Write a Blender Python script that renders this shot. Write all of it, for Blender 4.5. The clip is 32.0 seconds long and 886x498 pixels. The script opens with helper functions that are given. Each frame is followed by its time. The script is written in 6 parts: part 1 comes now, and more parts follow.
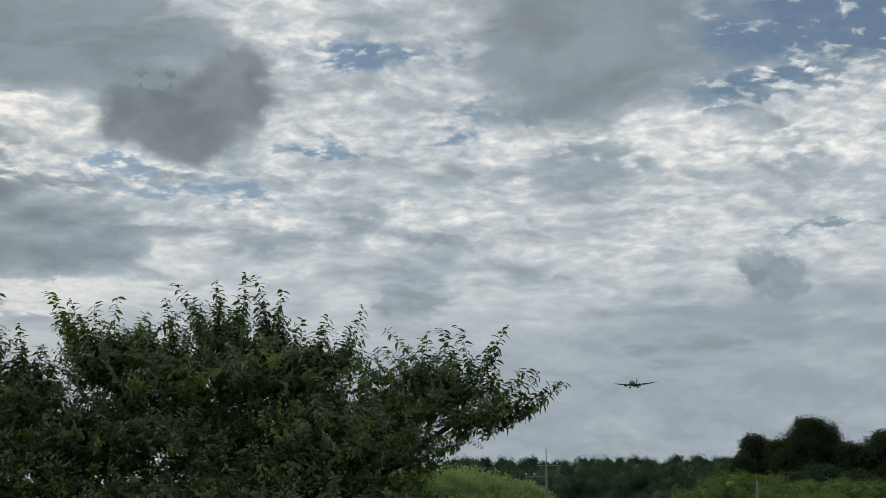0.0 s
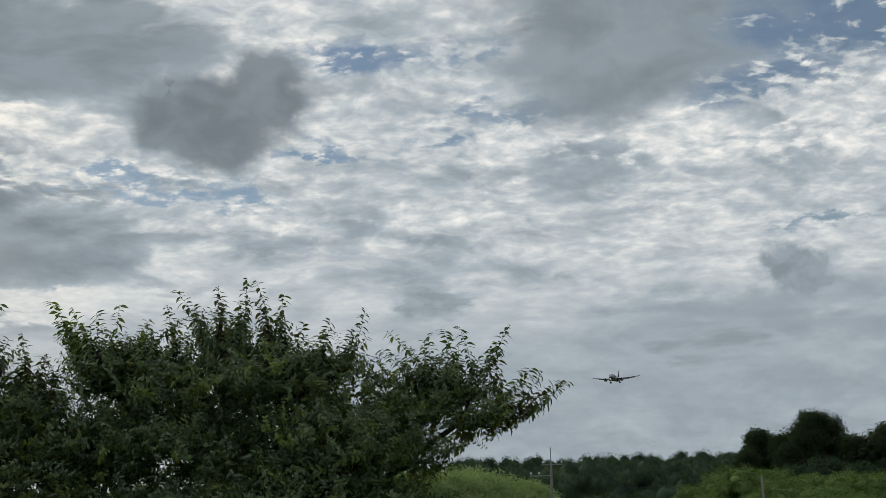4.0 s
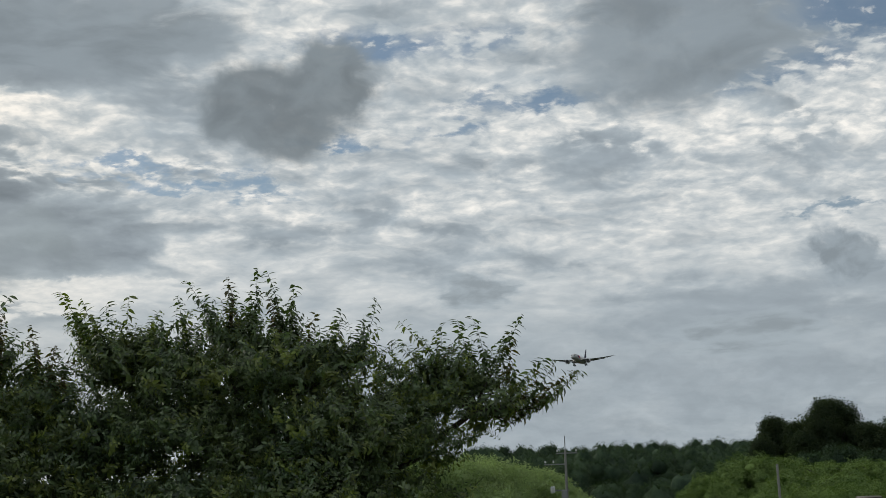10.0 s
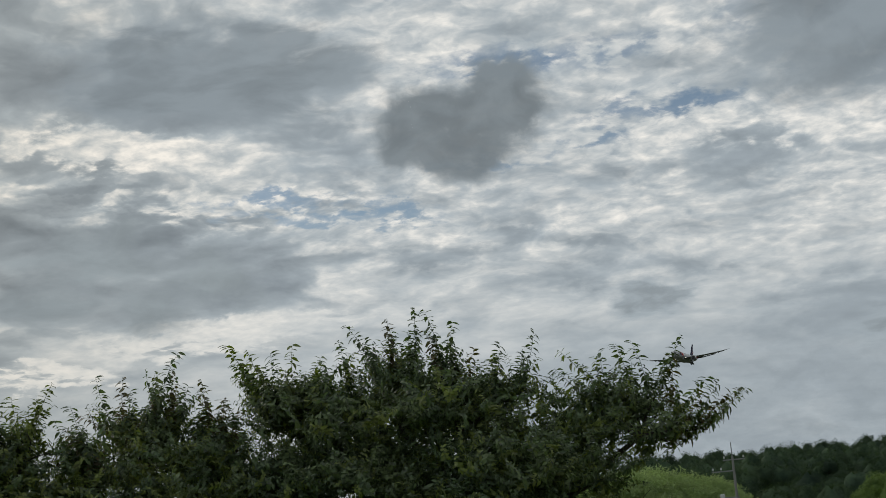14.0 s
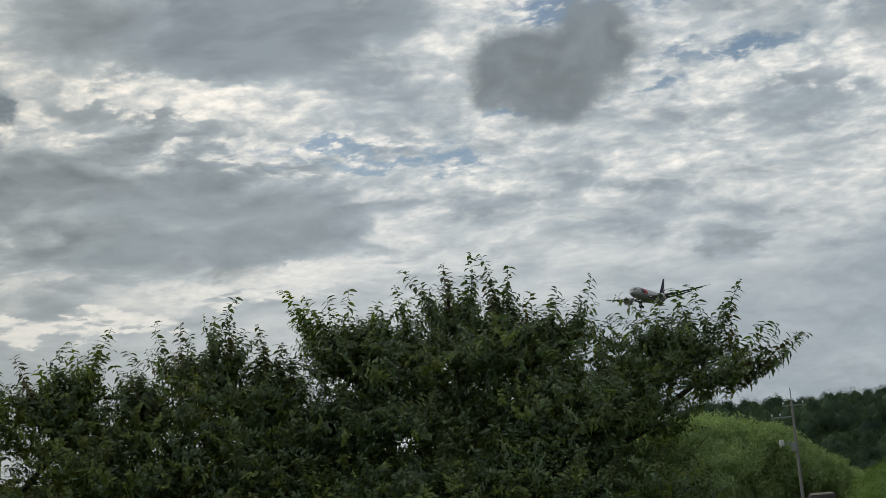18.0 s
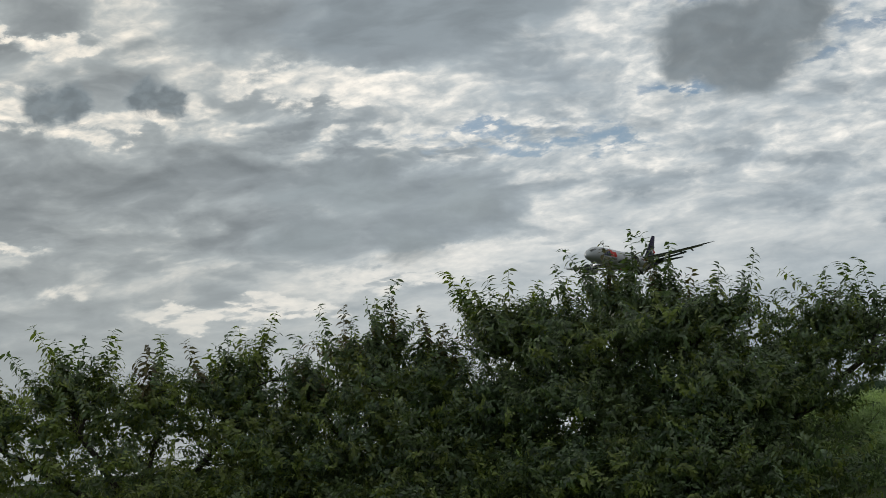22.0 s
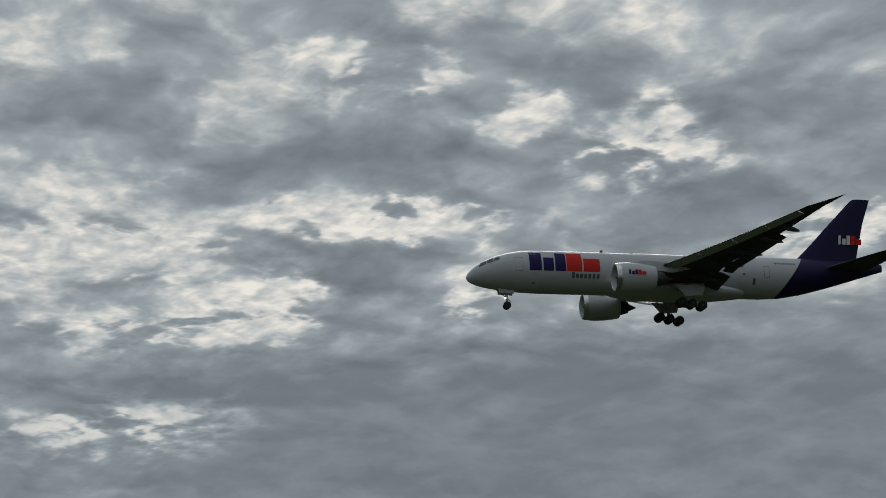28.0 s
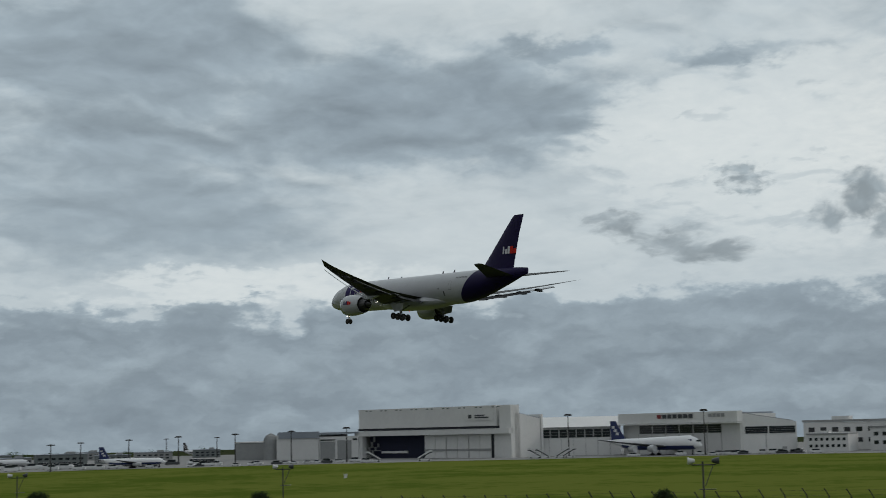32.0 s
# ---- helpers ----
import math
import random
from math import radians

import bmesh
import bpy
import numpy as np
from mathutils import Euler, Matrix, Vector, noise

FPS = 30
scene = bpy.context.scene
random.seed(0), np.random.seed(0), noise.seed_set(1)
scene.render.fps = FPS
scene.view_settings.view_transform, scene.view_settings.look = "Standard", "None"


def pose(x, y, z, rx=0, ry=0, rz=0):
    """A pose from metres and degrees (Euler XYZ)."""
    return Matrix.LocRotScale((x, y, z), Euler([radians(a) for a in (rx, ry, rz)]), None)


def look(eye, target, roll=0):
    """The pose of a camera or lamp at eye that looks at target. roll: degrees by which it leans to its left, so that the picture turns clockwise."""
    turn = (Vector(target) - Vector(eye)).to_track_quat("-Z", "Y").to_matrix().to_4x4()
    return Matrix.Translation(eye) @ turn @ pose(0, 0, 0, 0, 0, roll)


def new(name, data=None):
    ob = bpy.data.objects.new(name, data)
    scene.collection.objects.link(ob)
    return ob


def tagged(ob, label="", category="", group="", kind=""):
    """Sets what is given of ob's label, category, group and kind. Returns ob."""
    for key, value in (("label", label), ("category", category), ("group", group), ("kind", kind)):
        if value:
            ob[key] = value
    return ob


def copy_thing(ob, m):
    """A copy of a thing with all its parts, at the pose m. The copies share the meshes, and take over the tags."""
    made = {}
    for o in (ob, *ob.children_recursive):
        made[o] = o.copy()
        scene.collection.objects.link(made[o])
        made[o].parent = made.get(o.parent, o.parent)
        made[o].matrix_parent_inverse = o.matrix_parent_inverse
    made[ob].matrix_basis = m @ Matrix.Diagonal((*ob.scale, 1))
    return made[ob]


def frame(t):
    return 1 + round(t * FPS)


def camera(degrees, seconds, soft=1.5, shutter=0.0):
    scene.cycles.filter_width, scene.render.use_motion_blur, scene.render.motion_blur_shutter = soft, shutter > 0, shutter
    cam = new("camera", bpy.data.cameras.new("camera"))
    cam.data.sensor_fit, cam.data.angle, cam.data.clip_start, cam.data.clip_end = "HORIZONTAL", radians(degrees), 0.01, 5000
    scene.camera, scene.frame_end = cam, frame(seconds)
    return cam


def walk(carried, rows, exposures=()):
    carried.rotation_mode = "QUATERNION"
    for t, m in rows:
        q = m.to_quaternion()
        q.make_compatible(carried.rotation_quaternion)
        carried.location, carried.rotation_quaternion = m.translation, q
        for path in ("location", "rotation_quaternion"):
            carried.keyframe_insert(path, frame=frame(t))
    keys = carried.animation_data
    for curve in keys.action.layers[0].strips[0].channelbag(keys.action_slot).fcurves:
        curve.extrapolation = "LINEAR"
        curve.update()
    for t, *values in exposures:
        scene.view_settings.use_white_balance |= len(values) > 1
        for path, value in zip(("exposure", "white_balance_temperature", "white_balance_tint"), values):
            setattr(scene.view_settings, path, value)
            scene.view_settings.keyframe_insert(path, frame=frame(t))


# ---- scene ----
cam = camera(33.61, 32.0, soft=0.6, shutter=0.2)

# seconds, eye in metres, turn in degrees
PATH = [
    (0, pose(0.044, -0.052, 1.509, 99.599, 0.49, 0.201)),
    (0.5, pose(0.045, -0.03, 1.525, 99.78, 0.203, -0.356)),
    (1, pose(0.053, -0.016, 1.518, 100.013, 0.142, -1.025)),
    (1.5, pose(0.056, -0.023, 1.505, 100.197, 0.406, -1.442)),
    (2, pose(0.032, -0.044, 1.537, 100.2, 0.653, -1.398)),
    (2.5, pose(0.032, -0.001, 1.546, 100.173, 0.933, -1.003)),
    (3, pose(0.031, -0.024, 1.532, 100.062, 1.447, -0.484)),
    (3.5, pose(0.035, -0.106, 1.508, 99.756, 1.685, 0.044)),
    (5.5, pose(0.056, 0.115, 1.539, 99.578, 1.367, 0.971)),
    (6, pose(0.056, 0.131, 1.557, 99.594, 1.374, 1.171)),
    (6.5, pose(0.052, 0.121, 1.533, 99.588, 1.42, 1.362)),
    (7, pose(0.052, 0.109, 1.538, 99.532, 1.376, 1.504)),
    (7.5, pose(0.055, 0.101, 1.539, 99.433, 1.214, 1.447)),
    (8, pose(0.061, 0.081, 1.527, 99.361, 1.187, 1.195)),
    (8.5, pose(0.056, 0.062, 1.52, 99.356, 1.08, 0.849)),
    (9, pose(0.047, 0.03, 1.529, 99.415, 1.139, 0.685)),
    (9.5, pose(0.059, 0.041, 1.528, 99.395, 1.64, 0.781)),
    (10, pose(0.059, 0.064, 1.536, 99.233, 1.841, 0.967)),
    (10.5, pose(0.063, 0.074, 1.538, 99.084, 2.058, 1.107)),
    (11, pose(0.055, 0.077, 1.537, 98.916, 1.974, 1.343)),
    (11.5, pose(0.055, 0.108, 1.552, 98.414, 2.509, 2.095)),
    (12, pose(0.048, 0.08, 1.591, 97.664, 3.393, 3.064)),
    (12.5, pose(0.048, -0.012, 1.622, 97.573, 4.24, 3.826)),
    (13, pose(0.032, -0.102, 1.658, 98.652, 4.699, 4.786)),
    (13.5, pose(0.015, -0.145, 1.669, 99.906, 4.978, 6.153)),
    (14, pose(0.029, -0.054, 1.685, 100.277, 5.151, 7.397)),
    (14.5, pose(0.024, -0.071, 1.673, 99.717, 5.472, 7.989)),
    (16.5, pose(0.026, -0.026, 1.676, 98.343, 5.297, 8.066)),
    (17, pose(0.024, 0.016, 1.678, 98.403, 5.187, 8.498)),
    (17.5, pose(0.016, 0.023, 1.674, 98.482, 5.07, 9.187)),
    (18, pose(0.026, 0.03, 1.677, 98.383, 5.004, 9.645)),
    (18.5, pose(0.011, -0.01, 1.671, 98.246, 4.9, 9.755)),
    (19, pose(0.01, 0.026, 1.68, 98.263, 4.965, 10.043)),
    (19.5, pose(0.005, 0.081, 1.68, 98.588, 5.111, 10.87)),
    (20, pose(0.006, 0.114, 1.684, 98.895, 5.422, 12.221)),
    (20.5, pose(-0.037, 0.13, 1.688, 98.993, 5.52, 13.619)),
    (21, pose(-0.052, 0.09, 1.692, 98.833, 5.316, 14.728)),
    (21.5, pose(0.006, 0.013, 1.67, 98.562, 5.315, 15.414)),
    (22, pose(0.008, 0.03, 1.656, 98.227, 5.41, 15.948)),
    (22.5, pose(0.013, 0.015, 1.649, 97.875, 5.431, 16.449)),
    (23, pose(0.006, 0.023, 1.639, 97.694, 5.138, 17.247)),
    (23.5, pose(-0, 0.016, 1.635, 97.891, 5.128, 18.852)),
    (24, pose(-0.03, -0.011, 1.617, 98.841, 4.731, 21.588)),
    (24.5, pose(-0.035, -0.024, 1.615, 100.149, 4.095, 24.977)),
    (26.5, pose(-0.166, -0.123, 1.608, 101.707, 3.059, 41.834)),
    (27, pose(-0.235, -0.157, 1.64, 102.311, 3.204, 48.577)),
    (27.5, pose(-0.183, -0.121, 1.624, 103.473, 2.655, 56.043)),
    (28, pose(-0.131, -0.082, 1.617, 103.474, 1.897, 65.004)),
    (28.5, pose(-0.099, -0.071, 1.618, 102.03, 1.188, 74.53)),
    (29, pose(-0.086, -0.083, 1.611, 100.65, 0.895, 84.41)),
    (29.3, pose(-0.08, -0.078, 1.6, 100.089, 0.843, 89.79)),
    (29.6, pose(-0.073, -0.071, 1.595, 99.956, 1.02, 94.56)),
    (30, pose(-0.061, -0.049, 1.6, 100.291, 1.883, 100.398)),
    (30.5, pose(-0.053, -0.029, 1.596, 100.475, 2.331, 107.305)),
    (31, pose(-0.048, -0.011, 1.592, 99.761, 2.207, 114.281)),
    (31.5, pose(-0.036, -0.014, 1.596, 98.264, 2.045, 119.976)),
    (32, pose(-0.03, -0.02, 1.6, 97.037, 1.306, 124.305)),
]
# the picture brightens a little where the camera turns from the open field to the trees
EXPOSURES = [(0.0, 0.04, 6450, 10), (9.0, 0.07, 6550, 10), (12.0, 0.13, 6600, 10), (14.0, 0.0, 6620, 10), (16.5, 0.1, 6640, 10), (24.0, 0.13, 6640, 10), (26.5, 0.0, 6300, 10),
             (28.0, -0.15, 6250, 10), (29.0, -0.02, 6350, 10), (30.0, -0.05, 6450, 10), (31.0, -0.08, 6450, 12), (32.0, 0.08, 6450, 11)]
walk(cam, PATH, EXPOSURES)


# ---- nodes: short helpers ----
class Nodes:
    """A thin layer over one node tree."""

    def __init__(self, tree):
        self.tree = tree

    def add(self, kind, **settings):
        node = self.tree.nodes.new(kind)
        for key, value in settings.items():
            setattr(node, key, value)
        return node

    def put(self, socket, value):
        if isinstance(value, bpy.types.NodeSocket):
            self.tree.links.new(value, socket)
        else:
            socket.default_value = value

    def m(self, op, a, b=0.0, c=0.0, clamp=False):
        node = self.add("ShaderNodeMath", operation=op, use_clamp=clamp)
        for i, value in enumerate((a, b, c)):
            self.put(node.inputs[i], value)
        return node.outputs[0]

    def v(self, op, a, b=(0, 0, 0), s=1.0):
        node = self.add("ShaderNodeVectorMath", operation=op)
        self.put(node.inputs[0], a)
        self.put(node.inputs[1], b)
        if op == "SCALE":
            self.put(node.inputs["Scale"], s)
        return node.outputs["Value"] if op in ("LENGTH", "DOT_PRODUCT", "DISTANCE") else node.outputs[0]

    def noise(self, vec, scale, detail=4.0, rough=0.55, distort=0.0, colour=False):
        node = self.add("ShaderNodeTexNoise")
        if vec is not None:
            self.put(node.inputs["Vector"], vec)
        node.inputs["Scale"].default_value = scale
        node.inputs["Detail"].default_value = detail
        node.inputs["Roughness"].default_value = rough
        node.inputs["Distortion"].default_value = distort
        return node.outputs["Color"] if colour else node.outputs[0]

    def span(self, value, a, b, c=0.0, d=1.0, smooth=True):
        node = self.add("ShaderNodeMapRange", interpolation_type="SMOOTHSTEP" if smooth else "LINEAR")
        for i, x in enumerate((value, a, b, c, d)):
            self.put(node.inputs[i], x)
        return node.outputs[0]

    def mix(self, fac, a, b, blend="MIX"):
        node = self.add("ShaderNodeMix", data_type="RGBA", blend_type=blend)
        self.put(node.inputs[0], fac)
        for socket, value in ((node.inputs[6], a), (node.inputs[7], b)):
            self.put(socket, value if isinstance(value, bpy.types.NodeSocket) else (*value, 1.0))
        return node.outputs[2]

    def ramp(self, fac, stops):
        node = self.add("ShaderNodeValToRGB")
        self.put(node.inputs[0], fac)
        while len(node.color_ramp.elements) < len(stops):
            node.color_ramp.elements.new(0.5)
        for element, (at, colour) in zip(node.color_ramp.elements, stops):
            element.position, element.color = at, (*colour, 1.0)
        return node.outputs[0]

    def join(self, x, y, z):
        node = self.add("ShaderNodeCombineXYZ")
        for i, value in enumerate((x, y, z)):
            self.put(node.inputs[i], value)
        return node.outputs[0]


# ---- sky: a broken cloud deck over blue ----
SUN_AZ, SUN_EL = -62.0, 27.0
to_sun = Vector((math.sin(radians(SUN_AZ)) * math.cos(radians(SUN_EL)), math.cos(radians(SUN_AZ)) * math.cos(radians(SUN_EL)), math.sin(radians(SUN_EL))))


def make_sky():
    world = bpy.data.worlds.new("sky")
    world.use_nodes = True
    scene.world = world
    tree = world.node_tree
    tree.nodes.clear()
    n = Nodes(tree)
    way = n.add("ShaderNodeTexCoord").outputs["Generated"]
    parts = n.add("ShaderNodeSeparateXYZ")
    n.put(parts.inputs[0], way)
    x, y, z = parts.outputs
    az = n.m("MULTIPLY", n.m("ARCTAN2", x, y), 57.29578)
    el = n.m("MULTIPLY", n.m("ARCSINE", z), 57.29578)
    # the deck is a level sheet: its pattern is foreshortened towards the horizon
    deep = n.m("ADD", n.m("MAXIMUM", z, 0.0), 0.22)
    sheet = n.join(n.m("DIVIDE", x, deep), n.m("DIVIDE", y, deep), 0.0)
    bend = n.v("SUBTRACT", n.noise(sheet, 3.2, 2.0, 0.5, colour=True), (0.5, 0.5, 0.5))
    curl = n.v("SUBTRACT", n.noise(sheet, 12.0, 3.0, 0.55, colour=True), (0.5, 0.5, 0.5))
    puffed = n.v("ADD", n.v("ADD", sheet, n.v("SCALE", bend, s=0.16)), n.v("SCALE", curl, s=0.05))
    fine = n.v("SUBTRACT", n.noise(n.join(n.m("MULTIPLY", az, 0.55), el, 0.0), 0.85, 5.0, 0.62, colour=True), (0.5, 0.5, 0.5))
    here = n.v("ADD", n.join(az, el, 0.0), n.v("MULTIPLY", bend, (4.2, 1.9, 0.0)))
    here = n.v("ADD", here, n.v("MULTIPLY", curl, (2.4, 1.0, 0.0)))
    here = n.v("ADD", here, n.v("MULTIPLY", fine, (4.4, 2.3, 0.0)))

    def blobs(rows, soft=0.25, grow=1.0):
        total = None
        for a, e, w, h, amount in rows:
            node = n.add("ShaderNodeVectorMath", operation="MULTIPLY_ADD")
            n.put(node.inputs[0], here)
            w, h = w * grow, h * grow
            node.inputs[1].default_value = (1.0 / w, 1.0 / h, 0.0)
            node.inputs[2].default_value = (-a / w, -e / h, 0.0)
            one = n.span(n.v("LENGTH", node.outputs[0]), 1.35, soft, 0.0, amount)
            total = one if total is None else n.m("MAXIMUM", total, one)
        return total

    # degrees of azimuth and elevation, half width, half height, weight
    # thick grey masses over the trees
    dark = blobs([(-17.5, 17.2, 8.5, 1.6, 0.95), (-23.0, 11.2, 8.0, 2.0, 0.95), (-15.5, 9.7, 4.0, 1.5, 0.85), (-30.0, 12.0, 5.0, 1.4, 0.8),
                  (-36.5, 12.0, 3.2, 1.6, 0.9), (-33.0, 18.0, 6.0, 1.6, 0.8), (5.5, 12.3, 6.5, 0.8, 0.45), (9.5, 6.4, 5.0, 1.3, 0.35), (15.0, 7.0, 4.0, 1.2, 0.32),
                  (-30.0, 9.6, 6.0, 1.0, 0.35), (-20.0, 13.3, 2.4, 0.35, 0.6), (-5.0, 10.2, 8.0, 0.4, 0.35), (2.0, 8.6, 7.0, 0.5, 0.3)])
    # beside and behind the landing path
    dark = n.m("MAXIMUM", dark, blobs([(-43.0, 15.4, 7.0, 1.7, 0.75), (-52.5, 14.6, 2.6, 1.7, 0.6), (-35.5, 19.6, 4.0, 1.2, 0.6), (-57.0, 19.8, 2.6, 1.2, 0.7), (-51.0, 18.6, 4.0, 1.6, 0.75),
                                       (-67.3, 12.7, 3.7, 1.15, 1.0), (-55.6, 14.6, 3.6, 2.3, 0.9), (-66.5, 17.4, 4.2, 1.2, 0.85), (-74.6, 15.6, 2.6, 0.8, 0.75),
                                       (-72.5, 8.4, 4.5, 0.9, 0.6), (-49.6, 7.6, 1.5, 1.1, 0.7), (-38.6, 8.2, 1.5, 1.2, 0.75), (-79.0, 19.5, 5.0, 1.6, 0.6), (-59.0, 8.6, 6.0, 1.0, 0.5)]))
    # over the hangars
    dark = n.m("MAXIMUM", dark, blobs([(-92.5, 12.7, 4.6, 0.8, 0.85), (-85.5, 14.4, 4.4, 0.8, 0.75), (-84.0, 9.2, 2.8, 0.9, 0.22), (-96.0, 5.4, 5.5, 0.8, 0.9),
                                       (-86.0, 5.4, 1.9, 1.2, 0.65), (-100.5, 17.2, 2.4, 0.8, 0.6), (-102.0, 11.2, 2.5, 0.5, 0.7), (-125.0, 12.6, 8.5, 2.4, 1.0), (-119.5, 14.6, 2.6, 0.7, 0.8),
                                       (-112.0, 14.0, 3.2, 0.5, 0.45), (-137.0, 14.5, 8.0, 3.4, 0.8), (-136.0, 8.5, 8.0, 2.6, 0.6), (-102.8, 11.9, 2.4, 0.5, 0.6), (-136.5, 10.5, 6.0, 3.6, 0.55), (-78.0, 17.6, 4.0, 0.7, 0.5)]))
    light = blobs([(-19.4, 14.9, 3.4, 0.8, 1.2), (-27.4, 13.8, 3.4, 0.55, 1.2), (-34.5, 14.8, 2.4, 1.1, 1.2), (-36.0, 13.7, 2.4, 0.4, 1.0), (-22.8, 6.5, 3.4, 0.40, 1.1),
                   (-16.0, 12.2, 6.0, 1.0, 0.6), (-31.8, 14.3, 2.0, 0.6, 1.1), (-30.5, 16.6, 3.4, 0.4, 0.9), (-32.8, 9.4, 2.2, 0.25, 0.6), (-29.7, 7.4, 1.6, 0.4, 0.4), (11.0, 13.4, 8.0, 0.9, 0.7), (-15.5, 7.5, 4.5, 0.6, 1.0)])
    light = n.m("MAXIMUM", light, blobs([(-55.6, 17.2, 2.0, 1.4, 1.2), (-46.2, 13.3, 4.8, 0.7, 1.2), (-41.0, 8.6, 1.7, 0.8, 1.0), (-67.0, 14.8, 4.0, 0.8, 1.3), (-71.6, 11.3, 2.0, 1.1, 1.2),
                                         (-56.6, 16.8, 2.4, 1.3, 1.2), (-63.4, 11.4, 1.1, 0.5, 1.1), (-78.5, 13.4, 4.0, 0.8, 0.9), (-77.5, 6.8, 4.6, 0.8, 1.1), (-67.0, 20.8, 2.4, 1.0, 0.8), (-61.0, 18.8, 2.0, 0.7, 0.7), (-76.0, 10.4, 4.0, 0.6, 0.7)], grow=1.3))
    light = n.m("MAXIMUM", light, blobs([(-89.5, 7.8, 5.5, 0.5, 1.0), (-79.0, 6.9, 3.6, 0.4, 1.1), (-85.4, 3.5, 2.6, 0.3, 1.1), (-94.5, 4.3, 2.0, 0.35, 0.8), (-98.0, 12.0, 4.0, 4.0, 0.75),
                                         (-84.3, 12.0, 1.3, 1.4, 0.9), (-109.0, 10.4, 8.0, 3.2, 0.8), (-99.4, 11.0, 1.8, 1.4, 0.6), (-113.5, 11.0, 5.5, 2.0, 0.8), (-131.0, 5.6, 7.0, 0.6, 0.7)]))
    blue = blobs([(14.5, 17.4, 8.5, 2.0, 1.3), (12.0, 15.6, 4.5, 0.8, 1.1), (3.5, 14.6, 3.5, 0.45, 1.0), (-3.6, 17.3, 3.6, 0.85, 1.2), (-4.2, 13.5, 2.4, 0.40, 1.2), (0.2, 13.9, 2.0, 0.35, 0.9),
                  (-8.8, 11.7, 2.6, 0.40, 1.0), (-13.4, 12.5, 2.8, 0.35, 0.95), (-10.6, 12.0, 2.2, 0.30, 1.0), (14.2, 10.1, 2.4, 0.28, 0.9), (-12.5, 11.7, 3.0, 0.30, 0.9), (1.0, 16.9, 2.4, 0.6, 0.7)], 0.1)

    big = n.noise(puffed, 2.2, 3.0, 0.5)
    mid = n.noise(puffed, 6.5, 5.0, 0.48)
    small = n.noise(puffed, 19.0, 4.0, 0.52)
    rows_of_puffs = n.noise(n.v("ADD", sheet, n.v("SCALE", curl, s=0.04)), 34.0, 4.0, 0.55)
    # towards the horizon heaps stand upright instead of lying flat
    heaped = n.v("ADD", n.join(n.m("MULTIPLY", az, 0.16), n.m("MULTIPLY", el, 0.30), 0.0), n.v("SCALE", fine, s=0.35))
    heaps = n.noise(heaped, 2.0, 6.0, 0.52)
    stand = n.span(el, 8.0, 3.5)
    mid = n.m("ADD", n.m("MULTIPLY", mid, n.m("SUBTRACT", 1.0, stand)), n.m("MULTIPLY", heaps, stand))
    north = n.span(az, -30.0, -8.0)
    south = n.span(az, -88.0, -112.0)
    lively = n.m("SUBTRACT", n.m("SUBTRACT", 1.0, n.m("MULTIPLY", north, 0.35)), n.m("MULTIPLY", south, 0.72))
    lively = n.m("MULTIPLY", lively, n.span(el, 4.0, 12.0, 0.26, 1.0))
    relief = n.m("ADD", n.m("MULTIPLY", n.m("SUBTRACT", big, 0.5), 0.55), n.m("MULTIPLY", n.m("SUBTRACT", mid, 0.5), 1.05))
    relief = n.m("ADD", relief, n.m("MULTIPLY", n.m("SUBTRACT", small, 0.5), 0.30))
    tone = n.m("ADD", 0.475, n.m("MULTIPLY", relief, lively))
    tone = n.m("SUBTRACT", tone, n.m("MULTIPLY", dark, 0.27))
    tone = n.m("ADD", tone, n.m("MULTIPLY", light, n.m("MULTIPLY_ADD", n.span(n.m("ADD", n.m("MULTIPLY", mid, 0.5), n.m("MULTIPLY", small, 0.5)), 0.40, 0.56), 0.38, 0.06)))
    # thicker over the near side of the airfield, thinner to the north and far south
    tone = n.m("SUBTRACT", tone, n.m("MULTIPLY", n.m("MULTIPLY", n.span(az, -22.0, -45.0), n.span(az, -108.0, -85.0)), 0.05))
    tone = n.m("ADD", tone, n.m("MULTIPLY", n.span(az, -28.0, -5.0), 0.125))
    tone = n.m("ADD", tone, n.m("MULTIPLY", south, 0.125))
    tone = n.m("ADD", tone, n.m("MULTIPLY", n.m("MULTIPLY", n.span(az, -70.0, -79.0), n.span(az, -100.0, -90.0)), 0.085))
    tone = n.m("SUBTRACT", tone, n.m("MULTIPLY", n.m("MULTIPLY", n.span(az, -14.0, -2.0), n.span(el, 9.0, 4.0)), 0.13))
    # a bank of heaped cloud low over the airfield
    spread = n.add("ShaderNodeSeparateXYZ")
    n.put(spread.inputs[0], here)
    bank_top = n.m("ADD", n.span(az, -78.0, -98.0, 10.0, 5.0), n.m("MULTIPLY", n.m("SUBTRACT", heaps, 0.5), 5.0))
    bank = n.m("MULTIPLY", n.span(n.m("SUBTRACT", bank_top, spread.outputs[1]), n.span(az, -78.0, -98.0, -1.2, -0.45), n.span(az, -78.0, -98.0, 1.6, 0.75)), n.span(az, -36.0, -52.0))
    tone = n.m("SUBTRACT", tone, n.m("MULTIPLY", bank, n.span(az, -85.0, -105.0, 0.29, 0.27)))
    tone = n.m("ADD", tone, n.m("MULTIPLY", n.m("MULTIPLY", bank, n.m("MULTIPLY", n.span(az, -70.0, -84.0, 0.35, 1.10), n.span(az, -98.0, -110.0, 1.0, 0.42))), n.m("SUBTRACT", heaps, 0.5)))
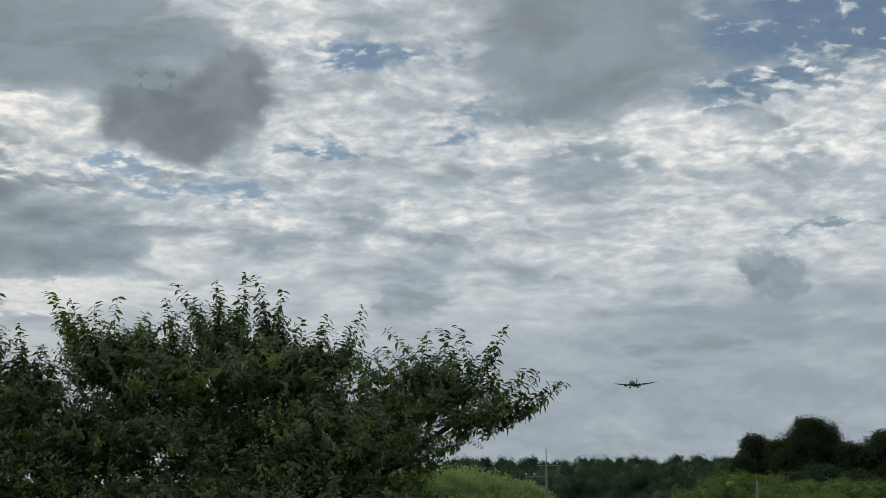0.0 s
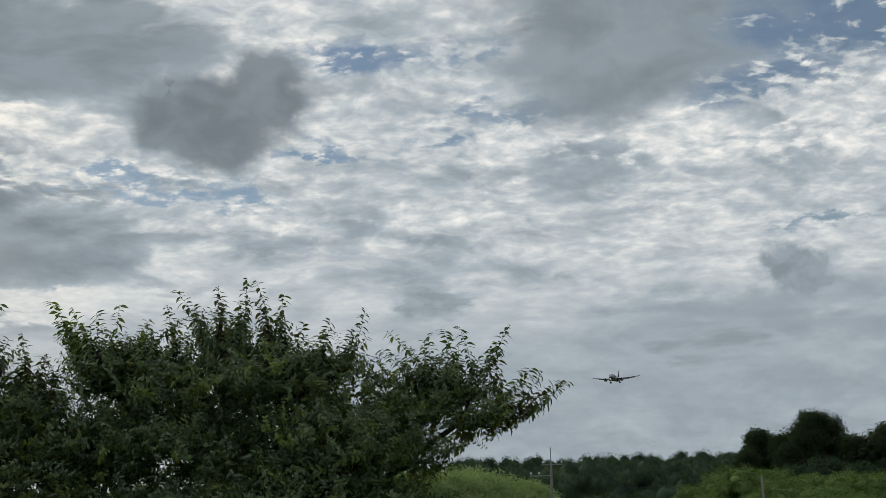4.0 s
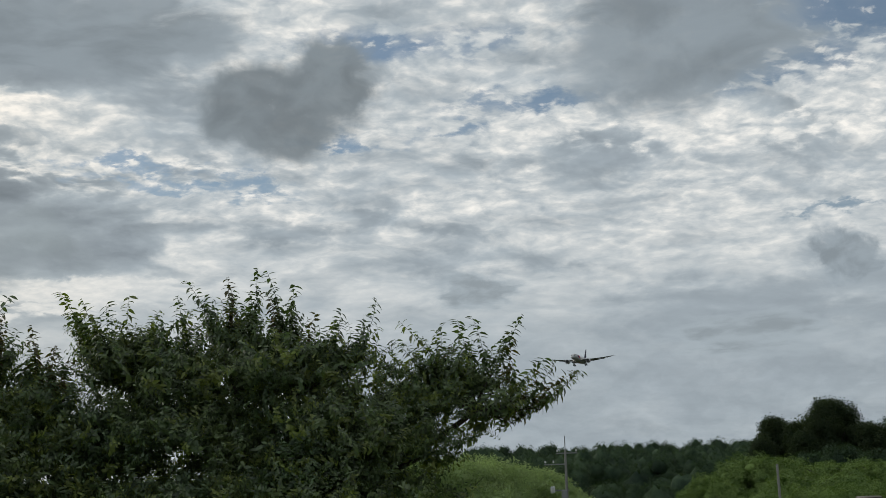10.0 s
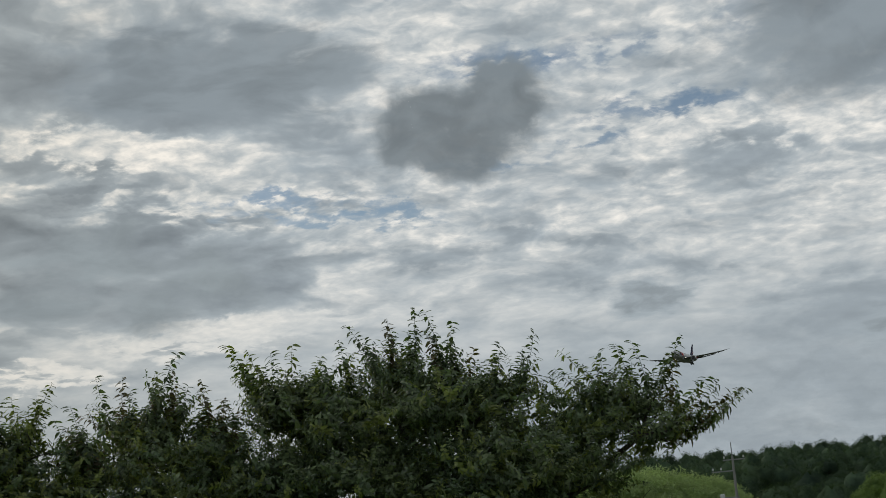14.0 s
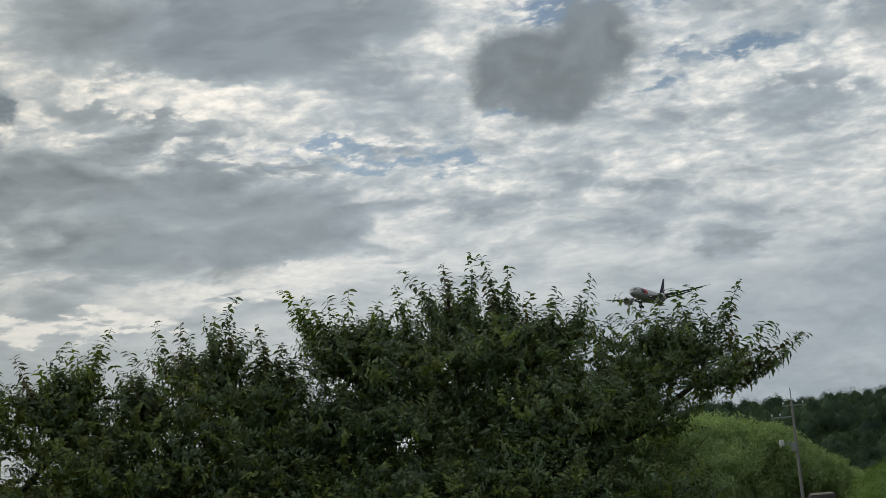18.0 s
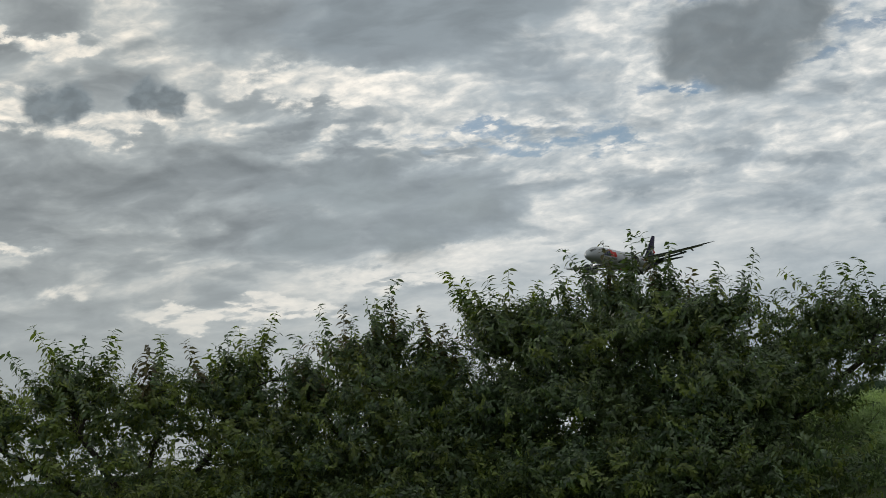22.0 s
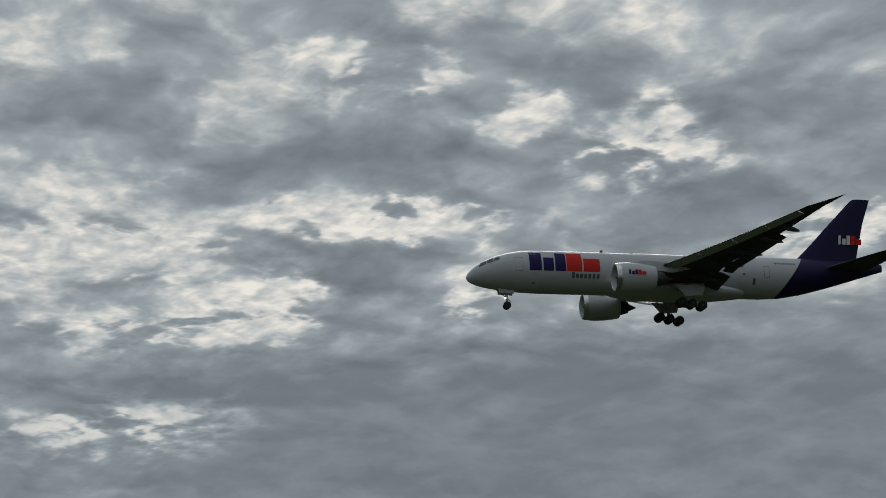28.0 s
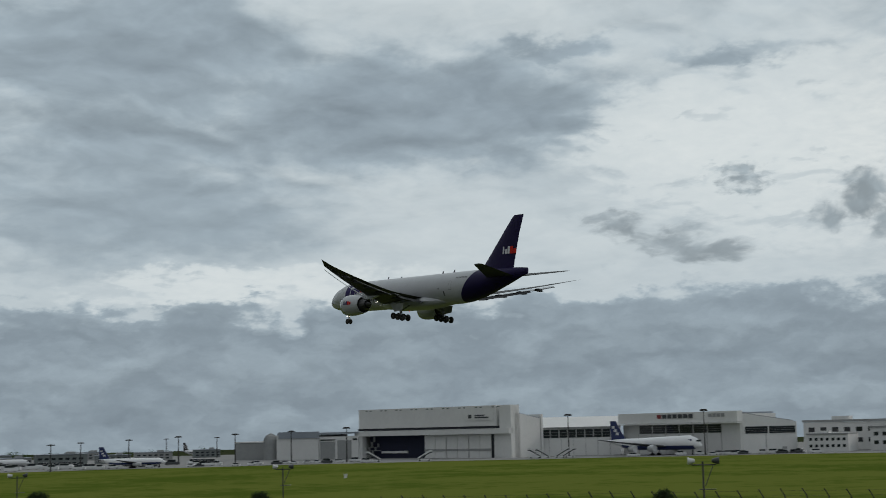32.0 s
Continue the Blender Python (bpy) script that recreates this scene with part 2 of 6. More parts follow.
    # a grey lower layer with soft edges
    grey = n.ramp(tone, [(0.05, (0.185, 0.218, 0.245)), (0.30, (0.245, 0.284, 0.314)), (0.52, (0.350, 0.400, 0.430)), (0.75, (0.500, 0.545, 0.560))])
    # tops lit from above, bases dull
    above = n.noise(n.v("ADD", puffed, n.v("SCALE", n.join(x, y, 0.0), s=-0.05)), 6.5, 5.0, 0.48)
    heaps_above = n.noise(n.v("ADD", heaped, (0.0, 0.10, 0.0)), 2.0, 6.0, 0.52)
    above = n.m("ADD", n.m("MULTIPLY", above, n.m("SUBTRACT", 1.0, stand)), n.m("MULTIPLY", heaps_above, stand))
    emboss = n.m("SUBTRACT", mid, above)
    grey = n.mix(1.0, grey, n.ramp(n.m("MULTIPLY_ADD", emboss, n.m("MULTIPLY", n.m("MULTIPLY_ADD", stand, 1.0, 1.7), n.span(el, 6.0, 13.0, n.m("MULTIPLY", n.span(az, -72.0, -84.0, 0.45, 0.85), n.span(az, -98.0, -110.0, 1.0, 0.5)), 1.0)), 0.5), [(0.15, (0.85,) * 3), (0.85, (1.15,) * 3)]), "MULTIPLY")
    # a bright high layer broken into rows of small puffs
    crisp = n.m("ADD", n.m("MULTIPLY", rows_of_puffs, 0.5), n.m("MULTIPLY", small, 0.5))
    calm = n.m("MAXIMUM", n.m("MULTIPLY", south, 0.93), n.span(el, 13.0, 5.0, 0.0, 0.88))
    crisp = n.m("ADD", n.m("MULTIPLY", n.m("SUBTRACT", crisp, 0.5), n.m("SUBTRACT", 1.0, calm)), 0.5)
    crisp = n.m("ADD", crisp, n.m("MULTIPLY", n.m("MINIMUM", light, 1.2), 0.05))
    high = n.ramp(crisp, [(0.33, (0.340, 0.390, 0.425)), (0.43, (0.470, 0.510, 0.525)), (0.52, (0.610, 0.630, 0.620)), (0.66, (0.900, 0.870, 0.805))])
    cover = n.span(tone, 0.70, 0.44)
    cloud = n.mix(cover, high, grey)
    cloud = n.mix(1.0, cloud, n.mix(south, n.mix(north, (1.035, 1.0, 0.955), (0.985, 1.0, 1.025)), (0.940, 1.0, 1.030)), "MULTIPLY")
    # brightest round the hidden sun, duller on the far side of the sky
    from_sun = n.v("DOT_PRODUCT", way, tuple(to_sun))
    cloud = n.mix(1.0, cloud, n.ramp(n.m("MULTIPLY_ADD", from_sun, 0.5, 0.5), [(0.0, (0.50,) * 3), (0.38, (0.62,) * 3), (0.56, (1.0,) * 3)]), "MULTIPLY")
    air = n.add("ShaderNodeTexSky", sky_type="NISHITA", sun_disc=False, sun_elevation=radians(SUN_EL), sun_rotation=radians(SUN_AZ))
    air_colour = n.mix(1.0, air.outputs[0], (0.062, 0.066, 0.068), "MULTIPLY")
    cells = n.m("ADD", n.m("MULTIPLY", n.noise(puffed, 26.0, 4.0, 0.55), 0.6), n.m("MULTIPLY", rows_of_puffs, 0.4))
    gap = n.m("MULTIPLY", n.m("MINIMUM", blue, 1.0), n.span(n.m("SUBTRACT", cells, n.m("MULTIPLY", n.m("SUBTRACT", blue, 0.6), 0.12)), 0.60, 0.46))
    sky_colour = n.mix(n.m("MULTIPLY", gap, 0.92), cloud, air_colour)
    ground_side = n.span(z, -0.02, -0.10)
    sky_colour = n.mix(ground_side, sky_colour, (0.10, 0.11, 0.10))
    back = n.add("ShaderNodeBackground")
    n.put(back.inputs["Color"], sky_colour)
    back.inputs["Strength"].default_value = 1.0
    n.put(n.add("ShaderNodeOutputWorld").inputs["Surface"], back.outputs[0])


make_sky()
sun_data = bpy.data.lights.new("sun", "SUN")
sun_data.energy, sun_data.angle, sun_data.color = 0.7, radians(20), (1.0, 0.95, 0.86)
sun = new("sun", sun_data)
sun.matrix_world = look(to_sun * 100, (0, 0, 0))


# ---- materials ----
def material(name, colour, other=None, scale=2.0, rough=0.7, metal=0.0, bump=0.0, spots=0.5, fine=8.0, per_piece=0.0, coords="Object", translucent=0.0):
    """A surface of two colours mixed at two scales, with fine relief."""
    mat = bpy.data.materials.new(name)
    mat.use_nodes = True
    n = Nodes(mat.node_tree)
    bsdf = mat.node_tree.nodes["Principled BSDF"]
    where = n.add("ShaderNodeTexCoord").outputs[coords]
    other = other or tuple(c * 0.72 for c in colour)
    a = n.noise(where, scale, 5.0, 0.6)
    b = n.noise(where, scale * fine, 4.0, 0.6)
    fac = n.span(n.m("ADD", n.m("MULTIPLY", a, 0.65), n.m("MULTIPLY", b, 0.35)), 0.5 - 0.22 * (1.2 - spots), 0.5 + 0.22 * (1.2 - spots))
    col = n.mix(n.m("MULTIPLY", fac, spots * 1.6, clamp=True), colour, other)
    if per_piece:
        rnd = n.add("ShaderNodeNewGeometry").outputs["Random Per Island"]
        col = n.mix(1.0, col, n.ramp(rnd, [(0.0, (1 - per_piece,) * 3), (1.0, (1 + per_piece, 1 + per_piece, 1 + 0.4 * per_piece))]), "MULTIPLY")
    n.put(bsdf.inputs["Base Color"], col)
    n.put(bsdf.inputs["Roughness"], n.m("ADD", rough - 0.08, n.m("MULTIPLY", b, 0.16), clamp=True))
    bsdf.inputs["Metallic"].default_value = metal
    if bump:
        node = n.add("ShaderNodeBump")
        node.inputs["Strength"].default_value = bump
        node.inputs["Distance"].default_value = 0.02
        n.put(node.inputs["Height"], b)
        n.put(bsdf.inputs["Normal"], node.outputs[0])
    if translucent:
        extra = n.add("ShaderNodeBsdfTranslucent")
        n.put(extra.inputs["Color"], n.mix(1.0, col, (1.3, 1.5, 0.6), "MULTIPLY"))
        blend = n.add("ShaderNodeMixShader")
        blend.inputs[0].default_value = translucent
        n.put(blend.inputs[1], bsdf.outputs[0])
        n.put(blend.inputs[2], extra.outputs[0])
        n.put(mat.node_tree.nodes["Material Output"].inputs["Surface"], blend.outputs[0])
    return mat


def glow(name, colour, strength):
    mat = bpy.data.materials.new(name)
    mat.use_nodes = True
    bsdf = mat.node_tree.nodes["Principled BSDF"]
    bsdf.inputs["Base Color"].default_value = (*colour, 1)
    bsdf.inputs["Emission Color"].default_value = (*colour, 1)
    bsdf.inputs["Emission Strength"].default_value = strength
    return mat


M_LEAF = material("cherry_leaf", (0.082, 0.126, 0.078), (0.132, 0.168, 0.090), 1.5, 0.46, spots=0.6, per_piece=0.5, translucent=0.30)
M_LEAF_YOUNG = material("cherry_leaf_young", (0.185, 0.230, 0.075), (0.155, 0.170, 0.062), 1.4, 0.5, spots=0.5, per_piece=0.4, translucent=0.35)
M_LEAF_BRONZE = material("cherry_leaf_bronze", (0.120, 0.085, 0.045), (0.085, 0.095, 0.040), 1.4, 0.5, spots=0.5, per_piece=0.4, translucent=0.30)
M_BARK = material("cherry_bark", (0.055, 0.045, 0.038), (0.10, 0.09, 0.08), 6.0, 0.9, bump=0.6)
M_WOODS = material("woods_leaf", (0.036, 0.060, 0.044), (0.074, 0.112, 0.072), 0.11, 0.8, spots=0.7, per_piece=0.22, translucent=0.25, fine=5.0)
M_OAK = material("oak_leaf", (0.032, 0.050, 0.030), (0.060, 0.080, 0.042), 0.3, 0.7, spots=0.6, per_piece=0.12, translucent=0.35)
M_KUDZU = material("vine_leaf", (0.185, 0.26, 0.092), (0.095, 0.15, 0.054), 0.25, 0.65, spots=0.65, per_piece=0.25, translucent=0.2)
M_BAMBOO = material("bamboo_leaf", (0.37, 0.45, 0.25), (0.25, 0.33, 0.175), 0.25, 0.7, per_piece=0.2, translucent=0.28)
for leaf in (M_WOODS, M_OAK, M_KUDZU, M_BAMBOO):
    leaf.node_tree.nodes["Principled BSDF"].inputs["Specular IOR Level"].default_value = 0.08
# white paint greyed to carry the jet's backlit shade; M_AIRLINER is the unshaded white
M_PAINT_SHADED = material("shade_greyed_white_paint", (0.46, 0.475, 0.49), (0.40, 0.41, 0.425), 0.25, 0.35, spots=0.35)
M_AIRLINER = material("airliner_white_paint", (0.80, 0.81, 0.82), (0.72, 0.73, 0.75), 0.2, 0.35, spots=0.3)
M_PURPLE = material("dark_purple_paint", (0.014, 0.008, 0.055), (0.011, 0.007, 0.045), 0.3, 0.5)
M_LOGO_PURPLE = material("violet_decal", (0.016, 0.008, 0.085), None, 0.5, 0.55, spots=0.3)
M_LOGO_ORANGE = material("orange_decal", (0.60, 0.022, 0.012), None, 0.5, 0.55, spots=0.3)
M_LOGO_WHITE = material("white_decal", (0.7, 0.7, 0.72), None, 0.5, 0.35, spots=0.3)
# wing grey taken near black: the underside's shade is put into the paint
M_WING_SHADED = material("shade_darkened_wing_paint", (0.062, 0.066, 0.070), (0.05, 0.053, 0.056), 0.4, 0.6, spots=0.5)
for gloss in (M_PURPLE, M_LOGO_PURPLE, M_LOGO_ORANGE, M_WING_SHADED):
    gloss.node_tree.nodes["Principled BSDF"].inputs["Specular IOR Level"].default_value = 0.18
M_SILVER = material("bare_metal", (0.62, 0.63, 0.64), (0.5, 0.5, 0.5), 1.0, 0.28, metal=1.0, spots=0.3)
M_DARKMETAL = material("dark_metal", (0.07, 0.07, 0.075), (0.11, 0.105, 0.10), 2.0, 0.45, metal=0.7)
M_TYRE = material("tyre_rubber", (0.022, 0.022, 0.022), (0.035, 0.035, 0.034), 4.0, 0.85)
M_GLASS = material("dark_glass", (0.02, 0.025, 0.03), None, 1.0, 0.08, spots=0.2)
M_LINE = material("panel_line", (0.09, 0.09, 0.10), None, 3.0, 0.5)
M_LAMP = glow("landing_light_glow", (1.0, 0.96, 0.88), 1.6)
M_BEACON = glow("beacon_glow", (1.0, 0.08, 0.05), 0.4)
M_GRASS = material("grass", (0.074, 0.108, 0.016), (0.125, 0.150, 0.030), 0.020, 0.9, spots=0.8, fine=9.0)
M_GRASS.node_tree.nodes["Principled BSDF"].inputs["Specular IOR Level"].default_value = 0.0
M_SCRUB = material("scrub", (0.030, 0.042, 0.018), (0.050, 0.055, 0.030), 0.06, 0.95, spots=0.6, fine=10.0)
M_SCRUB.node_tree.nodes["Principled BSDF"].inputs["Specular IOR Level"].default_value = 0.0
M_SOIL = material("brown_soil", (0.042, 0.024, 0.017), (0.064, 0.037, 0.026), 0.4, 0.95, bump=0.5)
M_SOIL.node_tree.nodes["Principled BSDF"].inputs["Specular IOR Level"].default_value = 0.0
M_TARMAC = material("apron_concrete", (0.22, 0.22, 0.215), (0.17, 0.17, 0.168), 0.05, 0.85)
M_WALL = material("pale_cladding", (0.67, 0.675, 0.665), (0.58, 0.585, 0.58), 0.06, 0.65, spots=0.4)
M_WALL_GREY = material("grey_cladding", (0.30, 0.31, 0.31), (0.25, 0.26, 0.26), 0.06, 0.65)
M_SHED = material("dark_cladding", (0.13, 0.15, 0.15), (0.18, 0.20, 0.20), 0.2, 0.7)
M_ROOF = material("sheet_roof", (0.27, 0.30, 0.34), (0.22, 0.25, 0.29), 0.05, 0.5)
# near-black stand-in for shade, on the hangar ledge and in door gaps
M_DARK = material("dark_shade_fill", (0.02, 0.022, 0.03), None, 0.3, 0.8)
M_NAVY = material("navy_paint", (0.02, 0.035, 0.13), None, 0.4, 0.35)
# navy darkened so the bay's inner shade lies in the colour
M_BAY = material("shaded_blue_bay", (0.008, 0.012, 0.038), None, 0.3, 0.8)
M_CONCRETE = material("concrete_pole", (0.27, 0.265, 0.25), (0.2, 0.195, 0.185), 3.0, 0.85, bump=0.2)
M_STEEL = material("galvanised_steel", (0.30, 0.31, 0.31), (0.22, 0.225, 0.225), 4.0, 0.55, metal=0.5)
M_LOG = material("weathered_log", (0.030, 0.026, 0.026), (0.105, 0.094, 0.090), 7.0, 0.9, bump=1.0, spots=0.6, fine=6.0)
M_LOG_END = material("sawn_log_end", (0.25, 0.22, 0.195), (0.17, 0.15, 0.13), 20.0, 0.9)
M_RED = material("red_paint", (0.22, 0.03, 0.03), None, 2.0, 0.5)
M_VEHICLE = material("white_vehicle_paint", (0.65, 0.66, 0.66), None, 0.6, 0.35, spots=0.3)
M_VEHICLE_DARK = material("dark_vehicle_paint", (0.05, 0.055, 0.06), None, 0.6, 0.35)
# ---- mesh helpers ----
class Geo:
    """Vertices and faces of one mesh, built up piece by piece."""

    def __init__(self):
        self.verts, self.faces = [], []

    def take(self, verts, faces):
        base = len(self.verts)
        self.verts += [tuple(v) for v in verts]
        self.faces += [tuple(i + base for i in f) for f in faces]
        return self

    def box(self, centre, size, turn=0.0, bevel=0.0):
        cx, cy, cz = centre
        hx, hy, hz = (s / 2 for s in size)
        c, s = math.cos(radians(turn)), math.sin(radians(turn))
        b = min(bevel, hx * 0.9, hy * 0.9, hz * 0.9)
        if not b:
            pts = [(sx * hx, sy * hy, sz * hz) for sz in (-1, 1) for sx, sy in ((-1, -1), (1, -1), (1, 1), (-1, 1))]
            faces = [(3, 2, 1, 0), (4, 5, 6, 7), (0, 1, 5, 4), (1, 2, 6, 5), (2, 3, 7, 6), (3, 0, 4, 7)]
        else:
            rings = []
            for z, k in ((-hz, b), (-hz + b, 0), (hz - b, 0), (hz, b)):
                rings.append([(-hx + k, -hy + k, z), (hx - k, -hy + k, z), (hx - k, hy - k, z), (-hx + k, hy - k, z)])
            pts = [p for r in rings for p in r]
            faces = [(3, 2, 1, 0), (12, 13, 14, 15)]
            for j in range(3):
                faces += [(4 * j + i, 4 * j + (i + 1) % 4, 4 * j + 4 + (i + 1) % 4, 4 * j + 4 + i) for i in range(4)]
        return self.take([(cx + c * x - s * y, cy + s * x + c * y, cz + z) for x, y, z in pts], faces)

    def loft(self, rings, closed=True, caps=True):
        k = len(rings[0])
        faces = []
        for j in range(len(rings) - 1):
            for i in range(k if closed else k - 1):
                a, b = j * k + i, j * k + (i + 1) % k
                faces.append((a, b, b + k, a + k))
        if caps and closed:
            faces += [tuple(reversed(range(k))), tuple(range((len(rings) - 1) * k, len(rings) * k))]
        return self.take([p for r in rings for p in r], faces)

    def tube(self, points, radii, seg=8, caps=True):
        points = [Vector(p) for p in points]
        if not isinstance(radii, (list, tuple)):
            radii = [radii] * len(points)
        rings, side = [], None
        for i, p in enumerate(points):
            ahead = (points[min(i + 1, len(points) - 1)] - points[max(i - 1, 0)]).normalized()
            if side is None:
                side = ahead.orthogonal().normalized()
            side = (side - ahead * side.dot(ahead)).normalized()
            up = ahead.cross(side)
            rings.append([tuple(p + (side * math.cos(a) + up * math.sin(a)) * radii[i]) for a in (2 * math.pi * j / seg for j in range(seg))])
        return self.loft(rings, caps=caps)

    def spin(self, profile, origin=(0, 0, 0), axis="x", seg=24, caps=False):
        rings = []
        for a, r in profile:
            ring = []
            for j in range(seg):
                t = 2 * math.pi * j / seg
                u, v = r * math.cos(t), r * math.sin(t)
                p = {"x": (a, u, v), "y": (v, a, u), "z": (u, v, a)}[axis]
                ring.append((p[0] + origin[0], p[1] + origin[1], p[2] + origin[2]))
            rings.append(ring)
        return self.loft(rings, caps=caps)

    def plate(self, outline, thick, to=lambda a, b, c: (a, b, c)):
        """An outline in a plane, given thickness; to() places its points."""
        k = len(outline)
        pts = [to(a, b, -thick / 2) for a, b in outline] + [to(a, b, thick / 2) for a, b in outline]
        faces = [tuple(reversed(range(k))), tuple(range(k, 2 * k))] + [(i, (i + 1) % k, k + (i + 1) % k, k + i) for i in range(k)]
        return self.take(pts, faces)

    def shifted(self, offset):
        self.verts = [(x + offset[0], y + offset[1], z + offset[2]) for x, y, z in self.verts]
        return self

    def mirrored(self):
        other = Geo()
        other.verts = [(x, -y, z) for x, y, z in self.verts]
        other.faces = [tuple(reversed(f)) for f in self.faces]
        return other

    def mesh(self, name, smooth=None):
        me = bpy.data.meshes.new(name)
        me.from_pydata(self.verts, [], self.faces)
        bm = bmesh.new()
        bm.from_mesh(me)
        bmesh.ops.recalc_face_normals(bm, faces=bm.faces)
        bm.to_mesh(me)
        bm.free()
        if smooth:
            me.shade_smooth()
            me.set_sharp_from_angle(angle=radians(smooth))
        return me


def part(name, geo, mat, parent, label="", smooth=None):
    ob = new(name, geo.mesh(name, smooth) if isinstance(geo, Geo) else geo)
    if not ob.data.materials:
        ob.data.materials.append(mat)
    ob.parent = parent
    if label:
        tagged(ob, label)
    return ob


def thing(name, label, category, at=(0, 0, 0), turn=0.0, group="", kind=""):
    ob = new(name)
    ob.matrix_world = pose(*at, 0, 0, turn)
    ob.empty_display_size = 0.5
    return tagged(ob, label, category, group, kind)


def solo(name, geo, mat, label, category, at=(0, 0, 0), turn=0.0, group="", kind="", smooth=None):
    ob = new(name, geo.mesh(name, smooth))
    ob.data.materials.append(mat)
    ob.matrix_world = pose(*at, 0, 0, turn)
    return tagged(ob, label, category, group, kind)


def at(az, d, z=0.0):
    return (d * math.sin(radians(az)), d * math.cos(radians(az)), z)


def step(a, b, x):
    t = min(1.0, max(0.0, (x - a) / (b - a)))
    return t * t * (3 - 2 * t)


# ---- ground: a grassy rise, woods to the north, the airfield below to the south-west ----
AIR = -15.5


def height(x, y):
    d = math.hypot(x, y)
    az = math.degrees(math.atan2(x, y))
    north = 0.35 * step(4, 8, d) - 4.6 * step(19, 42, d) + 1.6 * step(70, 150, d) + 10.5 * step(170, 640, d)
    north -= 7.0 * step(2.0, 6.5, az) * step(12, 9.0, az) * step(60, 120, d) * step(420, 260, d)
    # a grassy shoulder to the right that hides the valley behind it
    north += step(3.8, 7.2, az) * step(60, 40, az) * step(22, 44, d) * step(150, 105, d) * 3.7 + step(5.0, 10.5, az) * step(60, 40, az) * step(46, 72, d) * step(150, 105, d) * 0.95
    field = -4.4 * step(13, 60, d) - 2.0 * step(60, 125, d) + (AIR + 6.4) * step(115, 250, d)
    w = step(-47, -66, az) * step(-178, -160, az) if az < 0 else 0.0
    field -= 30.0 * step(1500, 2700, d)
    return north * (1 - w) + field * w


def ground_sheet():
    g = Geo()
    radii = [0.0] + [1.2 * 1.13 ** i for i in range(69)]
    radii = [r for r in radii if r < 4600] + [4800]
    seg = 180
    pts = [(0, 0, height(0, 0))]
    for r in radii[1:]:
        for j in range(seg):
            a = 2 * math.pi * j / seg
            x, y = r * math.sin(a), r * math.cos(a)
            pts.append((x, y, height(x, y)))
    faces = [(0, 1 + (j + 1) % seg, 1 + j) for j in range(seg)]
    for i in range(len(radii) - 2):
        for j in range(seg):
            a, b = 1 + i * seg + j, 1 + i * seg + (j + 1) % seg
            faces.append((a, b, b + seg, a + seg))
    g.take(pts, faces)
    ob = new("ground", g.mesh("ground", 60))
    ob.data.materials.append(M_GRASS)
    ob.data.materials.append(M_SCRUB)
    for face in ob.data.polygons:
        x, y, _ = face.center
        d, az = math.hypot(x, y), math.degrees(math.atan2(x, y))
        # unseen scrub under the jet's path is added to dull grass bounce on it
        if 130 < d < 335 and -178 < az < -30 or d > 1250 or (-18 < az < 4.5 and d > 30) or (4.5 <= az < 40 and d > 100) or (-106 < az < -18 and d > 30):
            face.material_index = 1
    tagged(ob, "rolling green mown grass running out to a level airfield", "ground", kind="structure")


ground_sheet()
# the jet's nose at 28 s, its track (degrees from east), speed and attitude
JET_X, JET_Y, JET_Z = -183.10, 90.42, 46.17
JET_TRACK, JET_CRAB, JET_PITCH, JET_ROLL = -102.74, -4.22, 1.74, 0.51
JET_SPEED, JET_ACCEL, JET_SINK, JET_FLARE = 73.26, 0.231, -3.836, -0.225
# ---- the landing freighter: nose at x = 0, x forward, y to its left, z up from the body's centreline ----
BODY = [(0.0, -1.10, 0.04), (-0.25, -1.04, 0.55), (-0.8, -0.90, 1.02), (-1.6, -0.72, 1.48), (-2.8, -0.50, 1.98), (-4.2, -0.30, 2.40),
        (-6.0, -0.13, 2.77), (-8.0, -0.03, 3.0), (-10.5, 0.0, 3.1), (-20.0, 0.0, 3.1), (-30.0, 0.0, 3.1), (-43.5, 0.0, 3.1), (-46.5, 0.10, 3.0),
        (-49.5, 0.38, 2.72), (-52.5, 0.76, 2.32), (-55.5, 1.17, 1.84), (-58.5, 1.58, 1.32), (-61.0, 1.90, 0.86), (-62.6, 2.05, 0.55)]
BASE = Vector((-32.0, 0.0, -6.6))


def body_at(x):
    for (x0, c0, r0), (x1, c1, r1) in zip(BODY, BODY[1:]):
        if x1 <= x <= x0:
            t = (x0 - x) / (x0 - x1)
            return c0 + (c1 - c0) * t, r0 + (r1 - r0) * t
    return BODY[-1][1:]


def skin(x, angle, lift=0.0):
    """A point of the body's skin: angle from its left side, upwards."""
    c, r = body_at(x)
    flat = 1.0 if x > -58.5 else max(0.25, 1.0 - (-58.5 - x) * 0.17)
    return (x, (r + lift) * math.cos(angle) * flat, c + (r + lift) * math.sin(angle))


def skin_patch(x0, x1, z0, z1, side=1, lift=0.02, nx=4, nz=5):
    """A decal that follows the round body between two heights."""
    g, rows = Geo(), []
    for i in range(nx + 1):
        x = x0 + (x1 - x0) * i / nx
        c, r = body_at(x)
        row = []
        for j in range(nz + 1):
            z = z0 + (z1 - z0) * j / nz
            p = skin(x, math.asin(max(-0.999, min(0.999, (z - c) / r))), lift)
            row.append((p[0], p[1] * side, p[2]))
        rows.append(row)
    return g.loft(rows, closed=False)


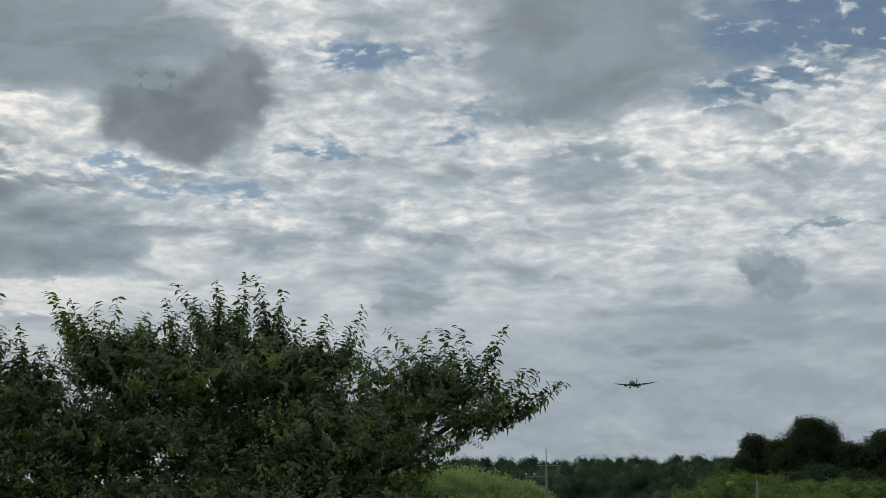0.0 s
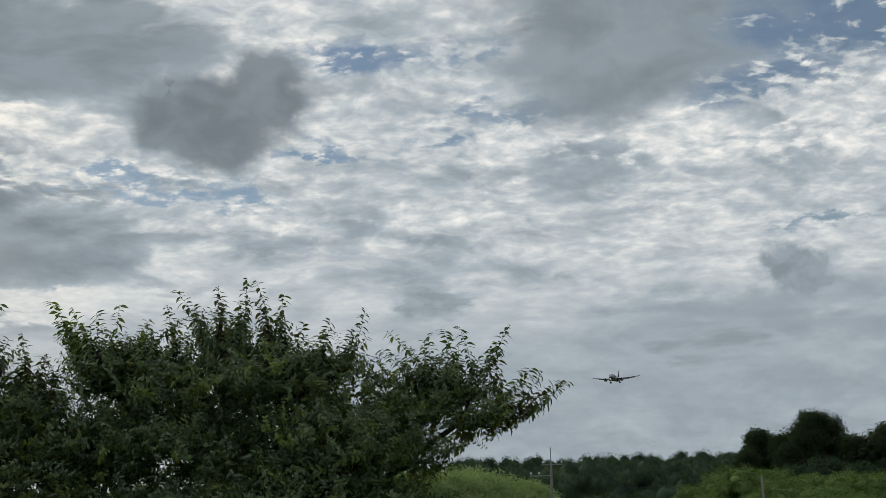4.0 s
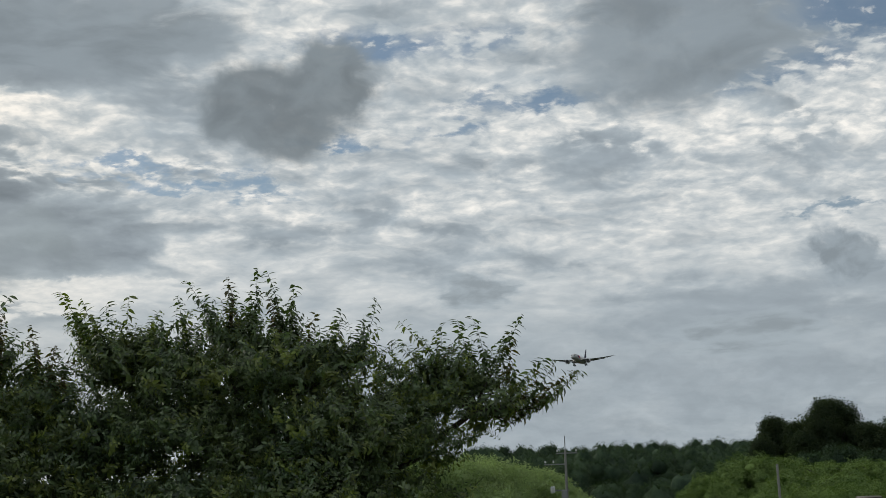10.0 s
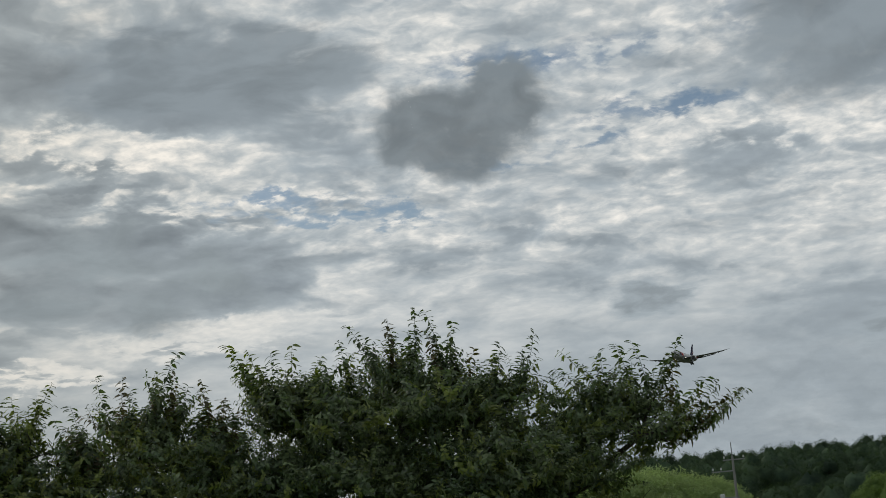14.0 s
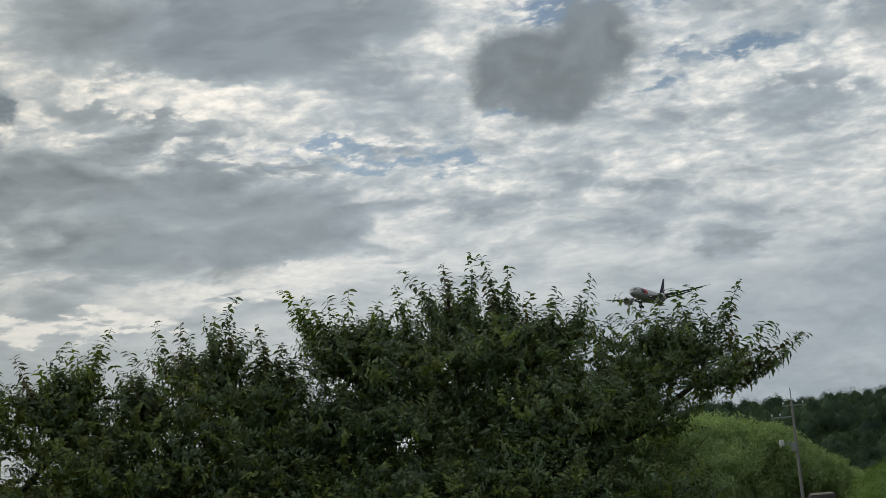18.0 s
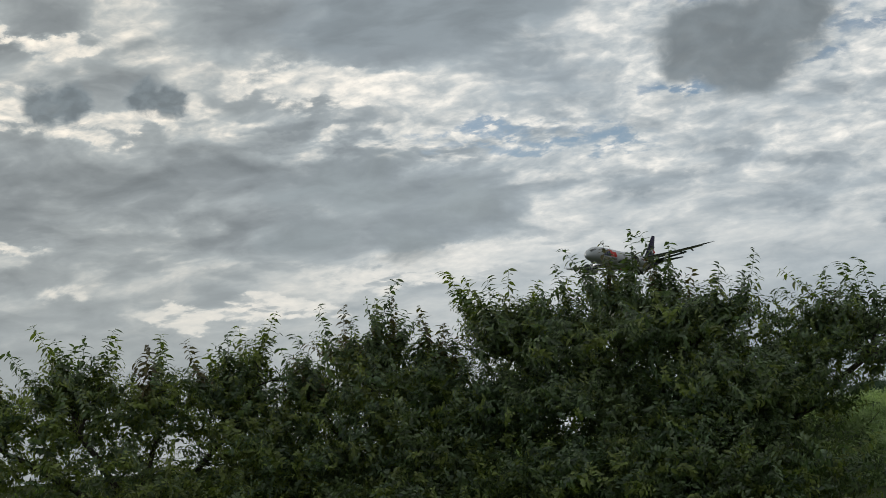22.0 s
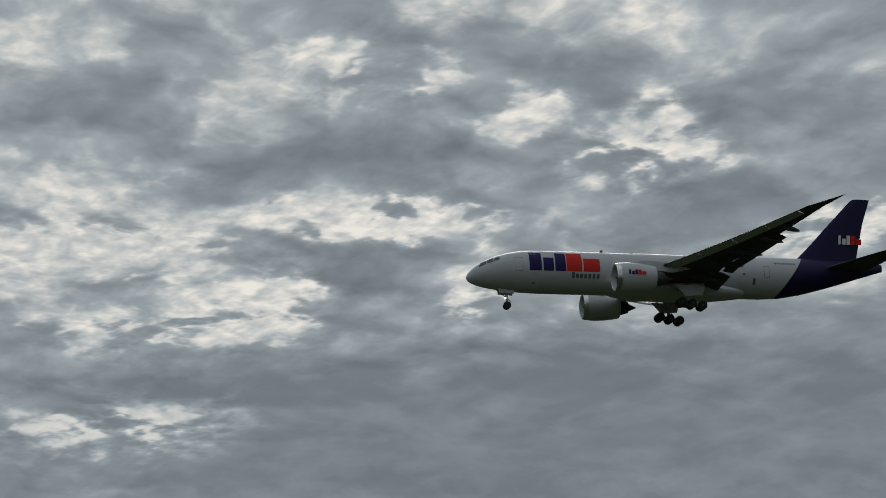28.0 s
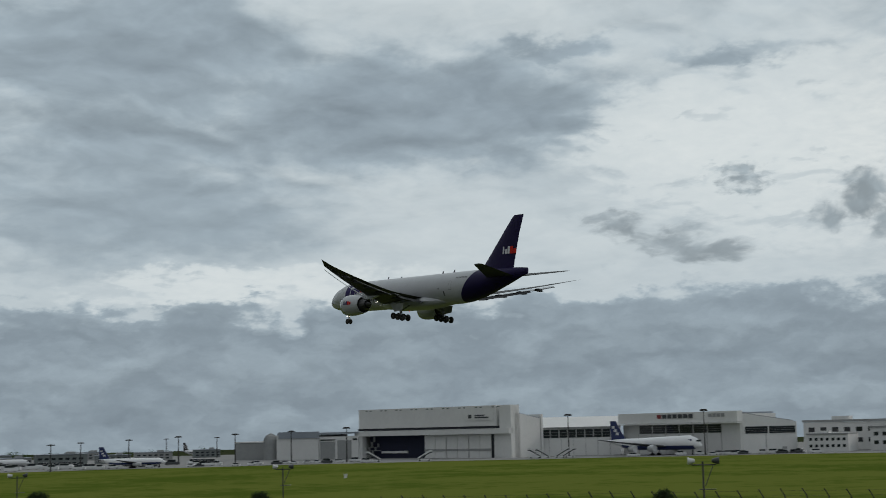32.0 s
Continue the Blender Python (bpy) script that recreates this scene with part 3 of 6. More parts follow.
def foil(lead, chord, y, z, thick, twist=0.0, k=9):
    """A wing section: points round an aerofoil, nose at x = lead."""
    up, low = [], []
    for i in range(k):
        t = 0.5 - 0.5 * math.cos(math.pi * i / (k - 1))
        h = thick * chord * (1.48 * math.sqrt(max(t, 0)) - 0.63 * t - 1.76 * t * t + 1.42 * t ** 3 - 0.51 * t ** 4)
        camber = 0.02 * chord * math.sin(math.pi * t)
        up.append((t * chord, h + camber))
        low.append((t * chord, -h * 0.8 + camber))
    ring = []
    c, s = math.cos(radians(twist)), math.sin(radians(twist))
    for a, h in up + low[-2:0:-1]:
        ring.append((lead - (a * c + h * s), y, z + h * c - a * s))
    return ring


def wing_z(y):
    return -1.75 + (y - 3.0) * 0.105 + 0.0024 * (y - 3.0) ** 2


def wing_lead(y):
    return -21.2 - (y - 3.1) * 0.70 if y < 29.2 else -39.5 - (y - 29.2) * 1.16


def wing_trail(y):
    if y < 10.5:
        return -34.6 - 0.05 * (y - 3.1)
    return -35.0 - (y - 10.5) * 0.355 if y < 29.2 else -41.7 - (y - 29.2) * 0.52


def freighter():
    ob = thing("cargo_aircraft", "white and dark purple twin-engine cargo jet landing with wheels down", "aircraft")

    def add(name, geo, mat, parent=ob, label="", smooth=40, side=1):
        geo.shifted(-BASE)
        if side < 0:
            geo = geo.mirrored()
        return part(name, geo, mat, parent, label, smooth)

    seg = 48
    rings = [[skin(x, 2 * math.pi * j / seg) for j in range(seg)] for x in
             sorted({s[0] for s in BODY} | {-13.0 - 2.5 * i for i in range(16)}, reverse=True)]
    shell = Geo().loft(rings)
    halves = []
    for keep in (1, -1):
        bm = bmesh.new()
        bm.from_mesh(shell.mesh("shell"))
        bmesh.ops.bisect_plane(bm, geom=bm.verts[:] + bm.edges[:] + bm.faces[:], plane_co=(-47.6, 0, 0), plane_no=Vector((1, 0, 0.72)) * keep,
                               clear_inner=True)
        bmesh.ops.translate(bm, verts=bm.verts[:], vec=-BASE)
        me = bpy.data.meshes.new("body")
        bm.to_mesh(me)
        bm.free()
        me.shade_smooth()
        me.set_sharp_from_angle(angle=radians(40))
        halves.append(me)
    fuselage = part("fuselage", halves[0], M_PAINT_SHADED, ob, "white fuselage, paint greyed for its backlit side")
    part("tail_section", halves[1], M_PURPLE, ob, "dark purple tail section")
    # fairing under the wing root
    rings = []
    for x, w, h in ((-19.5, 0.4, 0.3), (-21.5, 2.6, 0.9), (-25, 3.5, 1.35), (-31, 3.65, 1.45), (-36, 3.3, 1.25), (-40, 2.1, 0.8), (-42.5, 0.5, 0.3)):
        rings.append([(x, w * math.cos(a), -2.35 + h * math.sin(a)) for a in (2 * math.pi * j / 20 for j in range(20))])
    add("belly_fairing", Geo().loft(rings), M_PAINT_SHADED, fuselage, "pale wing root fairing")
    for side in (1, -1):
        for x0, x1, a0, a1 in ((-1.75, -2.75, 0.62, 1.18), (-2.85, -3.75, 0.62, 1.02), (-3.85, -4.6, 0.66, 0.92)):
            g = Geo().loft([[skin(x, a0 + (a1 - a0) * j / 3, 0.02) for j in range(4)] for x in (x0, (x0 + x1) / 2, x1)], closed=False)
            add("cockpit_window", g, M_GLASS, fuselage, "dark cockpit window", side=side)
    # doors, drawn by their seams
    for x0, x1, z0, z1 in ((-6.6, -7.75, -0.5, 1.5), (-43.2, -44.0, -0.55, 1.1)):
        for a, b, c, d in ((x0, x0 - 0.05, z0, z1), (x1, x1 - 0.05, z0, z1), (x0, x1, z1, z1 + 0.05), (x0, x1, z0, z0 + 0.05)):
            add("door_seam", skin_patch(a, b, c, d, 1, 0.012, 2, 3), M_LINE, fuselage)
    for x0, x1, z0, z1 in ((-40.0, -40.35, -0.3, 0.0), (-41.5, -41.9, -1.6, -0.7), (-9.2, -9.5, -2.2, -2.0)):
        add("service_hatch", skin_patch(x0, x1, z0, z1, 1, 0.012, 2, 2), M_LINE, fuselage)
    for i in range(8):
        add("registration_bar", skin_patch(-45.0 - 0.42 * i, -45.25 - 0.42 * i, 1.55, 1.85, 1, 0.012, 1, 2), M_LINE, fuselage)
    # livery on the near side: plain blocks
    for x0, x1, z0, z1 in ((-8.7, -10.45, -0.45, 2.35), (-10.7, -12.2, -0.45, 1.55), (-12.4, -13.95, -0.45, 2.35)):
        add("livery_block", skin_patch(x0, x1, z0, z1), M_LOGO_PURPLE, fuselage, "violet livery block")
    for x0, x1, z0, z1 in ((-14.05, -16.3, -0.45, 2.35), (-16.5, -18.9, -0.45, 1.55)):
        add("livery_block", skin_patch(x0, x1, z0, z1), M_LOGO_ORANGE, fuselage, "orange livery block")
    for i in range(7):
        add("lettering_bar", skin_patch(-14.8 - 0.6 * i, -15.2 - 0.6 * i, -1.35, -0.75 if i else -0.55, 1, 0.015, 1, 2), M_LINE, fuselage)
    for x, h in ((-19.5, 0.45), (-37.5, 0.45), (-41.0, 0.5), (-24.0, 0.25)):
        add("antenna", Geo().plate([(x, 3.0), (x - 0.5, 3.0), (x - 0.62, 3.1 + h), (x - 0.32, 3.1 + h)], 0.06, lambda a, b, c: (a, c, b)), M_LINE, fuselage, smooth=None)

    for side in (1, -1):
        ys = [2.2, 3.1, 5, 7.5, 10.5, 14, 18, 22, 26, 29.2, 30.4, 31.6, 32.4]
        rings = [foil(wing_lead(y), wing_lead(y) - wing_trail(y), y, wing_z(y), 0.13 - 0.0022 * y if y < 29 else 0.06, -1.0) for y in ys]
        wing = add("wing", Geo().loft(rings), M_WING_SHADED, ob, "swept wing with raked tip, grey darkened for underside shade", side=side)
        # slats drooped along the leading edge
        for y0, y1 in ((4.4, 8.6), (11.0, 15.4), (15.6, 20.0), (20.2, 24.4), (24.6, 28.6)):
            rings = [foil(wing_lead(y) + 0.55, 0.9 + 0.02 * (30 - y), y, wing_z(y) - 0.35, 0.16, 24, 6) for y in (y0, (y0 + y1) / 2, y1)]
            add("slat", Geo().loft(rings), M_SILVER, wing, "drooped metal slat", side=side)
        # flaps lowered behind the trailing edge
        for y0, y1, chord in ((3.3, 9.0, 2.1), (10.9, 16.4, 1.5), (16.5, 22.0, 1.25)):
            rings = [foil(wing_trail(y) + 0.75, chord * (1.06 - 0.12 * k / 2), y, wing_z(y) - 0.30, 0.12, 20, 7) for k, y in enumerate((y0, (y0 + y1) / 2, y1))]
            add("flap", Geo().loft(rings), M_WING_SHADED, wing, "lowered flap, grey darkened for shade", side=side)
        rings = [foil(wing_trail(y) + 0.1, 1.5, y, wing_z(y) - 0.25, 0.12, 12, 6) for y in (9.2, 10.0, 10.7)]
        add("flaperon", Geo().loft(rings), M_WING_SHADED, wing, side=side)
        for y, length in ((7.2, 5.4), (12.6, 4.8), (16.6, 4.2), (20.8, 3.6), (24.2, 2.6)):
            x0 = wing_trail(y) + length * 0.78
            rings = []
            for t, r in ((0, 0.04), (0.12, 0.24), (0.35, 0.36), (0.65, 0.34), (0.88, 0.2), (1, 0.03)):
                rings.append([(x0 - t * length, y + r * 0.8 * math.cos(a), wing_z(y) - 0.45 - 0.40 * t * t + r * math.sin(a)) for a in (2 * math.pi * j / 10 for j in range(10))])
            add("flap_fairing", Geo().loft(rings), M_WING_SHADED, wing, "canoe-shaped flap fairing", side=side)
        g = Geo().spin([(0, 0.02), (0.1, 0.16), (0.2, 0.18)], (wing_lead(3.9) + 0.12, 3.9, wing_z(3.9) + 0.05), "x", 10)
        add("landing_light", g, M_LAMP, wing, "lit landing light", side=side)
        # engine
        ox, oy, oz = -19.2, 9.75, -2.75
        eng = add("engine", Geo().spin([(-0.75, 1.50), (-0.25, 1.60), (-0.02, 1.74), (0.0, 1.80), (-0.12, 1.90), (-0.7, 2.03), (-1.8, 2.10), (-3.2, 2.05), (-4.6, 1.86), (-5.6, 1.66),
                                        (-5.6, 1.55), (-4.6, 1.6)], (ox, oy, oz), "x", 36), M_PAINT_SHADED, ob, "white turbofan nacelle in shade-greyed paint", side=side)
        add("intake_lip", Geo().spin([(-0.5, 1.61), (-0.08, 1.72), (0.03, 1.81), (-0.1, 1.925), (-0.6, 2.035)], (ox, oy, oz), "x", 36), M_SILVER, eng, "polished intake lip", side=side)
        add("fan", Geo().spin([(-0.75, 1.58), (-0.8, 0.5), (-0.55, 0.4), (-0.1, 0.03)], (ox, oy, oz), "x", 30, True), M_DARKMETAL, eng, "dark fan and spinner", side=side)
        for j in range(18):
            a = 2 * math.pi * j / 18
            blade = [(r * math.cos(a + d), r * math.sin(a + d)) for r, d in ((0.45, 0.0), (1.55, 0.06), (1.55, 0.2), (0.45, 0.2))]
            add("fan_blade", Geo().plate(blade, 0.05, lambda p, q, c: (ox - 0.68 + c, oy + p, oz + q)), M_DARKMETAL, eng, side=side, smooth=None)
        add("core_nozzle", Geo().spin([(-4.4, 1.35), (-5.8, 1.2), (-7.0, 0.85), (-7.0, 0.72), (-6.2, 0.8)], (ox, oy, oz), "x", 28), M_DARKMETAL, eng, "dark core exhaust", side=side)
        add("exhaust_cone", Geo().spin([(-6.2, 0.66), (-7.2, 0.55), (-8.3, 0.05)], (ox, oy, oz), "x", 20, True), M_DARKMETAL, eng, side=side)
        add("pylon", Geo().plate([(-20.6, -0.95), (-23.5, -0.25), (-27.2, -0.55), (-30.0, -1.25), (-27.5, -1.85), (-24.3, -1.6)], 0.5, lambda a, b, c: (a, oy + c, b)), M_PAINT_SHADED, eng, smooth=30, side=side)
        add("strake", Geo().plate([(-20.6, 0), (-22.4, 0), (-22.2, 0.5)], 0.04, lambda a, b, c: (a, oy - 1.35 - b * 0.6, oz + 1.55 + b * 0.6 + c)), M_PAINT_SHADED, eng, smooth=None, side=side)
        if side > 0:
            for x0, x1, z0, z1, mat in ((-0.0, 0.3, -0.35, 0.38, M_LOGO_PURPLE), (0.42, 0.78, -0.35, 0.15, M_LOGO_PURPLE), (0.86, 1.22, -0.35, 0.38, M_LOGO_PURPLE),
                                        (1.28, 1.78, -0.35, 0.38, M_LOGO_ORANGE), (1.86, 2.4, -0.35, 0.15, M_LOGO_ORANGE)):
                rows = []
                for x in (x0, x1):
                    r = 2.115 - max(0.0, x - 1.0) * 0.03
                    rows.append([(ox - 1.5 - x, oy + math.sqrt(r * r - (0.35 + z) ** 2), oz + 0.35 + z) for z in (z0, (z0 + z1) / 2, z1)])
                add("livery_block", Geo().loft(rows, closed=False), mat, eng, "small livery block")
        # tailplane
        rings = [foil(-52.3 - 0.80 * (y - 1.0), 7.3 - 0.50 * (y - 1.0), y, 1.15 + 0.135 * y, 0.09) for y in (0.6, 1.6, 4, 7, 9.6, 10.6, 10.85)]
        add("tailplane", Geo().loft(rings), M_WING_SHADED, ob, "tailplane in shade-darkened grey", side=side)
        # main leg with a six-wheel truck, nose of the truck tilted up
        leg = thing_part("main_landing_gear", ob, "long main leg with six-wheel truck")
        gy, gx, gz = 5.45, -31.3, -5.3
        add("strut", Geo().tube([(gx + 0.5, gy - 0.6, -2.3), (gx + 0.1, gy - 0.1, -4.0), (gx, gy, gz + 0.1)], [0.34, 0.26, 0.2], 12), M_STEEL, leg, side=side)
        add("drag_brace", Geo().tube([(gx + 2.6, gy - 0.9, -2.5), (gx, gy, -4.3)], 0.11, 8), M_STEEL, leg, side=side)
        add("side_brace", Geo().tube([(gx, gy - 2.6, -2.7), (gx, gy, -4.2)], 0.12, 8), M_STEEL, leg, side=side)
        add("torque_link", Geo().tube([(gx - 0.2, gy, -4.2), (gx - 0.75, gy, -4.8), (gx - 0.15, gy, -5.5)], 0.07, 6), M_STEEL, leg, side=side)
        add("gear_door", Geo().plate([(gx + 2.4, -2.7), (gx - 1.9, -2.7), (gx - 1.5, -4.1), (gx + 1.0, -4.3)], 0.08, lambda a, b, c: (a, gy + 0.75 + c, b)), M_PAINT_SHADED, leg, smooth=None, side=side)
        add("truck_beam", Geo().tube([(gx + 1.75, gy, gz + 0.28), (gx - 1.75, gy, gz - 0.28)], 0.2, 10), M_STEEL, leg, side=side)
        for k in (-1, 0, 1):
            ax, az = gx + 1.46 * k, gz + 0.235 * k
            add("axle", Geo().tube([(ax, gy - 0.9, az), (ax, gy + 0.9, az)], 0.1, 8), M_STEEL, leg, side=side)
            for w in (-1, 1):
                wy = gy + 0.7 * w
                add("wheel", Geo().spin([(-0.2, 0.24), (-0.24, 0.5), (-0.2, 0.61), (-0.08, 0.665), (0.08, 0.665), (0.2, 0.61), (0.24, 0.5), (0.2, 0.24)], (ax, wy, az), "y", 20, True), M_TYRE, leg, "black tyre", side=side)
    # nose leg
    leg = thing_part("nose_landing_gear", ob, "nose leg with two wheels")
    nx, nz = -5.9, -5.0
    add("strut", Geo().tube([(nx + 0.1, 0, -2.6), (nx, 0, -4.0), (nx, 0, nz)], [0.2, 0.16, 0.12], 12), M_STEEL, leg)
    add("drag_brace", Geo().tube([(nx + 1.7, 0, -2.6), (nx, 0, -3.9)], 0.08, 8), M_STEEL, leg)
    add("torque_link", Geo().tube([(nx - 0.1, 0, -3.9), (nx - 0.5, 0, -4.4), (nx - 0.05, 0, -4.9)], 0.06, 6), M_STEEL, leg)
    for w in (-1, 1):
        add("gear_door", Geo().plate([(nx + 1.3, -2.65), (nx - 1.0, -2.75), (nx - 0.9, -3.4), (nx + 1.2, -3.3)], 0.06, lambda a, b, c: (a, 0.62 * w + c, b)), M_PAINT_SHADED, leg, smooth=None)
        add("wheel", Geo().spin([(-0.17, 0.2), (-0.2, 0.42), (-0.16, 0.5), (-0.06, 0.545), (0.06, 0.545), (0.16, 0.5), (0.2, 0.42), (0.17, 0.2)], (nx, 0.4 * w, nz), "y", 20, True), M_TYRE, leg, "black tyre")
        add("taxi_light", Geo().spin([(0, 0.02), (0.08, 0.13), (-0.1, 0.1)], (nx + 0.25, 0.25 * w, -3.9), "x", 10), M_LAMP, leg, "lit nose light")
    # fin
    rings = []
    for z, lead, chord in ((2.2, -48.2, 10.6), (3.0, -49.4, 9.3), (5.5, -51.9, 7.4), (9.0, -55.2, 5.0), (12.3, -58.4, 3.0), (12.6, -58.9, 2.6)):
        ring = foil(lead, chord, 0, 0, 0.09)
        rings.append([(p[0], p[2] - 0.02 * chord * 0.5, z) for p in ring])
    fin = add("fin", Geo().loft(rings), M_PURPLE, ob, "dark purple swept fin")
    for x0, x1, z0, z1, mat in ((-56.0, -56.35, 5.5, 6.9, M_LOGO_WHITE), (-56.6, -57.15, 5.5, 6.4, M_LOGO_WHITE), (-57.3, -57.85, 5.5, 6.9, M_LOGO_WHITE),
                                (-57.95, -58.7, 5.5, 6.9, M_LOGO_ORANGE), (-58.8, -59.6, 5.5, 6.4, M_LOGO_ORANGE)):
        g = Geo().plate([(x0, z0), (x1, z0), (x1 - 0.12, z1), (x0 - 0.12, z1)], 0.03, lambda a, b, c: (a, 0.36 - 0.055 * max(0.0, -a - 56) + c, b))
        add("livery_block", g, mat, fin, "fin livery block", smooth=None)
    add("beacon", Geo().spin([(0, 0.02), (0.1, 0.12), (0.25, 0.12)], (-27, 0, -3.85), "z", 8), M_BEACON, ob, "red beacon")
    return ob


def thing_part(name, parent, label):
    ob = new(name)
    ob.empty_display_size = 0.5
    ob.parent = parent
    return tagged(ob, label)


jet = freighter()
# ---- the airfield ----
def quad_front(a, b):
    """Helpers for a wall that runs from ground point a to b: along, outwards (towards the viewer) and its length."""
    a, b = Vector(a), Vector(b)
    along = (b - a).normalized()
    out = Vector((-along.y, along.x, 0))
    if out.dot(-a) < 0:
        out = -out
    return along, out, (b - a).length


def wall_geo(a, along, out, u0, u1, z0, z1, depth, proud=0.0, right=0.0, back=0.0):
    """A block on the wall: from u0 to u1 along it, from z0 to z1, its face proud metres out; its top may rise to the right and to the back."""
    g = Geo()
    pts = []
    for z, k in ((z0, 0), (z1, 1)):
        for u, o, rise in ((u0, proud, 0.0), (u1, proud, right), (u1, proud - depth, right + back), (u0, proud - depth, back)):
            p = Vector(a) + along * u + out * o
            pts.append((p.x, p.y, z + k * rise))
    return g.take(pts, [(3, 2, 1, 0), (4, 5, 6, 7), (0, 1, 5, 4), (1, 2, 6, 5), (2, 3, 7, 6), (3, 0, 4, 7)])


def hangar(name, label, left, right, tall, depth, build):
    ob = thing(name, label, "hangar")
    a = (*left[:2], 0)
    along, out, length = quad_front(a, (*right[:2], 0))

    def add(part_name, u0, u1, z0, z1, mat, thick=0.5, proud=0.0, parent=ob, text="", right=0.0, back=0.0):
        return part(part_name, wall_geo(a, along, out, u0 * length, u1 * length, AIR + z0 * tall, AIR + z1 * tall, thick, proud, right * tall, back * tall), mat, parent, text)

    build(add, length)
    return ob


def tall_hangar(add, length):
    # body behind the front frame
    add("rear_wall", 0.0, 1.0, 0.0, 0.80, M_WALL, 2.0, -26)
    add("side_wall", 0.0, 0.008, 0.0, 0.84, M_WALL, 24, -1.0)
    add("side_wall", 0.992, 1.0, 0.0, 0.842, M_WALL, 24, -1.0, back=-0.12)
    add("roof", 0.0, 0.99, 0.60, 0.86, M_ROOF, 25, -1.0, back=-0.12)
    add("fascia", 0.0, 0.915, 0.60, 0.985, M_WALL, 3.0, 3.2, text="broad pale fascia above the doors")
    # shade below the fascia is put in as a dark strip
    add("ledge", -0.01, 0.93, 0.555, 0.60, M_DARK, 4.0, 3.0, text="ledge coloured dark for the shade under the fascia")
    add("lintel", -0.02, 1.0, 0.45, 0.55, M_WALL, 4.5, 4.8, text="pale lintel beam")
    add("corner_tower", 0.93, 1.0, 0.0, 0.985, M_WALL, 8.0, 2.6, text="pale corner tower")
    add("gatepost", -0.02, 0.03, 0.0, 0.448, M_WALL, 4.0, 4.2)
    for i in range(6):
        u = 0.44 + 0.072 * i
        add("door_panel", u + 0.002, u + 0.070, 0.0, 0.445, M_WALL, 1.0, 1.4 + 0.25 * (i % 2), text="tall pale sliding door panel")
        add("door_band", u + 0.002, u + 0.070, 0.135, 0.175, M_WALL_GREY, 0.3, 1.75 + 0.25 * (i % 2))
    add("door_gap", 0.868, 0.885, 0.0, 0.44, M_DARK, 0.5, 1.3)
    add("door_panel", 0.888, 0.928, 0.0, 0.445, M_WALL, 1.0, 1.5)
    add("inner_dock", 0.12, 0.30, 0.10, 0.145, M_WALL, 1.0, -1.8, text="white dock rail inside the open bay")
    # added sheet near the front stands in for the bay's dark depth
    add("back_curtain", 0.03, 0.44, 0.0, 0.45, M_BAY, 1.0, -3.0, text="dark blue sheet standing for the shaded bay")
    for u0, u1, z0, z1 in ((0.03, 0.10, 0.0, 0.44), (0.05, 0.13, 0.0, 0.30)):
        for k in range(4):
            t0, t1 = k / 4, (k + 1) / 4
            add("brace", u0 + (u1 - u0) * t0, u0 + (u1 - u0) * t0 + 0.007, z0 + (z1 - z0) * t0, z0 + (z1 - z0) * t1, M_STEEL, 0.8, 0.6)
        add("brace_beam", u0, u1, (z0 + z1) / 2, (z0 + z1) / 2 + 0.012, M_STEEL, 0.8, 0.5)
    for i in range(9):
        u = 0.05 + 0.105 * i
        for v in (0.0, 0.03):
            add("roof_vent", u + v, u + v + 0.014, 0.945, 0.965, M_SHED, 0.4, 3.35)
        add("ledge_lamp", u, u + 0.016, 0.548, 0.562, M_WALL_GREY, 1.0, 5.2)
    add("sign_board", 0.72, 0.90, 0.71, 0.86, M_WALL, 0.3, 3.6, text="pale sign board")
    add("sign_shape", 0.745, 0.765, 0.75, 0.82, M_VEHICLE_DARK, 0.2, 3.85, text="dark round sign shape")
    add("lettering_bar", 0.785, 0.845, 0.79, 0.815, M_VEHICLE_DARK, 0.2, 3.85)
    add("lettering_bar", 0.785, 0.87, 0.75, 0.775, M_VEHICLE_DARK, 0.2, 3.85)


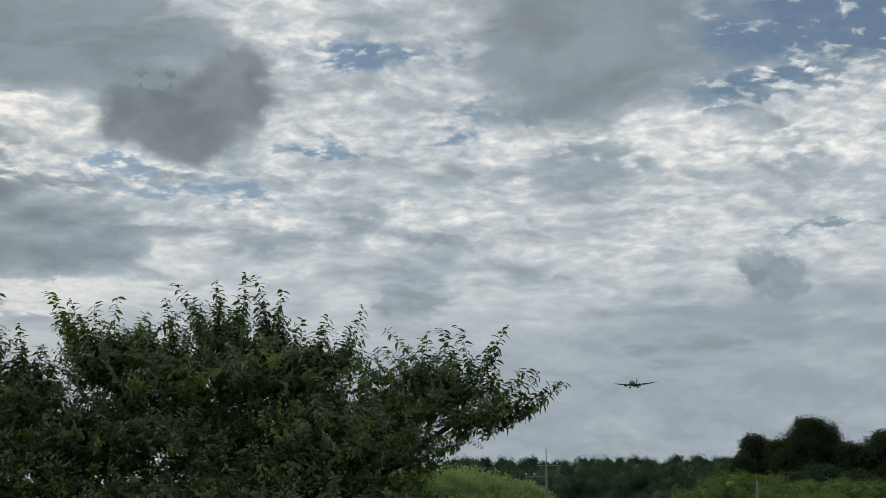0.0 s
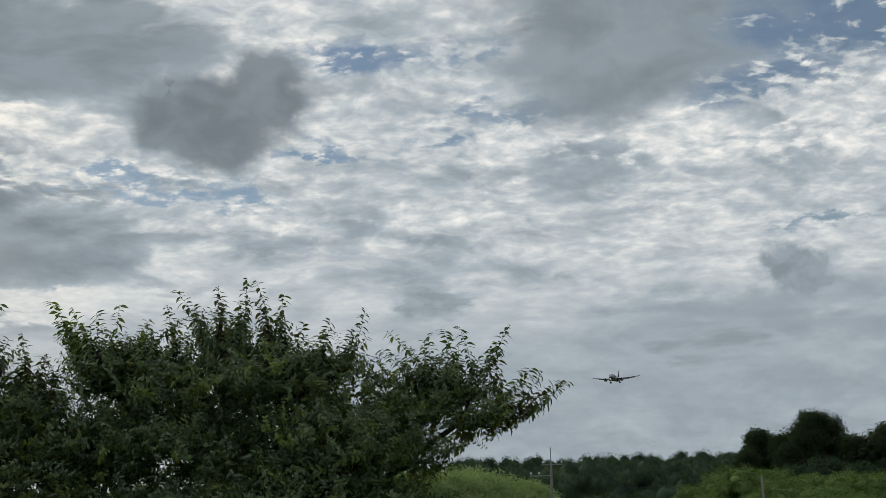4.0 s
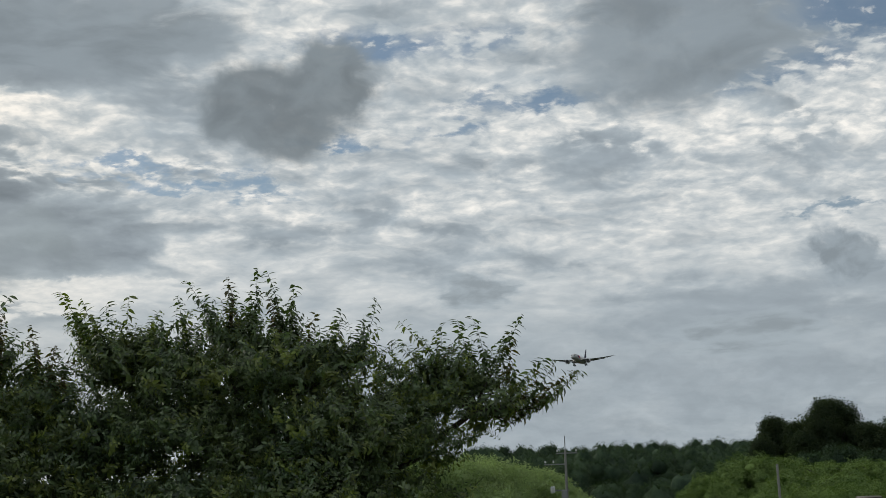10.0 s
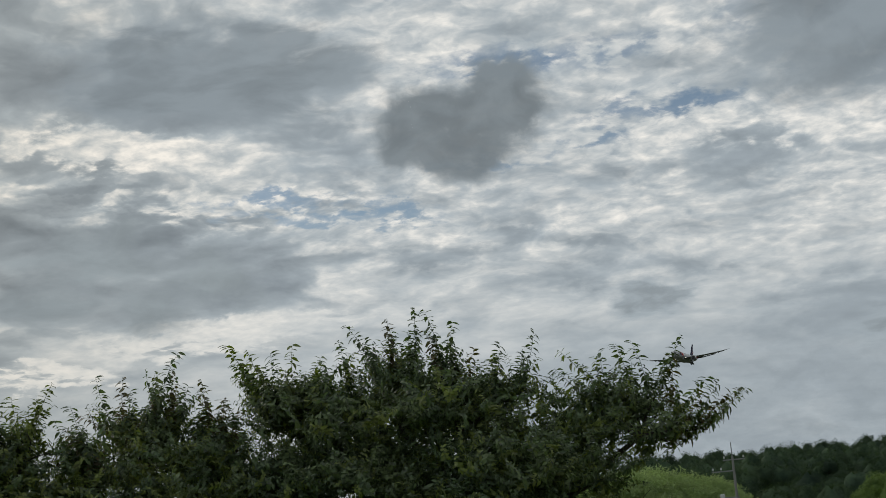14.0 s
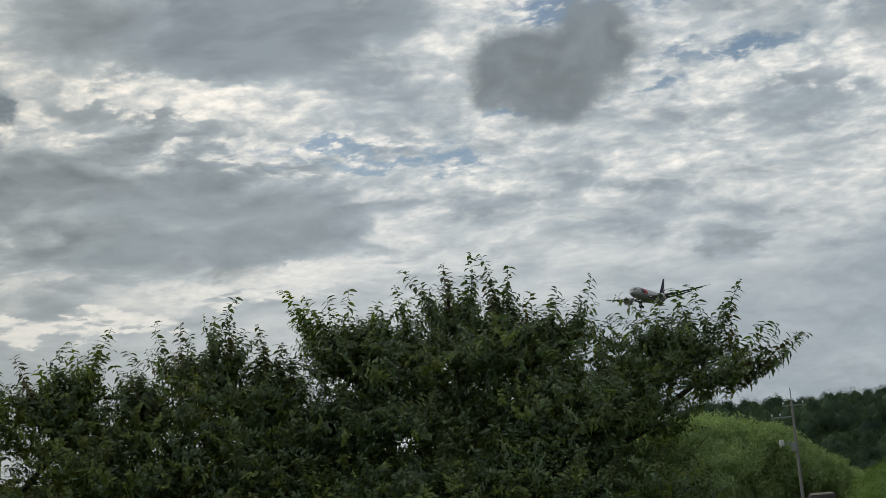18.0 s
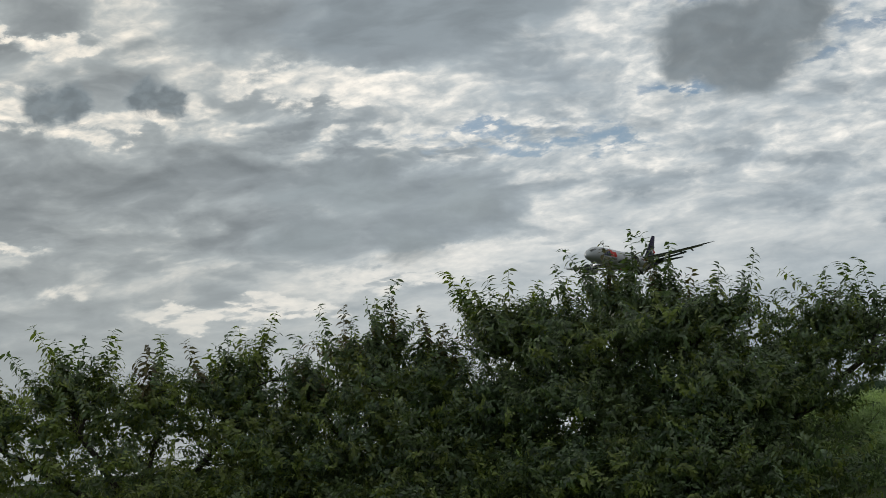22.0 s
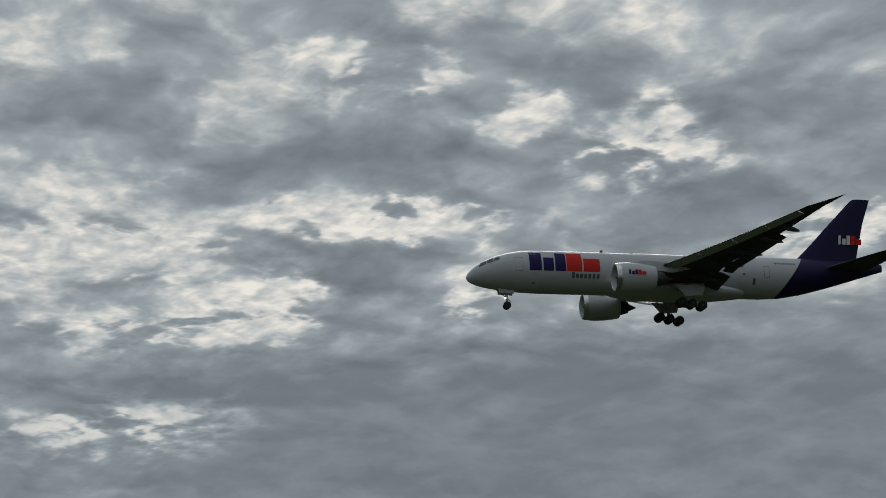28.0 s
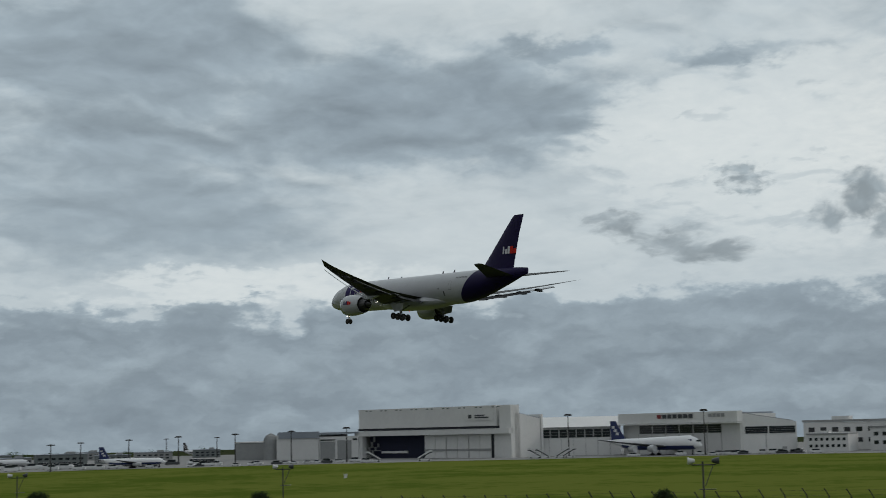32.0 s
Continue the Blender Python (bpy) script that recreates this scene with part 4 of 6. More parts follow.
def window_hangar(add, length):
    add("front_wall", 0.0, 1.0, 0.0, 0.72, M_WALL, 2.0, 0.0)
    add("rear_wall", 0.0, 1.0, 0.0, 0.93, M_WALL, 2.0, -32)
    add("side_wall", 0.994, 1.0, 0.0, 0.93, M_WALL, 30, -2.05)
    add("side_wall", 0.0, 0.006, 0.0, 0.93, M_WALL, 30, -2.05)
    add("fascia", -0.01, 1.01, 0.75, 1.0, M_WALL, 5.0, 3.5, text="pale fascia board")
    add("eave", -0.015, 1.02, 0.715, 0.745, M_WALL, 6.0, 5.0)
    add("roof", 0.0, 1.0, 0.94, 0.97, M_ROOF, 30, -1.6)
    for i in range(6):
        u = 0.15 + 0.118 * i
        add("window_band", u, u + 0.108, 0.50, 0.695, M_GLASS, 0.4, 0.25, text="dark strip window")
        for k in range(3):
            add("window_bar", u, u + 0.108, 0.545 + 0.05 * k, 0.550 + 0.05 * k, M_STEEL, 0.2, 0.4)
    for i in range(7):
        add("door_seam", 0.15 + 0.118 * i - 0.012, 0.15 + 0.118 * i - 0.009, 0.0, 0.49, M_WALL_GREY, 0.3, 0.2)
    for i in range(6):
        u = 0.39 + 0.045 * i
        add("lettering_bar", u, u + 0.034, 0.86, 0.955, M_VEHICLE_DARK, 0.3, 3.9)
    add("sign_shape", 0.345, 0.38, 0.86, 0.955, M_RED, 0.3, 3.9, text="dark red sign shape")
    for i in range(4):
        add("lettering_bar", 0.78 + 0.035 * i, 0.806 + 0.035 * i, 0.87, 0.95, M_WALL_GREY, 0.3, 3.9)


def low_hangar(add, length):
    add("front_wall", 0.0, 1.0, 0.0, 0.70, M_WALL, 2.0, 0.0)
    add("side_wall", 0.0, 0.012, 0.0, 0.70, M_WALL, 44, -2.05, back=0.26)
    add("eave", -0.01, 1.0, 0.70, 0.725, M_WALL_GREY, 3.0, 1.2)
    add("roof", -0.01, 1.0, 0.705, 0.73, M_WALL, 46, -1.9, text="pale sloping sheet roof", back=0.27)
    add("rear_wall", 0.0, 1.0, 0.0, 0.94, M_WALL, 2.0, -46)
    for i in range(9):
        u = 0.16 + 0.092 * i
        add("window_band", u, u + 0.084, 0.46, 0.665, M_GLASS, 0.4, 0.25, text="dark strip window")
        for k in range(2):
            add("window_bar", u, u + 0.084, 0.52 + 0.07 * k, 0.527 + 0.07 * k, M_STEEL, 0.2, 0.4)
    for i in range(7):
        add("door_seam", 0.10 + 0.13 * i, 0.104 + 0.13 * i, 0.0, 0.44, M_WALL_GREY, 0.3, 0.2)
    add("low_lean_to", -0.16, -0.01, 0.0, 0.16, M_WALL_GREY, 8, 1.0)


def gable_wing(add, length):
    add("front_wall", 0.0, 1.0, 0.0, 0.93, M_WALL, 2.0, 0.0, right=-0.21)
    add("side_wall", 0.985, 1.0, 0.0, 0.72, M_WALL, 60, -2.05)
    add("roof", 0.0, 0.98, 0.4, 0.96, M_WALL_GREY, 58, -2.2, text="sloping grey roof", right=-0.21)
    for u0, u1 in ((0.05, 0.46), (0.49, 0.97)):
        add("window_band", u0, u1, 0.46, 0.62, M_GLASS, 0.4, 0.25, text="dark strip window")
        for k in range(3):
            add("window_bar", u0, u1, 0.49 + 0.04 * k, 0.494 + 0.04 * k, M_STEEL, 0.2, 0.4)
    add("door_seam", 0.42, 0.43, 0.0, 0.45, M_WALL_GREY, 0.3, 0.2)
    add("door_panel", 0.72, 0.80, 0.0, 0.14, M_WALL_GREY, 0.3, 0.25)


def shed(add, length):
    add("front_wall", 0.0, 0.52, 0.0, 0.88, M_WALL, 40, 1.0)
    add("front_wall", 0.525, 1.0, 0.0, 0.80, M_WALL, 40, 0.0)
    add("roof_edge", 0.03, 0.54, 0.76, 0.99, M_ROOF, 0.6, 1.8, text="blue-grey sheet roof edge")
    add("roof", 0.0, 1.0, 0.89, 0.95, M_ROOF, 42, 0.5)
    add("door_panel", 0.54, 0.72, 0.0, 0.62, M_WALL_GREY, 0.4, 0.3)
    add("door_panel", 0.75, 0.92, 0.0, 0.66, M_WALL_GREY, 0.4, 0.3)
    add("window_band", 0.54, 0.72, 0.66, 0.70, M_GLASS, 0.3, 0.4)
    add("window_band", 0.94, 0.99, 0.66, 0.72, M_GLASS, 0.3, 0.4)


def block_building(add, length):
    add("front_wall", 0.0, 1.0, 0.0, 0.92, M_WALL, 35, 0.0)
    add("parapet", -0.01, 1.01, 0.925, 1.0, M_WALL_GREY, 36, 0.6)
    for r in range(2):
        for i in range(7):
            add("window", 0.06 + 0.135 * i, 0.13 + 0.135 * i, 0.25 + 0.35 * r, 0.40 + 0.35 * r, M_GLASS, 0.3, 0.15)
    add("roof_box", 0.3, 0.5, 1.0, 1.12, M_WALL, 8, -5)


hangar("tall_hangar", "broad pale aircraft hangar with one bay standing open", at(-127.42, 960), at(-121.56, 875), 31.6, 76, tall_hangar)
hangar("window_hangar", "pale hangar with grey fascia and strip windows", at(-117.35, 905), at(-112.94, 850), 24.2, 80, window_hangar)
hangar("low_hangar", "low pale hangar with sloping roof and dark strip windows", at(-121.05, 900), at(-117.45, 900), 23.6, 40, low_hangar)
hangar("gable_hangar", "pale hangar wing with a sloping roof edge", at(-112.86, 851), at(-110.85, 872), 24.4, 40, gable_wing)
hangar("storage_shed", "pale shed with blue-grey sheet roof", at(-130.7, 985), at(-127.6, 955), 18.2, 40, shed)
hangar("curtain_shed", "plain grey shed beside the hangars", at(-132.3, 1010), at(-130.8, 1000), 12.2, 40, lambda add, length: (
    add("front_wall", 0.0, 1.0, 0.0, 0.93, M_WALL_GREY, 40, 0.0), add("roof", -0.02, 1.02, 0.935, 1.0, M_WALL, 42, 0.6), add("door_gap", 0.93, 0.97, 0.0, 0.55, M_DARK, 0.4, 0.2)))
hangar("office_block", "white office block beyond the hangars", at(-110.6, 930), at(-107.4, 915), 18.0, 35, block_building)
hangar("annex_building", "small white annex with windows", at(-110.5, 862), at(-109.0, 858), 10.5, 30, block_building)
hangar("office_block", "white office block beyond the hangars", at(-108.2, 880), at(-105.9, 872), 14.0, 30, block_building)


def far_hangar(add, length):
    add("front_wall", 0.0, 1.0, 0.0, 0.66, M_WALL_GREY, 2.0, 0.0)
    add("rear_wall", 0.0, 1.0, 0.0, 0.9, M_WALL, 2.0, -80)
    add("side_wall", 0.99, 1.0, 0.0, 0.96, M_WALL, 78, -2.1)
    add("side_wall", 0.0, 0.01, 0.0, 0.9, M_WALL, 78, -2.1)
    add("fascia", -0.01, 1.0, 0.68, 0.99, M_WALL, 4.0, 3.0, text="broad pale fascia above the doors", right=0.07)
    add("side_wing", 1.004, 1.12, 0.0, 1.05, M_WALL, 40, -2.0, text="pale side wing under the same roof", right=-0.03)
    add("roof", 0.0, 1.0, 0.90, 0.93, M_ROOF, 76, -1.5)
    for i in range(24):
        add("window", 0.03 + 0.04 * i, 0.062 + 0.04 * i, 0.42, 0.62, M_GLASS, 0.4, 0.3)
    for i in range(14):
        add("fascia_window", 0.06 + 0.066 * i, 0.075 + 0.066 * i, 0.715, 0.745, M_GLASS, 0.3, 3.3)
    for i in range(3):
        add("lettering_bar", 0.585 + 0.042 * i, 0.615 + 0.042 * i, 0.79, 0.93, M_NAVY, 0.3, 3.4)
    add("sign_shape", 0.72, 0.77, 0.79, 0.96, M_NAVY, 0.3, 3.4, text="slanting navy sign shape")
    add("roof_box", 0.86, 0.89, 1.05, 1.09, M_WALL, 3, 0)


hangar("long_hangar", "long pale hangar with navy sign shapes", at(-105.8, 900), at(-94.3, 900), 31.8, 80, far_hangar)

# ramp control tower
tower = thing("control_tower", "round-shouldered control tower with a dark glass cab", "tower")
tx, ty, _ = at(-71.5, 520)
part("shaft", Geo().spin([(AIR, 4.2), (8.0, 4.0), (9.2, 4.0)], (tx, ty, 0), "z", 16, True), M_WALL, tower, smooth=30)
part("cab", Geo().spin([(9.2, 6.2), (10.7, 7.6), (14.2, 8.0), (14.3, 7.4)], (tx, ty, 0), "z", 16, True), M_GLASS, tower, "dark glass cab", smooth=20)
part("cab_roof", Geo().spin([(14.3, 8.3), (15.1, 8.3), (15.3, 5.4), (18.2, 5.2), (18.3, 4.0)], (tx, ty, 0), "z", 16, True), M_SHED, tower, "dark grey cab roof", smooth=20)
for i in range(16):
    a = 2 * math.pi * i / 16
    part("mullion", Geo().tube([(tx + 6.25 * math.cos(a), ty + 6.25 * math.sin(a), 9.2), (tx + 8.05 * math.cos(a), ty + 8.05 * math.sin(a), 14.2)], 0.12, 6), M_WALL, tower)

# dome beside the sheds
dome = thing("radome", "pale ribbed dome behind the sheds", "dome")
dx, dy, _ = at(-130.95, 992)
part("shell", Geo().spin([(AIR, 4.6), (AIR + 10, 4.8), (AIR + 13.5, 4.5), (AIR + 16, 3.2), (AIR + 17.4, 0.3)], (dx, dy, 0), "z", 24, True), M_WALL_GREY, dome, smooth=30)
for i in range(12):
    a = 2 * math.pi * i / 12
    part("rib", Geo().tube([(dx + r * math.cos(a), dy + r * math.sin(a), AIR + z) for z, r in ((8, 4.9), (13.5, 4.65), (16, 3.35), (17.4, 0.4))], 0.12, 5), M_STEEL, dome)

# apron and taxiway
g = Geo()
inner, outer = [], []
for i in range(41):
    a = -150 + 1.6 * i
    inner.append(at(a, 818 + 4 * math.sin(a), AIR + 0.05))
    outer.append(at(a, 1300, AIR + 0.05))
g.loft([inner, outer], closed=False)
tagged(part("apron", g, M_TARMAC, None), "pale concrete apron before the hangars", "apron", kind="structure")


# apron floodlight masts
def mast(height_m):
    ob = thing("floodlight_mast", "tall dark apron floodlight mast", "light mast", group="apron floodlight masts")
    part("pole", Geo().tube([(0, 0, 0), (0, 0, height_m)], [0.42, 0.22], 8), M_TYRE, ob)
    part("crown", Geo().spin([(height_m - 0.5, 0.4), (height_m - 0.1, 1.9), (height_m + 0.3, 1.9), (height_m + 0.5, 0.3)], (0, 0, 0), "z", 12, True), M_TYRE, ob)
    for i in range(6):
        a = math.pi * i / 3
        part("floodlight", Geo().box((1.9 * math.cos(a), 1.9 * math.sin(a), height_m - 0.5), (0.7, 0.7, 0.5), 60 * i, 0.08), M_TYRE, ob)
    return ob


first_mast = mast(25.0)
for i, (az, d, s) in enumerate(((-114.28, 829, 1.0), (-119.46, 850, 0.97), (-128.04, 850, 0.79), (-130.17, 880, 0.74), (-132.31, 845, 0.70), (-134.45, 915, 0.67),
                                (-136.3, 900, 0.62), (-138.07, 880, 0.58), (-139.16, 800, 0.56), (-133.0, 1150, 0.62), (-134.9, 1250, 0.6), (-103.4, 860, 0.98))):
    m = pose(*at(az, d, AIR))
    m = m @ Matrix.Diagonal((1, 1, s, 1))
    if i == 0:
        first_mast.matrix_world = m
    else:
        c = copy_thing(first_mast, pose(*at(az, d, AIR)))
        c.scale = (1, 1, s)


# parked airliners
def parked(name, label, az, d, heading, length, tall_tail, belly, fin_mat, hump=0.0):
    ob = thing(name, label, "aircraft", at(az, d, AIR), heading)
    r = length * 0.048
    base = r + length * 0.045
    st = [(0, -0.35, 0.03), (0.02, -0.25, 0.4), (0.06, -0.08, 0.8), (0.12, 0, 1), (0.7, 0, 1), (0.82, 0.18, 0.8), (0.93, 0.45, 0.4), (1.0, 0.6, 0.1)]
    rings = []
    for t, c, k in st:
        bump = hump * r * max(0.0, 1 - abs(t - 0.13) / 0.17)
        rings.append([(-t * length, k * r * math.cos(a), base + c * r + k * r * math.sin(a) * (1.0 if math.sin(a) < 0 else 1 + bump / r)) for a in (2 * math.pi * j / 20 for j in range(20))])
    body = part("fuselage", Geo().loft(rings), M_AIRLINER, ob, "white fuselage", smooth=50)
    for first, last in ((11, 19),) if hump else ((11, 13), (17, 19)):
        strip = [[(x, y * 1.012, base + c * r + (z - base - c * r) * 1.012) for x, y, z in ring[first:last + 1]] for ring, (_, c, _) in zip(rings[2:-2], st[2:-2])]
        part("belly_stripe", Geo().loft(strip, closed=False), belly, body, "coloured stripe along the belly", smooth=50)
    fin = Geo().plate([(-0.80 * length, base + 0.8 * r), (-0.90 * length, base + tall_tail), (-0.965 * length, base + tall_tail), (-0.955 * length, base + 0.7 * r)], 0.4, lambda a, b, c: (a, c, b))
    fin_ob = part("fin", fin, fin_mat, ob, "coloured fin")
    for k in range(3):
        z = base + r * 1.2 + (tall_tail - 1.5 * r) * (0.25 + 0.22 * k)
        x = -length * (0.885 + 0.022 * k)
        part("livery_block", Geo().box((x, 0, z), (length * 0.03, 0.55, length * 0.022)), M_LOGO_WHITE, fin_ob)
    for s in (1, -1):
        part("wing", Geo().loft([foil(-0.33 * length, 0.2 * length, s * r * 0.6, base - 0.5 * r, 0.11), foil(-0.56 * length, 0.05 * length, s * length * 0.45, base + 0.6 * r, 0.09)]), M_WING_SHADED, ob, "swept wing", smooth=40)
        part("tailplane", Geo().loft([foil(-0.87 * length, 0.09 * length, s * r * 0.3, base + 0.4 * r, 0.09), foil(-0.95 * length, 0.035 * length, s * length * 0.15, base + 0.8 * r, 0.09)]), M_WING_SHADED, ob, "tailplane", smooth=40)
        for e in ((0.14,) if hump == 0 else (0.17, 0.30)):
            part("engine", Geo().spin([(0, 0.6 * r * 0.8), (0.1, 0.6 * r), (-2.5, 0.62 * r), (-4.5, 0.45 * r)], (-(0.30 + 0.75 * (e - 0.1)) * length, s * e * length, base - 0.75 * r), "x", 14, True), M_PAINT_SHADED, ob, "engine", smooth=40)
        part("landing_gear", Geo().tube([(-0.48 * length, s * r * 0.9, 0.6), (-0.48 * length, s * r * 0.9, base - 0.6 * r)], 0.35, 8).box((-0.48 * length, s * r * 0.9, 0.62), (3.2, 1.3, 1.2), 0, 0.5), M_TYRE, ob)
    part("nose_gear", Geo().tube([(-0.1 * length, 0, 0.3), (-0.1 * length, 0, base - 0.7 * r)], 0.3, 8).box((-0.1 * length, 0, 0.5), (1.0, 0.8, 1.0), 0, 0.4), M_TYRE, ob)
    part("cockpit_window", Geo().box((-0.035 * length, 0, base + 0.32 * r * (1 + hump)), (0.018 * length, 0.9 * r, 0.25 * r), 0, 0.1), M_GLASS, body)
    if hump:
        for i in range(9):
            part("lettering_bar", Geo().box((-(0.085 + 0.018 * i) * length, 0, base + 0.62 * r), (length * 0.011, 2.02 * r * 0.82, 0.3 * r)), M_NAVY, body)
    return ob


# heading: degrees from east, nose first; broadside would be minus the azimuth
parked("cargo_jumbo", "white and navy jumbo freighter parked before the hangar", -114.38, 838, 114.4 - 37, 69.0, 13.6, M_NAVY, M_NAVY, 0.45)
parked("parked_airliner", "white airliner with blue belly and fin waiting on the apron", -134.91, 838, 134.9 - 12, 39.0, 8.3, M_NAVY, M_NAVY)
parked("parked_airliner", "white airliner far across the apron", -133.1, 1230, 133.1 - 45, 37.6, 8.0, M_VEHICLE, M_VEHICLE_DARK)
parked("parked_airliner", "white airliner far across the apron", -139.9, 930, 139.9 - 20, 37.6, 8.0, M_VEHICLE, M_RED)


# far edge of the airfield: low buildings and a dark belt of trees
for az, d, w, h, dark in ((-138.8, 925, 30, 7.6, 1), (-140.6, 960, 24, 5.6, 0), (-142.8, 940, 34, 6.4, 1), (-136.9, 1010, 22, 5.4, 1), (-135.4, 1090, 26, 5.8, 0), (-145.6, 950, 36, 7.0, 0), (-133.4, 1180, 20, 6.0, 1),
                          (-137.9, 1180, 30, 6.0, 0), (-141.6, 1150, 40, 5.6, 1), (-148.5, 960, 40, 8.0, 1)):
    ob = thing("terminal_building", "low grey terminal building far across the airfield", "building", at(az, d, AIR), -az + 6, group="far terminal buildings")
    part("wall", Geo().box((0, 0, h / 2), (w, 16, h), 0, 0.2), M_SHED if dark else M_WALL_GREY, ob)
    part("roof", Geo().box((0, 0, h + 0.2), (w + 1.2, 17, 0.4), 0, 0.1), M_ROOF, ob)
    part("roof_box", Geo().box((w * 0.2, 0, h + 1.0), (w * 0.18, 5, 1.4), 0, 0.1), M_WALL_GREY, ob)
    for r in range(2):
        for i in range(int(w / 4)):
            part("window", Geo().box((-w / 2 + 2.2 + 4 * i, -8.05, h * (0.32 + 0.36 * r)), (2.4, 0.2, h * 0.16)), M_GLASS, ob)


# ground vehicles
def car(az, d, turn, mat, label, long=4.5, tall=1.6):
    ob = thing("ground_vehicle", label, "vehicle", at(az, d, AIR + 0.05), turn, group="vehicles on the apron")
    part("body", Geo().box((0, 0, tall * 0.38), (long, 1.8, tall * 0.5), 0, 0.12), mat, ob)
    part("cab", Geo().box((-long * 0.05, 0, tall * 0.80), (long * 0.55, 1.6, tall * 0.38), 0, 0.15), M_GLASS, ob)
    part("cab_roof", Geo().box((-long * 0.05, 0, tall * 1.0), (long * 0.5, 1.5, 0.08), 0, 0.03), mat, ob)
    for sx in (-1, 1):
        for sy in (-1, 1):
            part("wheel", Geo().spin([(-0.1, 0.24), (0.1, 0.24)], (sx * long * 0.32, sy * 0.85, 0.33), "y", 10, True), M_TYRE, ob)
    return ob


rnd = random.Random(5)
for i in range(46):
    az = rnd.choice((rnd.uniform(-119.5, -109.0), rnd.uniform(-132.5, -126.5), rnd.uniform(-114.5, -110.5), rnd.uniform(-140.5, -133.0)))
    white = rnd.random() < 0.72
    car(az, rnd.uniform(826, 850), -az + rnd.uniform(-25, 25), M_VEHICLE if white else M_VEHICLE_DARK,
        ("white" if white else "dark") + " service vehicle parked on the apron", rnd.uniform(4.2, 7.5), rnd.uniform(1.6, 2.8))


for i in range(44):
    az = rnd.uniform(-143, -132.8)
    white = rnd.random() < 0.8
    car(az, rnd.uniform(830, 915), -az + rnd.uniform(-20, 20), M_VEHICLE if white else M_VEHICLE_DARK, ("white" if white else "dark") + " service truck standing on the apron", rnd.uniform(5.0, 12.0), rnd.uniform(2.4, 3.6))


def stairs(az, d, turn, label):
    ob = thing("boarding_stairs", label, "stairs", at(az, d, AIR + 0.05), turn, group="boarding stairs on the apron")
    part("chassis", Geo().box((0, 0, 0.7), (7.5, 2.2, 0.7), 0, 0.1), M_VEHICLE, ob)
    part("flight", Geo().plate([(-3.5, 1.0), (3.2, 5.0), (4.4, 5.0), (4.4, 4.4), (3.4, 4.4), (-2.6, 1.0)], 1.9, lambda a, b, c: (a, c, b)), M_VEHICLE_DARK, ob, "dark stepped flight")
    for s in (-1, 1):
        part("side_panel", Geo().plate([(-3.6, 1.3), (3.2, 5.3), (4.5, 5.3), (4.5, 6.0), (3.0, 6.0), (-3.8, 2.0)], 0.1, lambda a, b, c: (a, s * 1.05 + c, b)), M_VEHICLE, ob, "white side panel")
        for x in (-2.6, 2.6):
            part("wheel", Geo().spin([(-0.15, 0.45), (0.15, 0.45)], (x, s * 1.0, 0.45), "y", 10, True), M_TYRE, ob)
    return ob


for az, turn in ((-120.75, 180), (-120.45, 180), (-119.75, 0), (-119.5, 0), (-125.05, 0), (-127.0, 180)):
    stairs(az, 836, -az + turn, "white mobile boarding stairs standing on the apron")


# near fence with cranked tops, and the lamp stands before it
def fence_post():
    ob = thing("fence_post", "thin grey post with a cranked top", "post", group="perimeter fence posts")
    part("post", Geo().tube([(0, 0, -0.6), (0, 0, 2.3)], 0.05, 6), M_TYRE, ob)
    part("crank", Geo().tube([(0, 0, 2.3), (-0.32, 0.0, 2.85)], 0.045, 6), M_TYRE, ob)
    return ob


def belt_of_trees():
    rng = random.Random(32)
    groups = []
    for _ in range(900):
        az, d = rng.uniform(-155, -60), rng.uniform(1900, 2400)
        x, y, _ = at(az, d)
        r = rng.uniform(7, 12)
        groups.append(crown_mats(rng, (x, y, height(x, y) + rng.uniform(0, 3)), r, r, r * 0.8, 12, 8.0))
    ob = new("far_tree_belt", foliage_of(groups, COARSE))
    ob.data.materials.append(M_WOODS)
    tagged(ob, "dark belt of trees along the far edge of the airfield", "woods", kind="stuff")


first_post = fence_post()
count = 0
for i in range(64):
    az = -145.0 + 0.80 * i
    x, y, _ = at(az, 108)
    m = pose(x, y, 1.6 - 108 * math.tan(radians(2.50 + 0.04 * math.sin(i * 0.7))) - 2.85, 0, 0, -az)
    if count == 0:
        first_post.matrix_world = m
    else:
        copy_thing(first_post, m)
    count += 1
wires = thing("fence_wires", "thin wires strung along the perimeter fence", "fence")
for k, z in enumerate((2.75, 2.4, 1.7)):
    part("wire", Geo().tube([(*at(-144 + 4 * i, 108)[:2], 1.6 - 108 * math.tan(radians(2.50)) - 2.85 + z) for i in range(13)], 0.007, 4), M_TYRE, wires)


